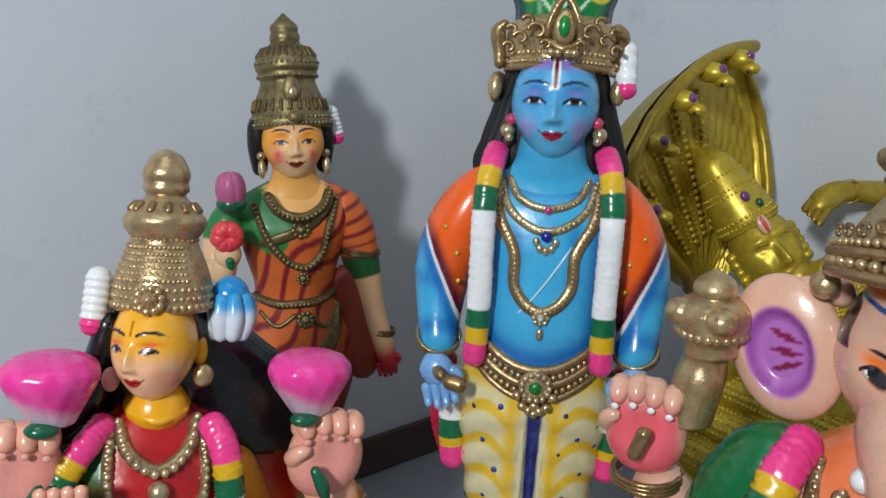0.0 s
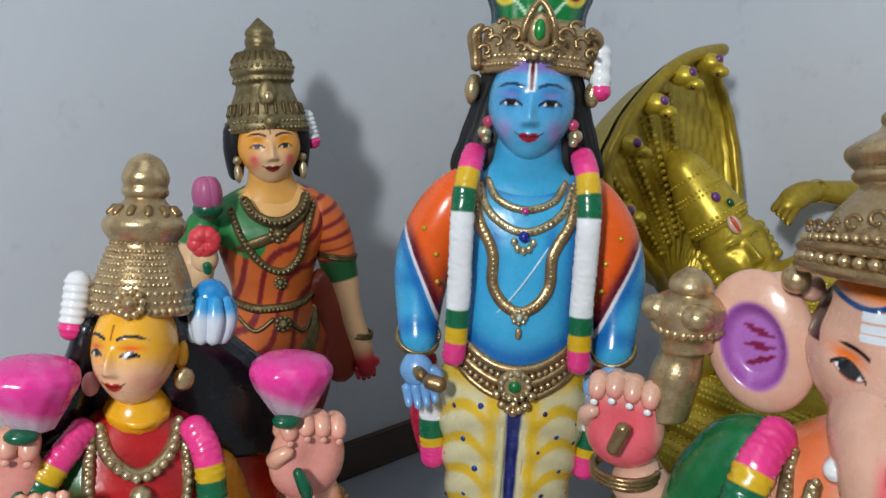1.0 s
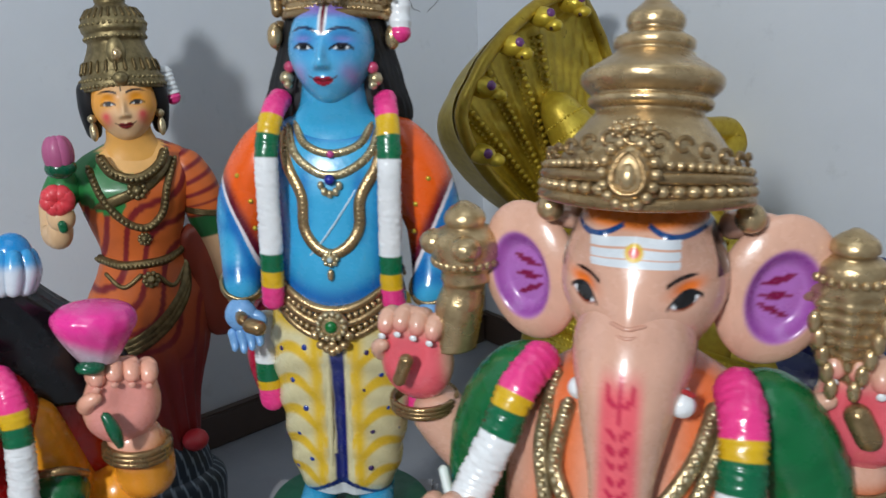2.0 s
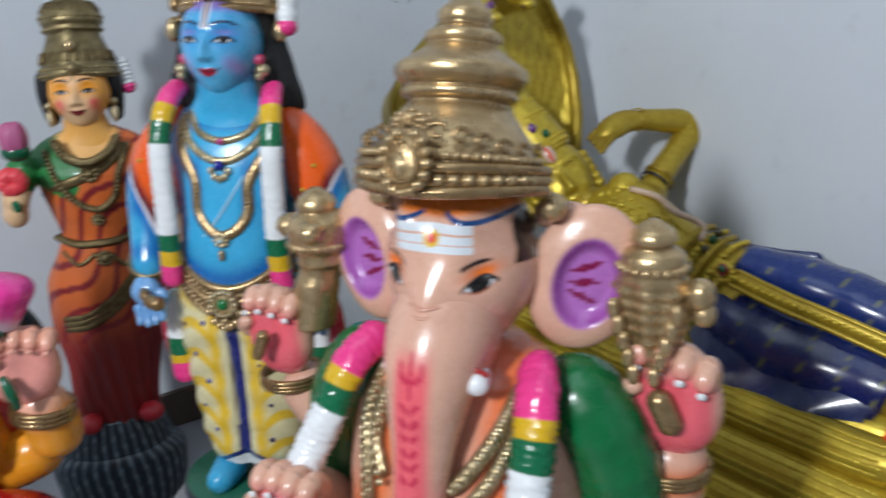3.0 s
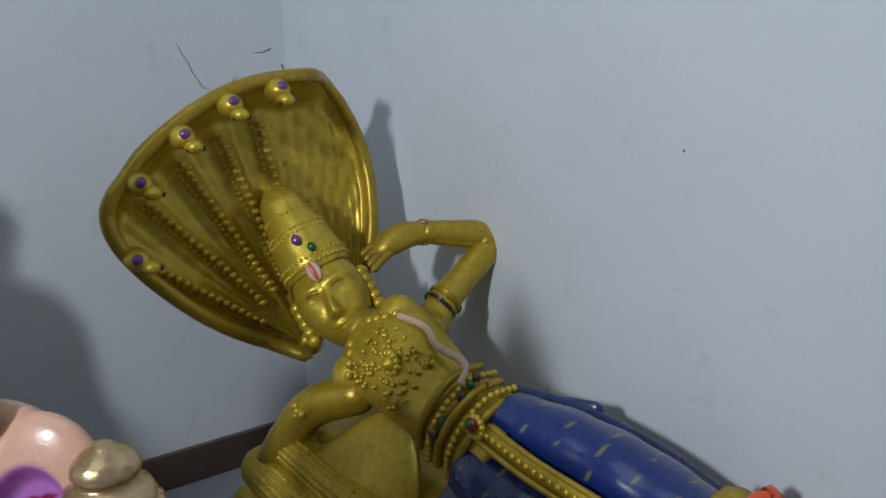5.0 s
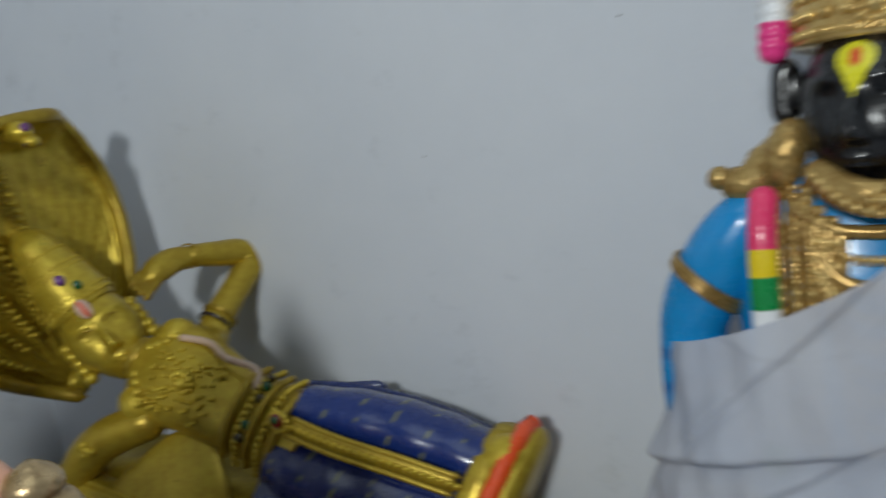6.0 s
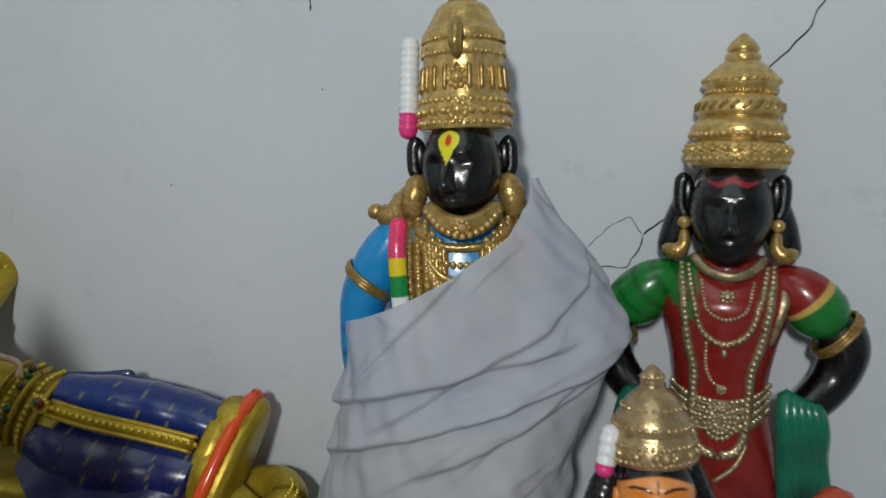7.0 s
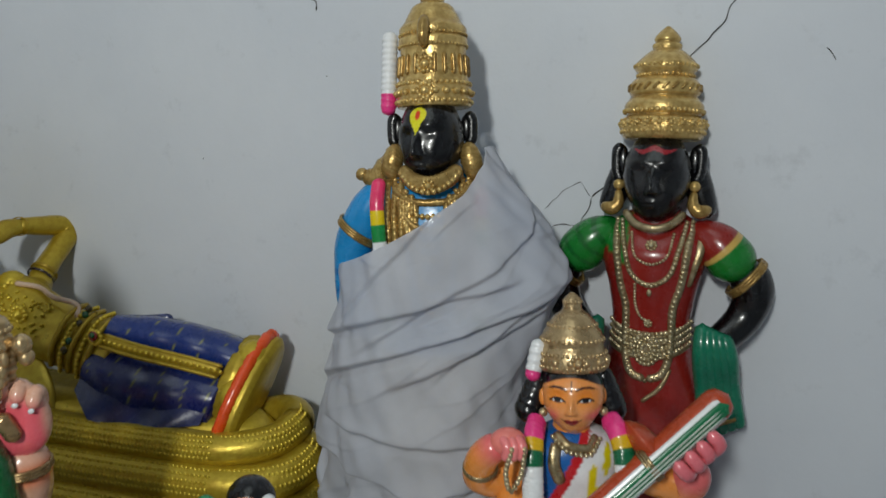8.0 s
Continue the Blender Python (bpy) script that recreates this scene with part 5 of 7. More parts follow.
    s.tube([(rx - 0.010, -0.022, 0.464), (rx + 0.006, -0.025, 0.434)], [0.009, 0.009], srgb(150, 96, 84), AN)
    bangle(s, (rx - 0.002, 0.002, 0.393), 0.028, thick=0.09)
    ax = 0.130
    s.loft([(0.455, ax + 0.008, 0.0, 0.011, 0.011), (0.48, ax + 0.004, -0.003, 0.0155, 0.014), (0.505, ax, -0.006, 0.0225, 0.016), (0.528, ax, -0.006, 0.026, 0.018), (0.54, ax, -0.006, 0.0235, 0.019), (0.546, ax, -0.006, 0.0205, 0.019), (0.550, ax, -0.006, 0.022, 0.020), (0.558, ax, -0.006, 0.02, 0.018), (0.563, ax, -0.006, 0.013, 0.013), (0.566, ax, -0.006, 0.0155, 0.0155), (0.573, ax, -0.006, 0.013, 0.013), (0.580, ax, -0.006, 0.003, 0.003)], G0, AN, n=80, m=48, disp=lambda th, z: (0.09 * np.cos(8 * th) + 0.04 * np.sin(z * 700)) * sm(0.545, 0.53, z))
    for k in range(5):
        z = 0.474 + k * 0.012
        for sx in (-1, 1):
            s.ball((ax + sx * (0.007 + 0.0035 * k), -0.024 - 0.0006 * k, z), (0.0045, 0.004, 0.008), G0, AN, 7, 8)
    s.ball((ax + 0.032, -0.006, 0.530), (0.010, 0.010, 0.012), G0, AN)
    s.ball((ax + 0.035, -0.006, 0.517), (0.008, 0.009, 0.009), G0, AN)
    s.ring_beads((ax, -0.006, 0.548), 0.0235, 0.021, 0.0035, 20, G0, AN)
    for q in range(hand_mark, len(s.v)):
        s.v[q] = s.v[q] + np.array((0, 0.03, 0.006))
    # lower hands
    s.tube([(-0.105, -0.02, 0.36), (-0.13, -0.06, 0.33), (-0.115, -0.085, 0.352)], [0.026, 0.026, 0.022], skin, EN, m=18)
    palm(s, (-0.108, -0.085, 0.372), 0.032, 0.034, skin, pinkish)
    s.tube([(0.105, -0.02, 0.35), (0.12, -0.08, 0.31), (0.09, -0.12, 0.32)], [0.032, 0.03, 0.024], skin, EN, m=18)
    s.ball((0.03, -0.13, 0.315), (0.024, 0.02, 0.02), srgb(242, 130, 140), EN)
    # garlands
    gb = [(0.24, PINK), (0.30, YELLOW), (0.40, GREEN), (1.0, WHITE)]
    garland(s, [(0.060, -0.01, 0.492), (0.070, -0.038, 0.478), (0.073, -0.056, 0.445), (0.072, -0.072, 0.40), (0.070, -0.084, 0.355), (0.066, -0.094, 0.31)], 0.0150, gb, lump=0.13)
    garland(s, [(-0.062, -0.004, 0.492), (-0.078, -0.034, 0.474), (-0.090, -0.052, 0.44), (-0.104, -0.066, 0.405), (-0.112, -0.095, 0.375), (-0.108, -0.115, 0.35)], 0.0140, gb, lump=0.13)
    garland(s, [(-0.12, -0.06, 0.352), (-0.15, -0.085, 0.325), (-0.165, -0.10, 0.30)], 0.016, [(0.4, PINK), (0.55, YELLOW), (1, GREEN)])
    # beaded gold chains
    for pts in ([(-0.056, 0.478), (-0.06, 0.44), (-0.052, 0.40), (-0.046, 0.365)], [(-0.042, 0.47), (-0.048, 0.43), (-0.036, 0.405)], [(0.054, 0.474), (0.044, 0.445), (0.028, 0.42), (0.016, 0.408)], [(0.062, 0.46), (0.046, 0.42), (0.026, 0.39), (0.014, 0.36), (0.010, 0.33)]):
        s.tube(on(body, pts, 0.006), 0.0058, G0, SI, n=40, flat=0.7)
        s.beads(on(body, pts, 0.011), 0.0032, 0.0066, G0, SI)
    # folded legs
    for sx in (-1, 1):
        s.tube([(sx * 0.06, -0.03, 0.255), (sx * 0.17, -0.06, 0.25), (sx * 0.10, -0.14, 0.235), (sx * 0.02, -0.15, 0.23)], [0.05, 0.056, 0.045, 0.03], srgb(236, 196, 70), EN, m=22)
    return s.done("elephant_headed_statue", placed(0.3367, 0.4629, -0.014, 0, -19.2, 0.999))


def reclining_statue():
    """A gilt figure lying on a coiled serpent. x runs from the hood to the feet, the front is -y."""
    s = Sculpt()
    blue = srgb(26, 48, 112)
    O = np.array((0.019, 0.028, 0.344))
    AX, LAT, NRM = np.array((0.975, 0, -0.215)), np.array((0.204, 0.622, 0.756)), np.array((0.161, -0.783, 0.601))
    def F(k, q, y=0.0):
        """k along the body towards the feet, q across it towards the wall, -y out of its front."""
        k = k * (1.22 if k < 0 else 1.03)
        return tuple(O + k * AX + q * LAT - y * NRM)
    # figure built along its own axis, then turned
    def turned(secs, col, mat, n, m, disp=None, power=2.0):
        a = np.asarray(secs, float)
        z = np.linspace(a[0, 0], a[-1, 0], n)
        t = spl(a[:, 0], a[:, 1:], z)
        z, t = np.r_[z[0], z, z[-1]], np.vstack([t[:1], t, t[-1:]])
        t[[0, -1], 2:] *= 0.01
        th = np.linspace(0, 2 * np.pi, m, endpoint=False)
        k = np.ones((len(z), m)) + (disp(th[None], z[:, None]) if disp else 0)
        cx, cy = np.sign(np.cos(th)) * abs(np.cos(th)) ** (2 / power), np.sign(np.sin(th)) * abs(np.sin(th)) ** (2 / power)
        q, y = t[:, 0:1] + t[:, 2:3] * cx * k, t[:, 1:2] + t[:, 3:4] * cy * k
        kk = (z * np.where(z < 0, 1.22, 1.03))[:, None, None]
        p = O + kk * AX + q[..., None] * LAT - y[..., None] * NRM
        s.grid(p, col(z[:, None] + 0 * q, q, y) if callable(col) else col, mat)
    torso = [(-0.185, 0.0, 0, 0.024, 0.022), (-0.17, 0.0, 0, 0.05, 0.032), (-0.145, 0.002, 0, 0.062, 0.04), (-0.10, 0.0, 0, 0.054, 0.042), (-0.05, -0.004, 0, 0.047, 0.04), (0.0, -0.004, 0, 0.052, 0.042), (0.03, -0.004, 0, 0.056, 0.044)]
    turned(torso, G0, BR, 50, 60)
    # blue leg cloth in two long rolls with gold panel between
    def legs(k, q, y):
        c = np.empty(k.shape + (3,))
        c[:] = blue
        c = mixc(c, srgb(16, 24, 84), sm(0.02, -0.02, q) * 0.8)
        return mixc(c, srgb(140, 140, 60), 0.8 * ((np.sin(k * 170 + q * 25) > 0.985) & (np.sin(q * 260) > -0.2)))
    fold = lambda th, z: 0.018 * np.cos(z * 120 + 2 * th) + 0.012 * np.cos(7 * th)
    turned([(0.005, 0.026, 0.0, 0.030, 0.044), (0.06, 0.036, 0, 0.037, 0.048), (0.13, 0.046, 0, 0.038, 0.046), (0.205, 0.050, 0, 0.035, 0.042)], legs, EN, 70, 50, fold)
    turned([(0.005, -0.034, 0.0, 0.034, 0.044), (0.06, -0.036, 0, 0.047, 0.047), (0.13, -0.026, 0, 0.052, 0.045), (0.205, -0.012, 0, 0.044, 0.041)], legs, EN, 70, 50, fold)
    turned([(0.20, 0.028, 0.0, 0.066, 0.044), (0.214, 0.028, 0, 0.07, 0.046), (0.23, 0.026, 0, 0.062, 0.04)], G0, BR, 12, 50, lambda th, z: 0.03 * np.cos(30 * th))
    # gold panel
    for dq, r in ((-0.009, 0.003), (0.009, 0.003)):
        s.tube([F(0.012, 0.002 + dq, -0.05), F(0.07, 0.004 + dq, -0.055), (F(0.14, 0.012 + dq, -0.054)), F(0.20, 0.018 + dq, -0.05)], r, G0, BR, n=40)
    s.tube([F(0.012, 0.002, -0.045), F(0.07, 0.004, -0.05), F(0.14, 0.012, -0.049), F(0.20, 0.018, -0.045)], 0.010, G0, BR, n=40, flat=0.5)
    s.beads([F(0.012, 0.002, -0.051), F(0.07, 0.004, -0.056), F(0.14, 0.012, -0.055), F(0.20, 0.018, -0.051)], 0.0036, 0.0085, srgb(90, 70, 16), BR, (1, 0.8, 1))
    # cloth flares behind and below
    s.tube([F(-0.03, 0.046, 0.03), F(0.05, 0.068, 0.035), F(0.13, 0.078, 0.035), F(0.21, 0.080, 0.03)], [0.010, 0.016, 0.016, 0.012], legs_col(srgb(30, 44, 96)), EN, m=14, n=40, flat=0.6)
    s.tube([F(-0.01, 0.05, 0.03), F(0.06, 0.084, 0.038)], [0.010, 0.012], legs_col(srgb(40, 52, 100)), EN, flat=0.4)
    kk, qq = np.meshgrid(np.linspace(0.006, 0.20, 60), np.linspace(0, 1, 26), indexing="ij")
    q0 = np.interp(kk, [-0.03, 0.2], [-0.038, -0.026])
    depth = np.interp(kk, [0.006, 0.05, 0.12, 0.2], [0.04, 0.075, 0.072, 0.034])
    q1 = q0 - depth * qq
    y1 = -0.034 + 0.0036 * np.sin(kk * 60 + 2.2 * qq) * qq + 0.004 * qq
    s.grid(O + (kk * np.where(kk < 0, 1.22, 1.03))[..., None] * AX + q1[..., None] * LAT - y1[..., None] * NRM, srgb(20, 32, 84), EN, wrap=False)
    # feet and orange-rimmed sole plate
    for q in (0.0, 0.06):
        s.ball(F(0.226, q - 0.002, -0.02), (0.026, 0.028, 0.03), G0, BR)
    e = np.linspace(0, 2 * np.pi, 40)
    turned([(0.226, 0.012, 0.0, 0.086, 0.042), (0.232, 0.012, 0, 0.094, 0.047), (0.244, 0.012, 0, 0.094, 0.047), (0.252, 0.012, 0, 0.084, 0.040)], G0, BR, 14, 60)
    s.tube([F(0.230, 0.012 + 0.095 * math.cos(t), 0.047 * math.sin(t)) for t in e], 0.0088, srgb(236, 84, 30), EN, n=90, m=12, flat=1.0, lump=0.10)
    # jewelled belt and chest plate
    for k, q in enumerate((-0.045, -0.032, -0.02, -0.008, 0.004)):
        pts = [F(q, 0.052, -0.012), F(q, 0.036, -0.036), F(q, 0, -0.047), F(q, -0.036, -0.036), F(q, -0.056, -0.012)]
        if k % 2:
            s.beads(pts, 0.0042, 0.0078, G0, BR)
        else:
            s.tube(pts, 0.0042, G0, BR, n=40)
    for q, c in ((0.03, srgb(20, 80, 40)), (0.015, srgb(60, 50, 20)), (-0.015, srgb(20, 80, 40)), (-0.03, srgb(60, 50, 20)), (0.04, srgb(60, 50, 20))):
        s.ball(F(-0.026, q, -0.046), (0.006, 0.004, 0.006), c, EN, 8, 10)
    s.rosette(F(0.006, 0.002, -0.054), 0.014, G0, BR, 12, srgb(190, 176, 150))
    s.ball(F(0.006, 0.002, -0.062), (0.0075, 0.004, 0.0075), srgb(130, 30, 24), EN)
    s.ball(F(0.006, 0.002, -0.065), (0.0045, 0.003, 0.0045), srgb(20, 90, 50), EN)
    rnd = random.Random(3)
    for k in range(110):
        kk, q = rnd.uniform(-0.145, -0.07), rnd.uniform(-0.045, 0.03)
        s.ball(F(kk, q, -0.044 * math.sqrt(max(0.1, 1 - (q / 0.06) ** 2))), (rnd.uniform(0.0016, 0.0034),) * 3, srgb(110, 60, 30) if k % 5 == 0 else G0, BR, 6, 8)
    s.rosette(F(-0.105, -0.004, -0.046), 0.016, G0, BR, 11)
    s.tube([F(-0.14, 0.04, -0.036), F(-0.11, 0.048, -0.03), F(-0.08, 0.04, -0.038), F(-0.05, 0.042, -0.034), F(-0.035, 0.022, -0.042)], 0.0042, srgb(206, 176, 150), EN, n=40)
    # bent arm: shoulder, elbow, hand behind the head
    s.tube([F(-0.12, 0.035, 0.0), (-0.142, 0.085, 0.408), (-0.151, 0.114, 0.429), (-0.156, 0.165, 0.462), (-0.157, 0.186, 0.480), (-0.164, 0.182, 0.488), (-0.178, 0.145, 0.496), (-0.193, 0.104, 0.502)], [0.024, 0.021, 0.0195, 0.018, 0.0185, 0.018, 0.016, 0.013], G0, BR, m=20, n=90)
    s.tube([(-0.186, 0.12, 0.500), (-0.196, 0.092, 0.500), (-0.203, 0.068, 0.492), (-0.206, 0.048, 0.480)], [0.012, 0.0155, 0.018, 0.011], G0, BR, m=18, n=30, flat=0.75)
    for k in range(4):
        s.tube([(-0.192 - k * 0.007, 0.066, 0.487 + 0.003 * k), (-0.193 - k * 0.007, 0.046, 0.474 + 0.004 * k), (-0.190 - k * 0.007, 0.034, 0.466 + 0.005 * k)], 0.0050, G0, BR, m=8, n=10)
    bangle(s, (-0.150, 0.111, 0.427), 0.0215, mat=BR, tilt=(-55, 0, 0), thick=0.06)
    bangle(s, (-0.149, 0.101, 0.421), 0.0214, srgb(36, 22, 18), EN, tilt=(-55, 0, 0), thick=0.05)
    bangle(s, (-0.190, 0.110, 0.501), 0.0150, mat=BR, tilt=(82, 0, 20), thick=0.07)
    # supporting arm, running down to the bed
    s.tube([F(-0.13, -0.045, 0.0), (-0.215, -0.035, 0.31), (-0.262, -0.05, 0.25), (-0.305, -0.06, 0.19)], [0.022, 0.024, 0.022, 0.018], G0, BR, m=18, n=40)
    for k in range(6):
        s.ball((-0.21 + rnd.uniform(-0.012, 0.012), -0.058, 0.315 + rnd.uniform(-0.014, 0.014)), 0.005, G0, BR, 6, 8)
    # head and tall cap on the hood's axis
    hz = np.array((-0.60, -0.16, 0.78))
    hz /= np.linalg.norm(hz)
    nf = np.array((0.60, -0.64, 0.48))
    nf -= hz * (nf @ hz)
    nf /= np.linalg.norm(nf)
    rot = np.stack([np.cross(-nf, hz), -nf, hz], 1)
    hc = np.array((-0.234, -0.004, 0.446)) - nf * 0.030
    g = Sculpt()
    skin = G0
    def fp(X, Z):
        c = np.empty(X.shape + (3,))
        c[:] = G0
        return c
    head(g, (0, 0, -0.016), 0.044, 0.041, 0.062, fp, mat=BR, relief=1.4)
    for sx in (-1, 1):
        g.tube([(sx * 0.006, -0.039, -0.006), (sx * 0.017, -0.037, -0.002), (sx * 0.028, -0.029, -0.007)], 0.0016, srgb(70, 48, 20), BR, m=7, n=16)
        g.ball((sx * 0.016, -0.0335, -0.015), (0.0075, 0.003, 0.0035), G0, BR, 8, 12)
    crown(g, [(0.022, 0.040), (0.034, 0.042), (0.05, 0.040), (0.075, 0.036), (0.10, 0.030), (0.125, 0.024), (0.138, 0.014), (0.146, 0.002)], 0, 0.004, BR,
          [(0.030, 0.0425, 0.003, 40), (0.038, 0.042, 0.003, 40), (0.072, 0.037, 0.002, 40), (0.079, 0.036, 0.002, 40), (0.100, 0.031, 0.0022, 32)])
    g.ball((0, -0.040, 0.019), (0.0085, 0.004, 0.013), srgb(225, 190, 170), EN, 10, 12)
    g.ball((0, -0.043, 0.019), (0.003, 0.003, 0.012), srgb(226, 90, 50), EN, 10, 12)
    g.ball((0.012, -0.038, 0.046), (0.005, 0.004, 0.006), srgb(20, 90, 50), EN)
    g.ball((0, -0.037, 0.062), (0.006, 0.004, 0.007), srgb(110, 60, 130), EN)
    for sx in (-1, 1):
        for k in range(5):
            g.ball((sx * 0.044, 0.002, -0.002 - k * 0.011), (0.009, 0.009, 0.008), G0, BR, 8, 10)
    off = s.n
    for v, c in zip(g.v, g.c):
        s.v.append(v @ rot.T + hc)
        s.c.append(c)
    for f_, mt in zip(g.f, g.m):
        s.f.append(f_ + off)
        s.m.append(mt)
    s.n += g.n
    s.tube([hc - hz * 0.03, F(-0.165, 0.0, 0.0)], [0.022, 0.028], G0, BR)
    for q in (0.04, -0.045):
        s.ball(F(-0.155, q, -0.01), 0.024, G0, BR)
        s.beads([F(-0.165, q * 0.4, -0.03), F(-0.15, q * 0.75, -0.034), F(-0.145, q, -0.03)], 0.006, 0.010, G0, BR)
    # five-headed hood: a dished fan
    apex = np.array((-0.038, 0.33))
    angs = [14, 21, 26, 30, 38, 49.4, 60.6, 73, 84, 91, 98, 105.6, 114.6, 122]
    rads = [0.03, 0.075, 0.13, 0.20, 0.318, 0.344, 0.350, 0.354, 0.352, 0.350, 0.340, 0.298, 0.22, 0.11]
    n, m = 170, 70
    a = np.linspace(14, 122, n)
    rr = spl(angs, rads, a)
    k = np.linspace(0.05, 1, m)
    A, K = np.meshgrid(a, k, indexing="ij")
    heads = np.array((81, 71, 60, 48.5, 36.5))
    near = np.abs(A[..., None] - heads).min(-1)
    ridge = np.exp(-(near / 2.4) ** 2)
    edge = (A - 14) / 108
    dish = -0.045 * K**1.5 + 0.085 * (2 * edge - 1) ** 4 * K
    lip = 0.06 * sm(0.86, 1.0, K) * sm(20, 30, A) * (1 - sm(88, 100, A)) + 0.014 * sm(0.9, 1.0, K)
    scroll = 0.0013 * np.sin(A * 1.1 + K * 26) * np.sin(K * 38 - A * 0.5) * (1 - ridge)
    xx = -0.335 + dish + lip + 0.009 * ridge * sm(0.1, 0.3, K) * (1 - sm(0.84, 0.93, K)) + scroll
    R_ = rr[:, None] * K
    P = np.stack([xx, -(apex[0] + R_ * np.cos(np.radians(A))), apex[1] + R_ * np.sin(np.radians(A))], -1)
    s.grid(P, G0, BR, wrap=False)
    P2 = P.copy()
    P2[..., 0] = -0.335 + dish + lip * 0.9 - 0.012 - 0.014 * (1 - K)
    s.grid(P2[::-1], G0, BR, wrap=False)
    s.tube([P[i, -1] + np.array((-0.004, 0, 0)) for i in range(0, n, 3)], 0.0085, G0, BR, n=120, m=12, up=(1, 0, 0))
    s.ball((-0.335, -apex[0], 0.335), (0.012, 0.018, 0.018), G0, BR)
    for h in heads:
        i = int(np.argmin(abs(a - h)))
        d = P[i, -1] - P[i, -6]
        d[0] = 0
        d /= np.linalg.norm(d)
        c = P[i, -1] - d * 0.012 + np.array((0.004, 0, 0))
        s.ball(c, (0.020, 0.014, 0.013), G0, BR)
        s.ball(c - d * 0.010 + np.array((0.016, 0, 0)), (0.013, 0.010, 0.008), G0, BR)
        s.ball(c + d * 0.005 + np.array((0.015, 0, 0)), (0.0055, 0.0065, 0.0065), srgb(112, 60, 120), EN, 8, 10)
        for sx in (-1, 1):
            s.ball(c - d * 0.013 + np.array((0.019, sx * 0.008, 0)), 0.0032, srgb(60, 26, 16), EN, 7, 8)
        s.beads([P[i, q] + np.array((0.003, 0, 0)) for q in range(18, 60, 3)], 0.0052, 0.0105, G0, BR, (0.6, 1.3, 0.8))
        s.beads([P[i, q] * 0.5 + P[max(0, i - 6), q] * 0.5 + np.array((0.001, 0, 0)) for q in range(18, 58, 3)], 0.0028, 0.0075, G0, BR, (0.6, 1.3, 0.8))
    # serpent bed: stacked thick coils, scaled, closed at the foot end
    def coil(z, r, x0, x1, y):
        pts = [(x0, y + 0.01, z), (x0 * 0.6 + x1 * 0.4, y - 0.004, z), (x0 * 0.3 + x1 * 0.7, y, z), (x1 - 0.085, y + 0.012, z + 0.002), (x1 - 0.035, y + 0.045, z + 0.008), (x1 - 0.022, y + 0.09, z + 0.016), (x1 - 0.05, y + 0.13, z + 0.014), (x1 - 0.13, y + 0.135, z - 0.01)]
        s.tube(pts, r, G0, BR, m=48, n=170, lump=0.01)
        p, length = curve(pts, 130)
        for q, c in enumerate(p[8:112]):
            for row, ang in enumerate((-0.12, 0.2, 0.52, 0.84, 1.16)):
                e = np.array((0, -math.cos(ang), math.sin(ang)))
                if q > 78:
                    e = np.array((0.75 * math.cos(ang), -0.6 * math.cos(ang), math.sin(ang)))
                s.ball(c + e * r * 0.98 + np.array((0.003 * (row % 2), 0, 0)), (0.0038, 0.0020, 0.0038), G0, BR, 4, 6)
    for z, rad, x0, x1, y in ((0.034, 0.036, -0.34, 0.44, -0.085), (0.094, 0.034, -0.34, 0.425, -0.08), (0.150, 0.032, -0.34, 0.405, -0.075), (0.200, 0.029, -0.33, 0.38, -0.066), (0.243, 0.025, -0.30, 0.355, -0.048)):
        coil(z, rad, x0, x1, y)
    s.loft([(0.0, 0.03, 0.01, 0.35, 0.085), (0.12, 0.03, 0.015, 0.34, 0.08), (0.22, 0.02, 0.02, 0.32, 0.07), (0.27, 0.0, 0.025, 0.28, 0.055)], G0, BR, n=40, m=90, power=3.0)
    s.tube([(-0.10, 0.0, 0.335), (-0.10, -0.03, 0.285), (-0.12, -0.06, 0.21), (-0.14, -0.08, 0.14)], [0.04, 0.075, 0.09, 0.08], G0, BR, m=34, n=40, flat=0.16, up=(0.1, -0.9, 0.4))
    return s.done("reclining_statue", placed(0.5757, 0.908, -0.0145, 2.6, -43.3, 1.0516))


def legs_col(c):
    return lambda p, t: np.broadcast_to(np.asarray(c), t.shape + (3,)).copy()


def dark_head(s, c, a, b, h, extra, yaw):
    def paint(X, Z):
        k = np.empty(X.shape + (3,))
        k[:] = srgb(9, 9, 11)
        return extra(k, X, Z)
    head(s, c, a, b, h, paint, yaw=yaw, relief=1.3)


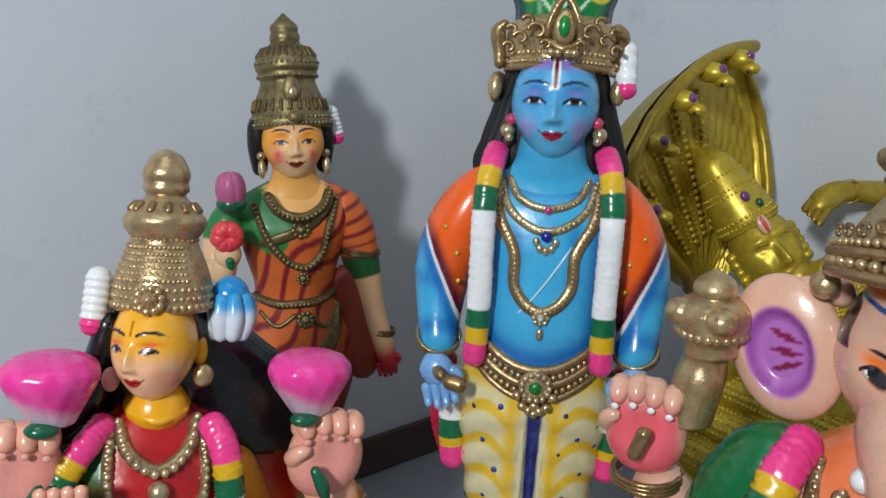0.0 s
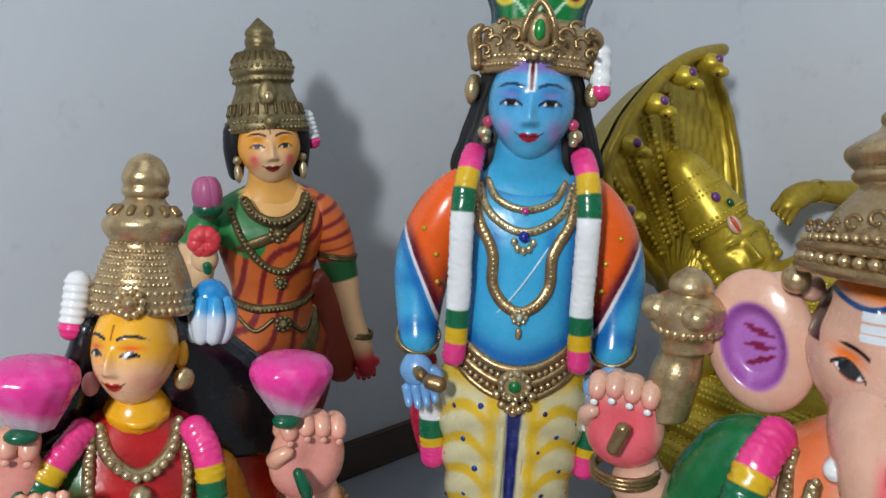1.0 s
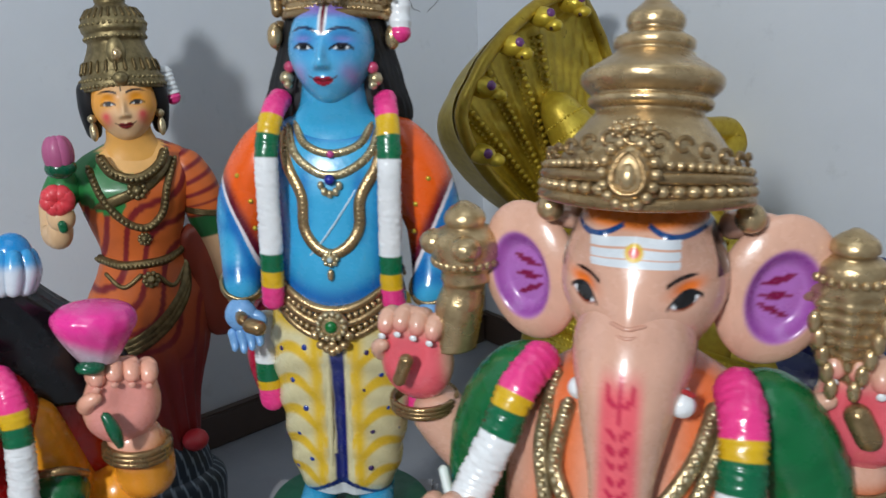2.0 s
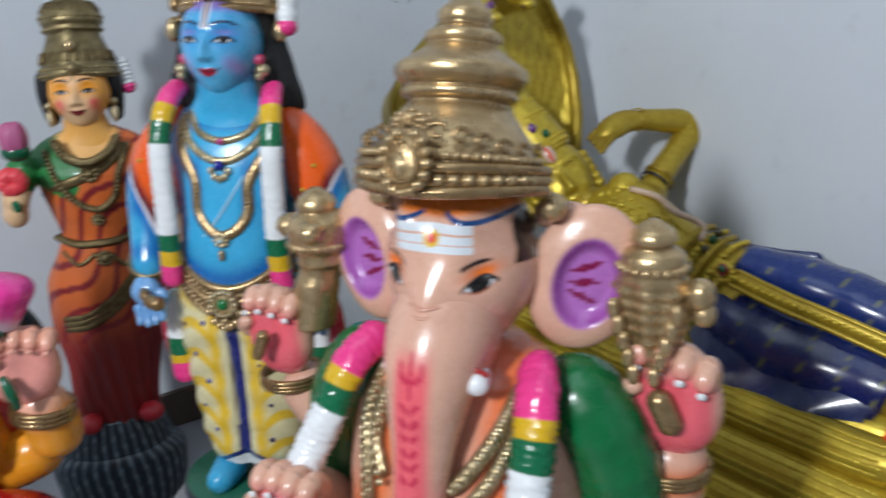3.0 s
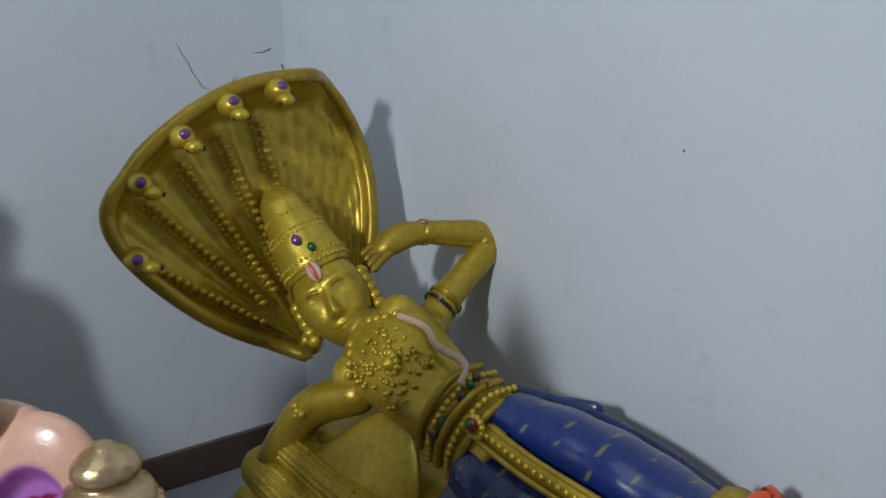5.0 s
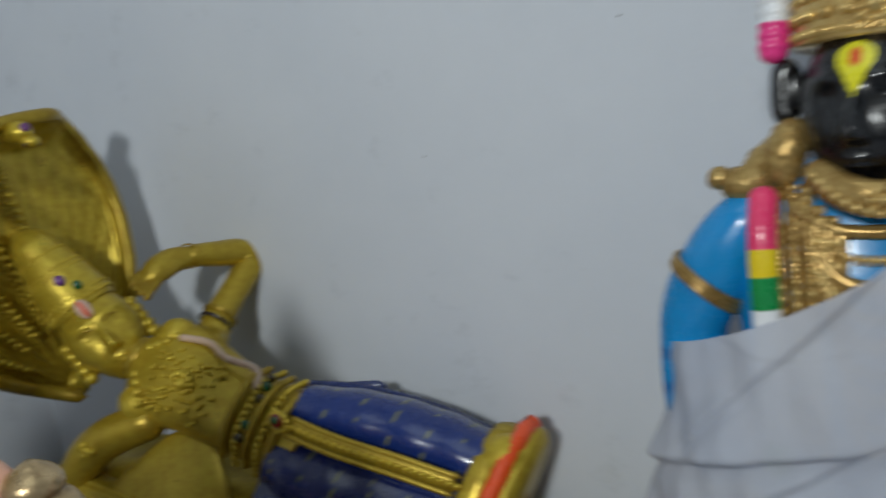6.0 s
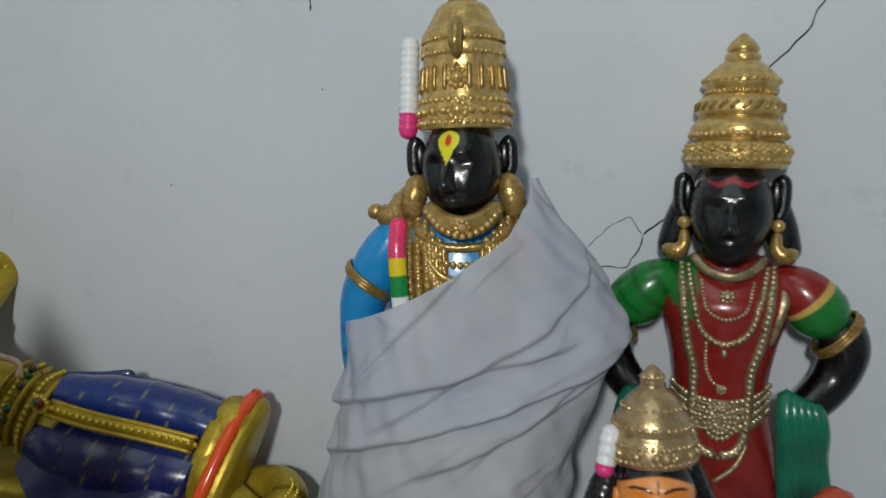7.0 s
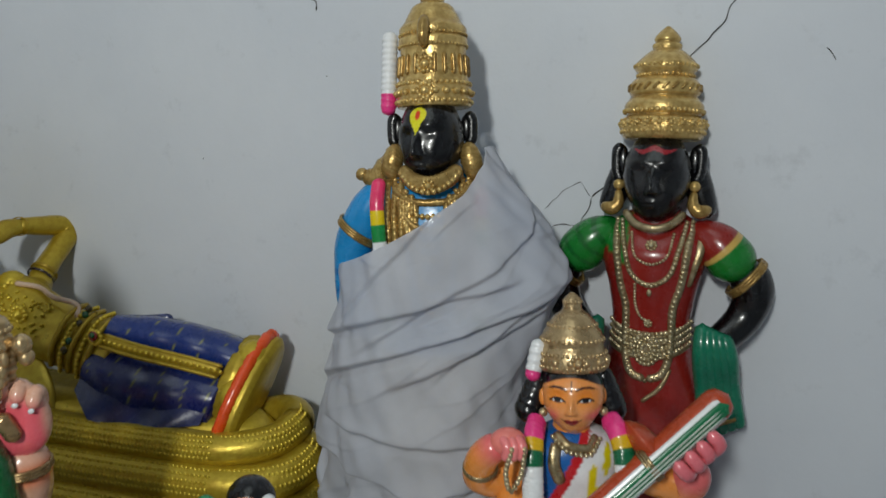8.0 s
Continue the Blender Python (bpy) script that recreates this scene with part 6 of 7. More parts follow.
def draped_statue():
    s = Sculpt()
    blue = srgb(20, 140, 206)
    body = [(0.03, 0, 0, 0.075, 0.06), (0.10, 0, 0, 0.08, 0.065), (0.25, 0, 0, 0.085, 0.065), (0.38, 0, 0, 0.078, 0.06), (0.46, 0, 0, 0.072, 0.052), (0.53, 0, 0, 0.082, 0.05), (0.575, 0, 0.003, 0.072, 0.038), (0.598, 0, 0.005, 0.05, 0.03), (0.612, 0, 0.005, 0.032, 0.026)]
    def cloth(p, th):
        c = np.empty(p.shape[:2] + (3,))
        c[:] = blue
        c[p[..., 2] < 0.40] = srgb(214, 176, 60)
        return c
    s.loft(body, cloth, EN, n=60, m=70)
    s.loft([(-0.02, 0, 0, 0.10, 0.085), (0.03, 0, 0, 0.10, 0.085), (0.036, 0, 0, 0.09, 0.075)], srgb(90, 60, 40), SA, n=10, m=40)
    for sx in (-1, 1):
        s.tube([(sx * 0.062, 0.0, 0.588), (sx * 0.090, 0.0, 0.55), (sx * 0.112, 0.006, 0.505), (sx * 0.110, -0.008, 0.46), (sx * 0.082, -0.05, 0.425)] if sx < 0 else
               [(0.060, 0.0, 0.585), (0.090, 0.0, 0.555), (0.124, 0.008, 0.505), (0.122, -0.008, 0.480), (0.07, -0.03, 0.45)], [0.018, 0.025, 0.024, 0.022, 0.02],
               lambda p, t: mixc(np.full(t.shape + (3,), 1.0) * blue, srgb(10, 90, 160), 0.6 * (np.sin(t * 60) > 0.8) * (t > 0.5)), EN, m=22, n=60)
        if sx < 0:
            bangle(s, (-0.101, 0.0, 0.534), 0.0265, mat=LE, tilt=(0, sx * -32, 0), thick=0.08)
        # stacked garland lines beside the breastplate
        d = 0.008 if sx > 0 else 0.0
        garland(s, [(sx * 0.064, -0.03 + d, 0.600 - 2 * d), (sx * 0.066 - d / 2, -0.046 + d, 0.57), (sx * 0.064, -0.052 + d / 2, 0.53), (sx * 0.06, -0.054, 0.48), (sx * 0.058, -0.054, 0.43)], 0.009, [(0.24, srgb(236, 60, 110)), (0.32, srgb(236, 206, 30)), (0.42, srgb(20, 140, 70)), (0.84, WHITE), (1, srgb(20, 140, 70))], lump=0.02)
    # gilt breastplate of many chains
    for k in range(9):
        w, z0, dz = 0.050 - k * 0.0038, 0.598 - k * 0.003, 0.028 + k * 0.0145 * 0.8
        pts = [(-w, z0), (-w * 0.86, z0 - dz * 0.62), (-w * 0.4, z0 - dz * 0.95), (0, z0 - dz), (w * 0.4, z0 - dz * 0.95), (w * 0.86, z0 - dz * 0.62), (w, z0)]
        if k % 2:
            s.beads(on(body, pts, 0.004), 0.0036, 0.0066, G0, LE)
        else:
            s.tube(on(body, pts, 0.002), 0.0044, G0, LE, n=60, lump=0.1)
    for sx in (-1, 1):
        for dx in (0.0, 0.009, 0.018):
            pts = [(sx * (0.056 - dx), 0.600), (sx * (0.055 - dx), 0.55), (sx * (0.052 - dx), 0.50), (sx * (0.048 - dx), 0.45)]
            s.tube(on(body, pts, 0.002), 0.0046, G0, LE, n=40, lump=0.1)
            s.beads(on(body, pts, 0.006), 0.0028, 0.0062, G0, LE)
    s.tube([(-0.038, -0.026, 0.612), (-0.02, -0.045, 0.598), (0, -0.052, 0.593), (0.02, -0.045, 0.598), (0.038, -0.026, 0.612)], [0.009, 0.011, 0.012, 0.011, 0.009], G0, LE, flat=0.6)
    s.beads([(-0.036, -0.036, 0.606), (-0.02, -0.054, 0.592), (0, -0.061, 0.586), (0.02, -0.054, 0.592), (0.036, -0.036, 0.606)], 0.0035, 0.007, G0, LE)
    s.rosette((0, -0.060, 0.594), 0.009, G0, LE, 8)
    for q in range(len(s.v)):
        z = s.v[q][..., 2]
        s.v[q] = s.v[q] + np.stack([0 * z, 0 * z, 0.025 * sm(0.44, 0.58, z)], -1)
    # neck, head, ears, fish-shaped earrings
    s.tube([(0, 0, 0.605), (0, -0.004, 0.65)], [0.034, 0.031], srgb(9, 9, 11), EN)
    def marks(c, X, Z):
        d = np.where(Z > 0.48, np.hypot(X / 0.28, (Z - 0.48) / 0.18), abs(X) / (0.28 * np.clip((Z - 0.08) / 0.40, 0.001, 1)))
        c = mixc(c, srgb(228, 220, 36), 1.0 * (d < 1) * (Z > 0.08))
        d = np.hypot(X, (Z - 0.50) * 0.8)
        return mixc(c, srgb(226, 60, 30), 1 - sm(0.07, 0.09, d))
    mark = len(s.v)
    dark_head(s, (0, -0.012, 0.666), 0.0405, 0.042, 0.059, marks, -20)
    for sx in (-1, 1):
        s.tube([(sx * 0.042, 0.0, 0.70), (sx * 0.050, 0.0, 0.693), (sx * 0.050, 0.0, 0.67), (sx * 0.044, 0.0, 0.66)], 0.0075, srgb(9, 9, 11), EN, m=14)
        s.ball((sx * 0.044, 0.0, 0.682), (0.008, 0.006, 0.018), srgb(9, 9, 11), EN)
        s.tube([(sx * 0.044, -0.008, 0.664), (sx * 0.05, -0.012, 0.64), (sx * 0.055, -0.008, 0.617)], [0.009, 0.014, 0.011], G0, LE, m=14, lump=0.06)
        if sx > 0:
            continue
        s.tube([(sx * 0.05, -0.004, 0.655), (sx * 0.056, -0.002, 0.636), (sx * 0.074, 0.0, 0.622), (sx * 0.092, 0.0, 0.622)], [0.010, 0.017, 0.014, 0.010], G0, LE, m=16, n=30, lump=0.06)
        s.tube([(sx * 0.088, 0.0, 0.619), (sx * 0.095, 0.0, 0.634)], [0.010, 0.008], G0, LE, m=14)
    # tall cylinder crown with dome
    crown(s, [(0.708, 0.046), (0.712, 0.0475), (0.722, 0.0465), (0.73, 0.047), (0.738, 0.045), (0.76, 0.0425), (0.78, 0.0415), (0.784, 0.0435), (0.792, 0.0435), (0.795, 0.041), (0.799, 0.0425), (0.806, 0.042), (0.812, 0.037), (0.825, 0.030), (0.836, 0.021), (0.838, 0.0155), (0.846, 0.0155), (0.848, 0.012), (0.858, 0.013), (0.866, 0.004)], 0.003, 0.0, LE,
          [(0.714, 0.0485, 0.0034, 42), (0.736, 0.047, 0.0034, 40), (0.783, 0.0435, 0.0022, 50), (0.797, 0.043, 0.0018, 50)], n=110)
    for k in range(22):
        a = radians(k * 360 / 22)
        s.tube([(0.003 + 0.0445 * math.cos(a), 0.0445 * math.sin(a), 0.745), (0.003 + 0.0425 * math.cos(a), 0.0425 * math.sin(a), 0.772)], 0.0028, G0, LE, m=7, n=12)
        s.ball((0.003 + 0.0475 * math.cos(a), 0.0475 * math.sin(a), 0.725), (0.005, 0.005, 0.004), G0, LE, 6, 8)
    s.rosette((-0.003, -0.048, 0.725), 0.012, G0, LE, 10)
    s.rosette((-0.003, -0.044, 0.757), 0.012, G0, LE, 10)
    s.tube([(-0.003, -0.046, 0.776), (-0.004, -0.052, 0.79), (-0.003, -0.047, 0.806), (-0.002, -0.036, 0.816)], [0.004, 0.007, 0.007, 0.003], G0, LE)
    side_tassel(s, (-0.052, 0.004, 0.806), (-0.056, 0.0, 0.700), 0.0105, 14)
    s.turn(mark, (0, 0.0, 0.625), -9)
    return s.done("draped_dark_statue", placed(1.0088, 0.4539, 0.0173, -1.7, -35.1, 1.0235))


def drape():
    """White cotton sheet wound round the dark statue from its far shoulder to the floor."""
    n, m = 300, 220
    u = np.linspace(-1.0, 1.0, m)
    v = np.linspace(0, 1, n)
    U, V = np.meshgrid(u, v)
    ang = np.radians(-90 + U * 150)
    cx, sy = np.cos(ang), np.sin(ang)
    # upper edge climbs from the near elbow to the far shoulder, then falls behind
    top = spl([-1, -0.62, -0.3, 0.0, 0.22, 0.42, 0.6, 1], [0.49, 0.506, 0.532, 0.578, 0.620, 0.656, 0.658, 0.60], u)[None]
    Z = top * (1 - V) + 0.012 * V
    rx = np.interp(Z, [0.0, 0.25, 0.42, 0.50, 0.58, 0.66], [0.175, 0.155, 0.135, 0.128, 0.105, 0.062])
    right = np.interp(Z, [0.0, 0.25, 0.36, 0.43, 0.49, 0.56, 0.62, 0.67], [0.135, 0.104, 0.116, 0.142, 0.172, 0.142, 0.098, 0.068])
    rx = np.where(cx > 0, rx + (right - rx) * sm(0.0, 0.5, cx), rx)
    ry = np.interp(Z, [0.0, 0.25, 0.42, 0.50, 0.58, 0.66], [0.125, 0.105, 0.09, 0.078, 0.066, 0.05])
    # diagonal folds, sharper across the belly, long pleats near the floor
    w = Z - 0.10 * cx - 0.06 * U
    soft = np.sin(w * 62 + 1.6 * np.sin(U * 3.1) + 0.7)
    crease = np.zeros_like(Z)
    for z0, sl, u0, u1, d in ((0.455, 0.10, -0.62, 0.25, 0.010), (0.405, 0.12, -0.62, 0.5, 0.013), (0.43, 0.22, -0.3, 0.55, 0.007), (0.36, 0.16, -0.15, 0.6, 0.008), (0.30, -0.02, -0.5, 0.3, 0.009), (0.515, 0.33, -0.4, 0.4, 0.006), (0.33, 0.25, 0.0, 0.6, 0.006)):
        zl = z0 + sl * (U + 0.2)
        band = sm(u0 - 0.08, u0 + 0.1, U) * (1 - sm(u1 - 0.1, u1 + 0.08, U))
        dd = (Z - zl)
        crease += d * band * (np.exp(-np.clip(dd, 0, 1) / 0.03) * sm(-0.006, 0.003, dd) - 0.45 * np.exp(-((dd + 0.007) / 0.007) ** 2))
    pleat = 0.012 * np.sin(U * 34 + 2 * np.sin(Z * 14)) * sm(0.30, 0.10, Z) + 0.006 * np.sin(U * 61 + Z * 20) * sm(0.24, 0.05, Z)
    rnd = np.random.RandomState(5)
    fine = sum(a * np.sin(U * f1 + Z * f2 + p) for a, f1, f2, p in ((0.0016, 19, 70, 0.3), (0.0012, 33, -48, 1.9), (0.0008, 57, 95, 4.0)))
    for j in range(30):
        u0, z0, sl, ln, d, wd = rnd.uniform(-0.7, 0.65), rnd.uniform(0.05, 0.60), rnd.uniform(-0.1, 0.5), rnd.uniform(0.10, 0.34), rnd.uniform(0.0010, 0.0026), rnd.uniform(0.006, 0.016)
        dd = Z - z0 - sl * (U - u0) * 0.5 - 0.010 * np.sin(U * 9 + j)
        fine = fine + d * np.exp(-((U - u0) / ln) ** 2) * (np.exp(-np.clip(dd, 0, 1) / wd) * sm(-0.004, 0.002, dd))
    hem = 0.275 + 0.035 * U - 0.05 * np.exp(-((U - 0.05) / 0.4) ** 2)
    fine = fine - 0.014 * sm(0.004, -0.004, Z - hem - 0.004 * np.sin(U * 23))
    k = 0.8 * crease + 0.0018 * soft * sm(0.62, 0.5, Z) + pleat + fine
    X = (rx + k) * cx
    Y = (ry + k) * sy
    # the near edge hangs away from the body as a loose fall
    loose = sm(-0.42, -0.66, U) * sm(0.46, 0.20, Z)
    X = X - 0.034 * loose
    Y = Y + 0.012 * loose * np.sin(Z * 30 + U * 20)
    P = np.stack([X, Y, Z], -1)
    s = Sculpt()
    s.grid(P, (0.8, 0.8, 0.82), 0, wrap=False)
    ob = s.done("cotton_drape", placed(1.0088, 0.4539, 0.0173, -1.7, -35.1, 1.0235))
    ob.data.materials.clear()
    ob.data.materials.append(CLOTH)
    md = ob.modifiers.new("thickness", "SOLIDIFY")
    md.thickness, md.offset = 0.0012, 0
    return ob


def red_statue():
    s = Sculpt()
    red, green, teal = srgb(140, 34, 28), srgb(20, 120, 44), srgb(16, 116, 88)
    body = [(0.035, 0, 0, 0.07, 0.055), (0.12, 0, 0, 0.075, 0.058), (0.26, 0, 0, 0.076, 0.058), (0.34, 0, 0, 0.066, 0.054), (0.385, 0, 0, 0.056, 0.048), (0.42, 0, 0, 0.050, 0.043), (0.47, 0, 0, 0.056, 0.045), (0.52, 0, 0, 0.067, 0.047), (0.545, 0, 0.004, 0.062, 0.036), (0.560, 0, 0.006, 0.048, 0.028), (0.572, 0, 0.006, 0.03, 0.024)]
    def dress(p, th):
        x, z = p[..., 0], p[..., 2]
        c = np.empty(x.shape + (3,))
        c[:] = red
        c[(x < -0.03) & (z > 0.52 + (x + 0.05) * -0.6)] = green
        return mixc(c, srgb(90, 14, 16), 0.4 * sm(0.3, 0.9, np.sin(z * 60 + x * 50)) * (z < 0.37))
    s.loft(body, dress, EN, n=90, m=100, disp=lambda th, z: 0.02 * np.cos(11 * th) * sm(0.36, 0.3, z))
    s.loft([(-0.02, 0, 0, 0.09, 0.075), (0.035, 0, 0, 0.09, 0.075), (0.042, 0, 0, 0.08, 0.066)], srgb(70, 50, 40), SA, n=10, m=40)
    # sleeves and arms set on the hips
    for sx in (-1, 1):
        s.tube([(sx * 0.045, 0.0, 0.556), (sx * 0.078, 0.0, 0.532), (sx * 0.098, 0.002, 0.510), (sx * 0.114, 0.004, 0.490)], [0.010, 0.026, 0.031, 0.029], lambda p, t: mixc(np.full(t.shape + (3,), 1.0) * green, srgb(10, 84, 30), 0.7 * (np.sin(t * 34 + p[..., 1] * 90) > 0.5)) if sx < 0 else np.where((t < 0.46)[..., None], np.asarray(red), np.where((t < 0.54)[..., None], np.asarray(srgb(206, 170, 90)), np.asarray(green))), EN, m=22, n=60)
        s.tube([(sx * 0.108, 0.004, 0.508), (sx * 0.124, 0.008, 0.472), (sx * 0.116, 0.004, 0.44), (sx * 0.085, -0.018, 0.408), (sx * 0.064, -0.03, 0.394)], [0.026, 0.026, 0.023, 0.020, 0.018], srgb(9, 9, 11), EN, m=20, n=50)
        bangle(s, (sx * 0.115, 0.004, 0.489), 0.0295, mat=LE, tilt=(0, sx * -48, 0), thick=0.09)
        # teal scarf over the forearm
        for k in range(5):
            x = sx * (0.066 + 0.006 * k)
            s.tube([(x, -0.030, 0.436 - 0.003 * k), (x + sx * 0.002 * k, -0.044 + 0.002 * k, 0.405), (x + sx * (0.004 + 0.003 * k), -0.03 + 0.004 * k, 0.35), (x + sx * (0.012 + 0.004 * k), -0.024 + 0.004 * k, 0.272 + 0.004 * k)], [0.010, 0.011, 0.010, 0.010], teal, EN, m=12, n=30)
        s.tube([(sx * 0.075, -0.036, 0.296), (sx * 0.114, -0.018, 0.306)], 0.003, srgb(140, 100, 40), LE)
    # diagonal border, sash, long chains
    s.tube(on(body, [(0.062, 0.556), (0.058, 0.53), (0.052, 0.505), (0.046, 0.48)], 0.001), [0.006, 0.0065, 0.005, 0.003], G0, SI, flat=0.5, n=30)
    def chain(pts, r, b, off=0.0):
        s.tube(on(body, pts, off), r, G0, SI, n=60, flat=0.7)
        s.beads(on(body, pts, off + r * 0.6), b, b * 1.95, G0, SI)
    for sx in (-1, 1):
        chain([(sx * 0.047, 0.560), (sx * 0.042, 0.52), (sx * 0.036, 0.48), (sx * 0.029, 0.455), (sx * 0.028, 0.42), (sx * 0.026, 0.385), (sx * 0.018, 0.366), (0, 0.360)], 0.0056, 0.0034)
    chain([(-0.040, 0.560), (-0.032, 0.525), (-0.022, 0.496), (0, 0.484), (0.022, 0.496), (0.032, 0.525), (0.040, 0.560)], 0.0036, 0.003)
    s.beads(on(body, [(-0.026, 0.548), (-0.018, 0.52), (0, 0.512), (0.018, 0.52), (0.026, 0.548)], 0.002), 0.0022, 0.0042, G0, SI)
    s.beads(on(body, [(-0.018, 0.484), (-0.016, 0.455), (-0.008, 0.44), (0, 0.437)], 0.002), 0.0022, 0.0042, G0, SI)
    s.rosette(front(body, 0, 0.535, 0.003), 0.008, G0, SI, 8)
    s.ball(front(body, 0, 0.475, 0.003), (0.003, 0.003, 0.005), G0, SI)
    s.rosette(front(body, 0, 0.434, 0.003), 0.006, G0, SI, 7)
    s.tube([(-0.038, -0.02, 0.575), (-0.02, -0.036, 0.560), (0, -0.042, 0.556), (0.02, -0.036, 0.560), (0.038, -0.02, 0.575)], 0.0052, G0, SI, flat=0.6)
    for z in (0.425, 0.416, 0.407, 0.398):
        s.beads(on(body, [(-0.05, z), (-0.03, z - 0.004), (0, z - 0.006), (0.03, z - 0.003), (0.051, z + 0.004)], 0.0015), 0.0034, 0.0056, G0, SI, (1.1, 0.8, 1.0))
        s.tube(on(body, [(-0.05, z - 0.004), (-0.03, z - 0.008), (0, z - 0.010), (0.03, z - 0.007), (0.051, z)], 0.001), 0.0026, G0, SI, n=40)
    c = np.array(front(body, 0, 0.402, 0.005))
    s.ball(c, (0.017, 0.006, 0.022), G0, SI, 16, 20)
    for r in (0.35, 0.65, 0.95):
        for t in np.linspace(0, 2 * np.pi, int(6 + 14 * r), endpoint=False):
            s.ball(c + np.array((0.016 * r * math.cos(t), -0.005, 0.021 * r * math.sin(t))), 0.003, G0, SI, 6, 7)
    s.tube(on(body, [(0.03, 0.375), (0.018, 0.35), (-0.004, 0.33)], 0.0), 0.003, G0, SI)
    # neck, head, ears, earrings
    s.tube([(0, 0, 0.555), (0, -0.004, 0.60)], [0.034, 0.031], srgb(9, 9, 11), EN)
    def marks(c, X, Z):
        A = abs(X)
        b = 0.56 + 0.04 * np.cos(A * 9)
        return mixc(c, srgb(150, 34, 44), 1.0 * (abs(Z - b) < 0.045 * (1 - (A / 0.62) ** 2) + 0.012) * (A < 0.62))
    mark = len(s.v)
    dark_head(s, (0, -0.012, 0.614), 0.042, 0.042, 0.059, marks, -3)
    for sx in (-1, 1):
        s.tube([(sx * 0.044, 0.0, 0.655), (sx * 0.052, 0.0, 0.648), (sx * 0.052, 0.0, 0.625), (sx * 0.045, 0.0, 0.605)], 0.0075, srgb(9, 9, 11), EN, m=14)
        s.ball((sx * 0.045, 0.0, 0.635), (0.008, 0.006, 0.02), srgb(9, 9, 11), EN)
        s.ball((sx * 0.047, -0.012, 0.604), 0.007, G0, LE)
        s.tube([(sx * 0.047, -0.012, 0.598), (sx * 0.046, -0.016, 0.582), (sx * 0.054, -0.016, 0.573), (sx * 0.068, -0.008, 0.577)], [0.004, 0.007, 0.009, 0.005], G0, LE, m=12)
        s.tube([(sx * 0.04, 0.012, 0.64), (sx * 0.052, 0.014, 0.60), (sx * 0.066, 0.012, 0.565)], [0.014, 0.018, 0.012], srgb(14, 14, 16), EN)
    # five-tier crown
    crown(s, [(0.662, 0.046), (0.666, 0.050), (0.680, 0.053), (0.688, 0.050), (0.692, 0.0455), (0.697, 0.049), (0.706, 0.0485), (0.712, 0.044), (0.716, 0.0405), (0.720, 0.044), (0.731, 0.0435), (0.737, 0.039), (0.741, 0.0345), (0.746, 0.0355), (0.751, 0.039), (0.756, 0.0385), (0.764, 0.032), (0.773, 0.0215), (0.775, 0.0185), (0.782, 0.018), (0.784, 0.015), (0.788, 0.0165), (0.797, 0.011), (0.805, 0.002)], 0.003, 0.0, LE,
          [(0.697, 0.050, 0.0034, 46), (0.742, 0.036, 0.0022, 36), (0.754, 0.0395, 0.003, 34), (0.671, 0.0525, 0.003, 44)], n=120)
    for k in range(24):
        a = radians(k * 15)
        s.rosette((0.003 + 0.0525 * math.cos(a), 0.0525 * math.sin(a), 0.681), 0.007, G0, LE, 6, nrm=(math.cos(a), math.sin(a), 0))
        s.tube([(0.003 + 0.0445 * math.cos(a), 0.0445 * math.sin(a), 0.722), (0.003 + 0.0445 * math.cos(a + 0.2), 0.0445 * math.sin(a + 0.2), 0.731)], 0.0022, G0, LE, m=6, n=8)
    s.turn(mark, (0, 0.0, 0.575), -9)
    return s.done("red_dress_dark_statue", placed(1.2579, 0.3188, 0.0184, -0.8, -49.2, 1.028))


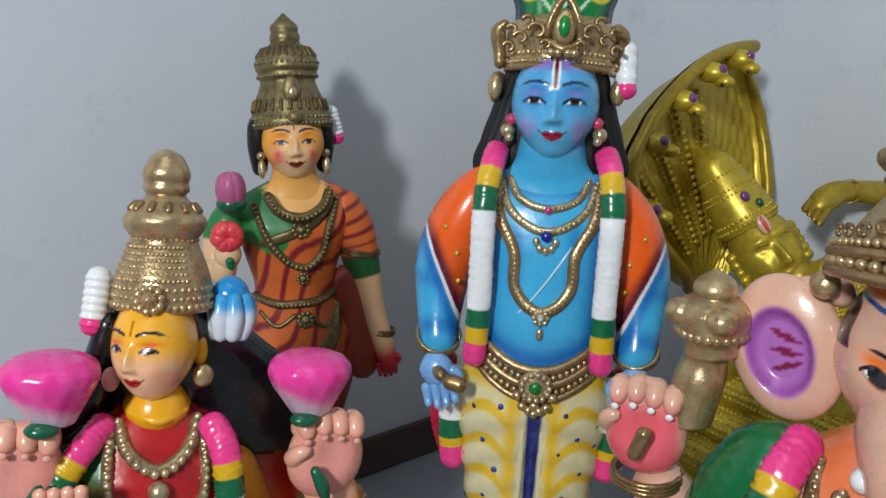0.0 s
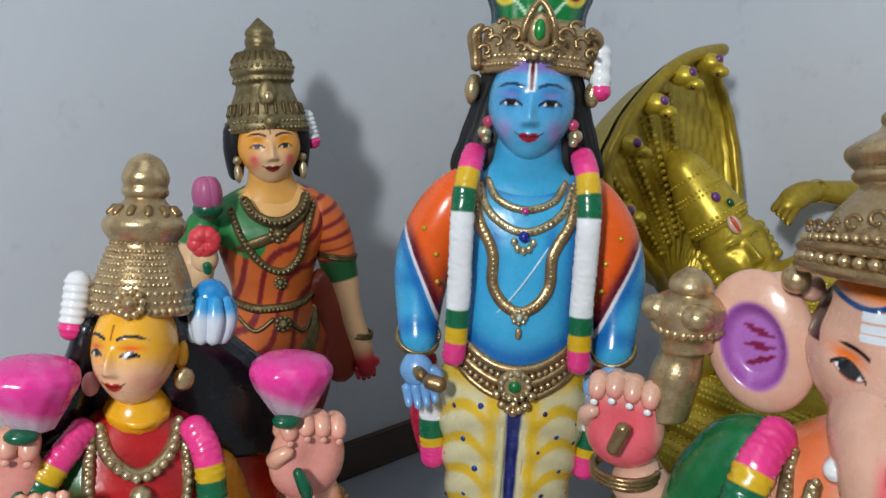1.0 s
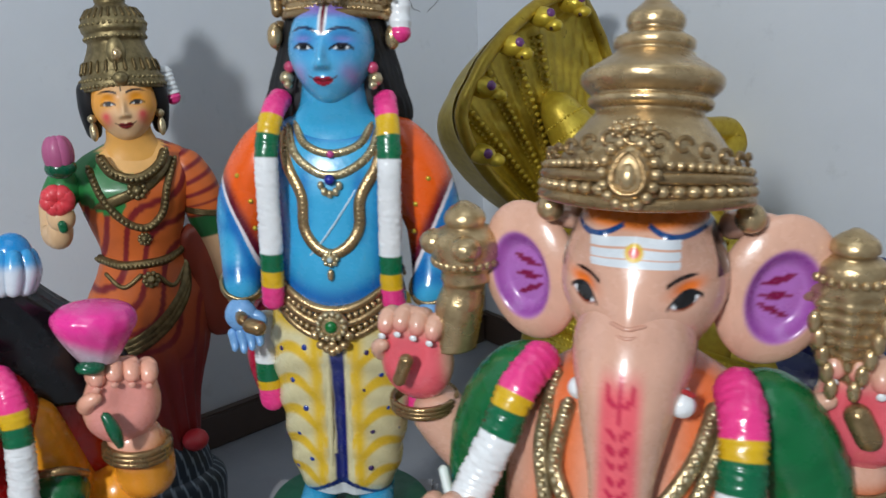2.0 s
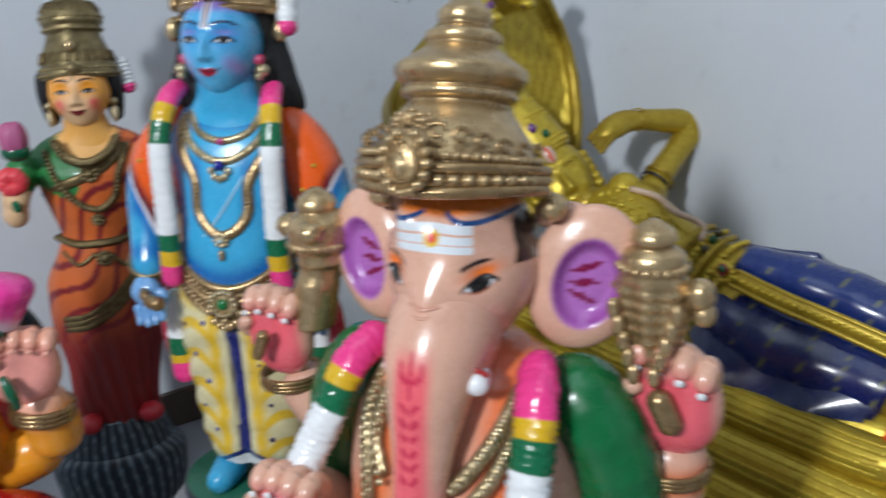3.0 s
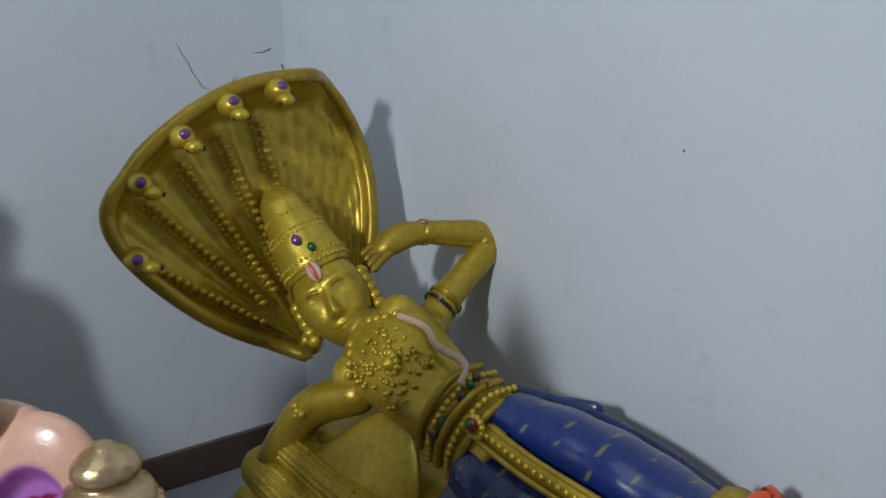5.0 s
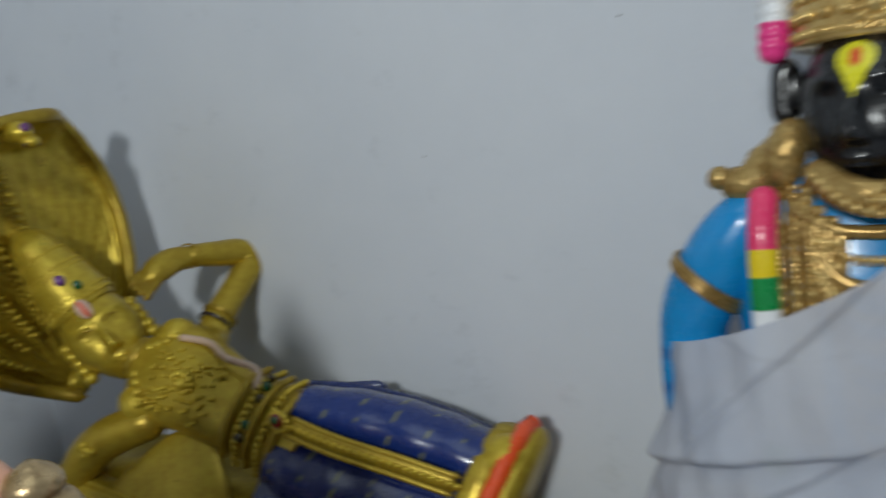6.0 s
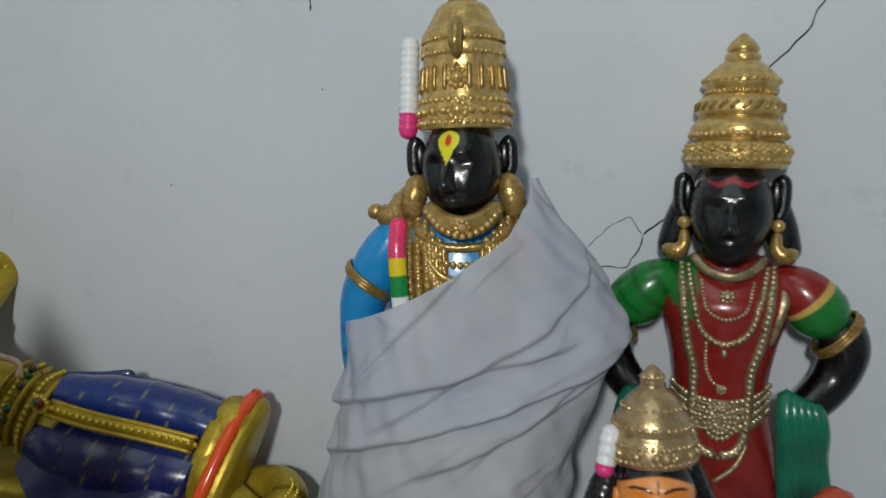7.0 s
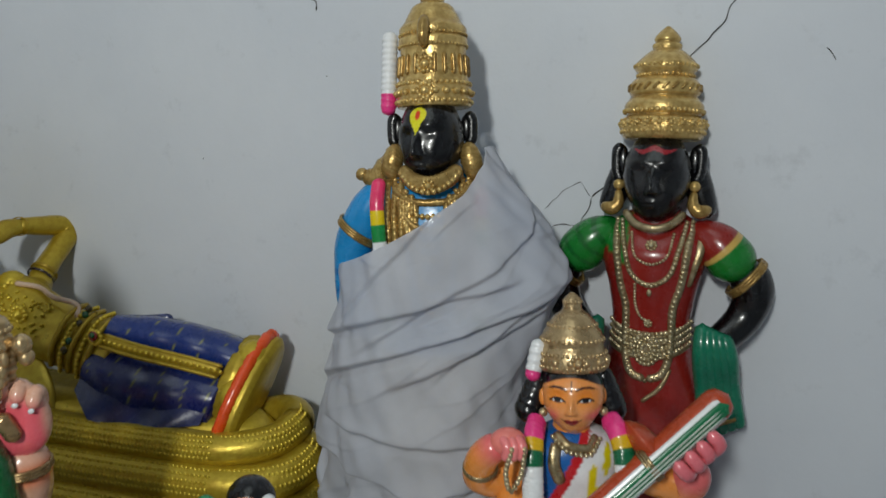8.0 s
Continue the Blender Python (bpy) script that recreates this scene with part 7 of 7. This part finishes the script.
def lute_statue():
    s = Sculpt()
    skin, flush, wood = srgb(240, 150, 70), srgb(232, 110, 110), srgb(180, 70, 36)
    body = [(0.16, 0, 0, 0.10, 0.09), (0.22, 0, 0, 0.09, 0.075), (0.28, 0, 0, 0.055, 0.045), (0.33, 0, 0, 0.056, 0.042), (0.375, 0, 0, 0.06, 0.04), (0.392, 0, 0, 0.045, 0.032), (0.402, 0, 0, 0.024, 0.024)]
    def dress(p, th):
        x, z = p[..., 0], p[..., 2]
        c = np.empty(x.shape + (3,))
        c[:] = srgb(24, 96, 170)
        c = mixc(c, WHITE, 1.0 * (x > -0.012 + (z - 0.36) * 0.5))
        c = mixc(c, srgb(196, 30, 36), 1.0 * (abs(x + 0.012 - (z - 0.36) * 0.5 - 0.004) < 0.006))
        c = mixc(c, srgb(226, 210, 30), 1.0 * (np.hypot((x - 0.018) / 0.006, (z - 0.34 - (x - 0.018)) / 0.03) < 1))
        return mixc(c, srgb(226, 210, 30), 1.0 * (np.hypot((x - 0.036) / 0.005, (z - 0.372 - (x - 0.036)) / 0.018) < 1))
    s.loft(body, dress, EN, n=90, m=110)
    for sx in (-1, 1):
        s.tube([(sx * 0.04, -0.03, 0.20), (sx * 0.12, -0.05, 0.20), (sx * 0.05, -0.10, 0.19)], [0.045, 0.045, 0.03], WHITE, EN, m=20)
    # neck, head, hair
    s.tube([(0, 0, 0.385), (0, -0.003, 0.42)], [0.024, 0.022], skin, EN)
    def extra(c, X, Z, A):
        c = mixc(c, BLACK, sm(0.55, 0.59, Z + 0.30 * A ** 2))
        return mixc(c, BLACK, (1 - sm(0.02, 0.035, A)) * (abs(Z - 0.36) < 0.13))
    mark = len(s.v)
    head(s, (0, -0.01, 0.448), 0.0345, 0.035, 0.040, face_paint(srgb(238, 160, 96), srgb(240, 140, 50), srgb(232, 110, 110), srgb(150, 40, 40), brow=srgb(60, 24, 10), extra=extra, esc=1.0), yaw=-14)
    s.ball((0, 0.012, 0.462), (0.042, 0.032, 0.032), BLACK, EN)
    for sx in (-1, 1):
        s.tube([(sx * 0.034, 0.004, 0.475), (sx * 0.042, 0.006, 0.445), (sx * 0.053, 0.004, 0.415)], [0.010, 0.015, 0.017], BLACK, EN, n=30, m=18, lump=0.06)
        s.ball((sx * 0.034, -0.008, 0.446), (0.004, 0.006, 0.009), skin, EN)
        s.ball((sx * 0.034, -0.012, 0.430), 0.005, G0, SI)
        garland(s, [(sx * 0.038, -0.006, 0.424), (sx * 0.046, -0.028, 0.412), (sx * 0.05, -0.042, 0.386), (sx * 0.05, -0.046, 0.34), (sx * 0.05, -0.05, 0.29)], 0.0115, [(0.22, PINK), (0.30, YELLOW), (0.40, GREEN), (0.85, WHITE), (1, GREEN)])
    crown(s, [(0.474, 0.037), (0.478, 0.039), (0.490, 0.038), (0.496, 0.036), (0.500, 0.0345), (0.504, 0.035), (0.514, 0.032), (0.518, 0.029), (0.526, 0.024), (0.532, 0.018), (0.537, 0.011), (0.541, 0.0105), (0.548, 0.0095), (0.555, 0.002)], 0.001, 0.0, AN,
          [(0.479, 0.0395, 0.0026, 40), (0.492, 0.0385, 0.0024, 40), (0.506, 0.0355, 0.0026, 34), (0.521, 0.028, 0.002, 30), (0.545, 0.0105, 0.0022, 14)], n=80)
    s.rosette((0.0, -0.039, 0.485), 0.010, G0, AN, 9)
    for k in range(14):
        a = radians(k * 360 / 14)
        s.ball((0.001 + 0.0385 * math.cos(a), 0.0385 * math.sin(a), 0.485), 0.0045, G0, AN, 6, 8)
    side_tassel(s, (-0.036, -0.002, 0.506), (-0.046, -0.006, 0.462), 0.0095, 5, tip=PINK)
    s.tube([(-0.042, -0.004, 0.477), (-0.0445, -0.005, 0.470)], 0.0102, GREEN, EN)
    for q in range(mark, len(s.v)):
        s.v[q] = s.v[q] * np.array((1.03, 1.0, 1.09)) - np.array((0, 0, 0.555 * 0.09 - 0.002))
    s.turn(mark, (0, 0.0, 0.412), -10)
    s.tube([(-0.024, -0.02, 0.402), (-0.01, -0.036, 0.392), (0.012, -0.036, 0.388), (0.026, -0.02, 0.398)], 0.0065, G0, SI, flat=0.6)
    s.beads([(-0.026, -0.026, 0.400), (-0.01, -0.042, 0.388), (0.012, -0.042, 0.384), (0.028, -0.026, 0.396)], 0.003, 0.0056, G0, SI)
    s.tube(on(body, [(-0.022, 0.395), (-0.026, 0.375), (-0.018, 0.35)], 0.004), 0.007, G0, SI, flat=0.6, lump=0.06)
    # raised arm with rosary
    s.tube([(-0.055, 0.0, 0.375), (-0.085, -0.01, 0.34), (-0.108, -0.02, 0.352), (-0.105, -0.04, 0.385), (-0.085, -0.05, 0.408)], [0.022, 0.022, 0.02, 0.018, 0.016], lambda p, t: mixc(np.full(t.shape + (3,), 1.0) * skin, flush, sm(0.75, 0.95, t)), EN, m=18, n=50)
    s.ball((-0.08, -0.052, 0.408), (0.02, 0.015, 0.016), srgb(236, 130, 120), EN)
    for k in range(3):
        s.tube([(-0.072 - k * 0.008, -0.055, 0.416), (-0.066 - k * 0.008, -0.068, 0.408), (-0.068 - k * 0.008, -0.066, 0.392)], 0.006, srgb(238, 130, 130), EN, m=9, n=12)
    s.beads([(-0.078, -0.072, 0.408), (-0.084, -0.072, 0.38), (-0.078, -0.07, 0.358), (-0.068, -0.07, 0.375), (-0.064, -0.072, 0.408)], 0.0034, 0.0058, G0, SI)
    bangle(s, (-0.108, -0.03, 0.366), 0.019, mat=SI, tilt=(20, 0, 0), thick=0.08)
    s.tube([(-0.05, 0.0, 0.36), (-0.07, -0.03, 0.32), (-0.04, -0.07, 0.30)], [0.02, 0.02, 0.016], skin, EN)
    s.tube([(-0.03, -0.07, 0.31), (-0.07, -0.06, 0.312)], 0.014, srgb(200, 60, 50), EN)
    # lute: long neck, gourd, painted fret board
    a, b = Vector((-0.035, -0.075, 0.285)), Vector((0.166, -0.040, 0.454))
    s.tube([a, a.lerp(b, 0.3), a.lerp(b, 0.6), b], [0.016, 0.017, 0.018, 0.019], wood, EN, m=16, n=40)
    s.tube([a.lerp(b, 0.52) + Vector((-0.006, 0.02, 0.012)), a.lerp(b, 0.64) + Vector((-0.006, 0.02, 0.012))], 0.04, wood, EN, m=24, n=24)
    for off, col, r in ((0.0, WHITE, 0.0135), (-0.004, srgb(14, 112, 70), 0.0095)):
        o = Vector((0.0, -0.013 + off, 0.001))
        s.tube([a + o, a.lerp(b, 0.5) + o, a.lerp(b, 0.97) + o], r, col, EN, m=14, n=40, flat=0.35)
    d = (b - a).normalized()
    e = Vector((-d.z, 0, d.x))
    for k in (-1, 0, 1):
        o = Vector((0, -0.0212, 0)) + e * (k * 0.0045)
        s.tube([a + o, a.lerp(b, 0.93) + o], 0.0009, srgb(214, 222, 214), EN, m=6, n=20)
    bangle(s, tuple(a.lerp(b, 0.56)), 0.019, mat=SI, tilt=(0, 50, 0), thick=0.12)
    # hand on the neck of the lute
    s.tube([(0.055, 0.0, 0.37), (0.10, 0.0, 0.335), (0.135, -0.01, 0.33), (0.138, -0.03, 0.365)], [0.022, 0.024, 0.024, 0.02], lambda p, t: mixc(np.full(t.shape + (3,), 1.0) * skin, flush, sm(0.6, 0.9, t)), EN, m=18, n=40)
    for k in range(4):
        q = a.lerp(b, 0.66 + 0.06 * k)
        s.tube([(0.128, -0.035, 0.372 + 0.002 * k), q + Vector((0.012, -0.03, -0.016)), q + Vector((-0.002, -0.032, 0.0))], [0.011, 0.009, 0.007], srgb(236, 120, 130), EN, m=10, n=16)
    return s.done("lute_player_statue", placed(1.0354, 0.2173, 0.0003, 0, -27.5, 0.983))


def small_figure():
    """Top of a small dark-haired figure in green among the larger ones."""
    s = Sculpt()
    s.loft([(0.10, 0, 0, 0.05, 0.04), (0.16, 0, 0, 0.045, 0.036), (0.205, 0, 0, 0.05, 0.034), (0.22, 0, 0, 0.03, 0.025)], srgb(20, 120, 60), EN, n=20, m=40)
    s.ball((0.0, 0, 0.248), (0.026, 0.027, 0.032), srgb(226, 150, 110), EN)
    s.ball((0.0, 0.008, 0.256), (0.030, 0.030, 0.030), BLACK, EN)
    s.ball((0.026, -0.012, 0.262), (0.010, 0.010, 0.012), WHITE, EN)
    s.tube([(-0.045, -0.01, 0.225), (-0.06, -0.01, 0.245), (-0.04, 0, 0.262)], 0.014, srgb(24, 140, 84), EN)
    return s.done("small_figurine", pose(0.715, 0.42, 0.03, 0, 0, -30))

# ---- placing ----
tagged(sari_statue(), "painted plaster standing statue in orange striped sari with dull gold crown", "statue")
tagged(seated_lotus_statue(), "glossy painted statue with yellow face, gold crown and pink lotus flowers", "statue")
tagged(blue_statue(), "glossy blue-skinned standing statue with gold crown and yellow trousers", "statue")
tagged(elephant_statue(), "glossy peach elephant-headed seated statue with tall gold crown", "statue")
tagged(reclining_statue(), "bright gold reclining statue under serpent hood, blue cloth legs", "statue")
tagged(draped_statue(), "glossy black standing statue with gilt cylinder crown and blue sleeves", "statue")
tagged(drape(), "crumpled thin white cotton sheet wrapped round a standing statue", "cloth")
tagged(red_statue(), "glossy black standing statue in red dress with tiered gold crown", "statue")
tagged(lute_statue(), "painted seated statue with orange skin playing a long lute", "statue")
tagged(small_figure(), "small painted figurine with black hair and green clothes", "figurine")
for (x, y, rz), (sx, sy, h) in (((0.072, 0.6677, -1.0), (0.19, 0.16, 0.194)), ((-0.23, 0.485, 28.5), (0.25, 0.21, 0.205)), ((0.3367, 0.4629, -19.2), (0.34, 0.28, 0.186)), ((1.0354, 0.2173, -27.5), (0.24, 0.22, 0.158)), ((0.715, 0.42, -30), (0.12, 0.11, 0.13))):
    tagged(box("plinth", pose(x, y, h / 2, 0, 0, rz), (sx, sy, h), PLINTH, 0.006), "plain grey painted plinth under a statue", "plinth", "plinths under the statues")
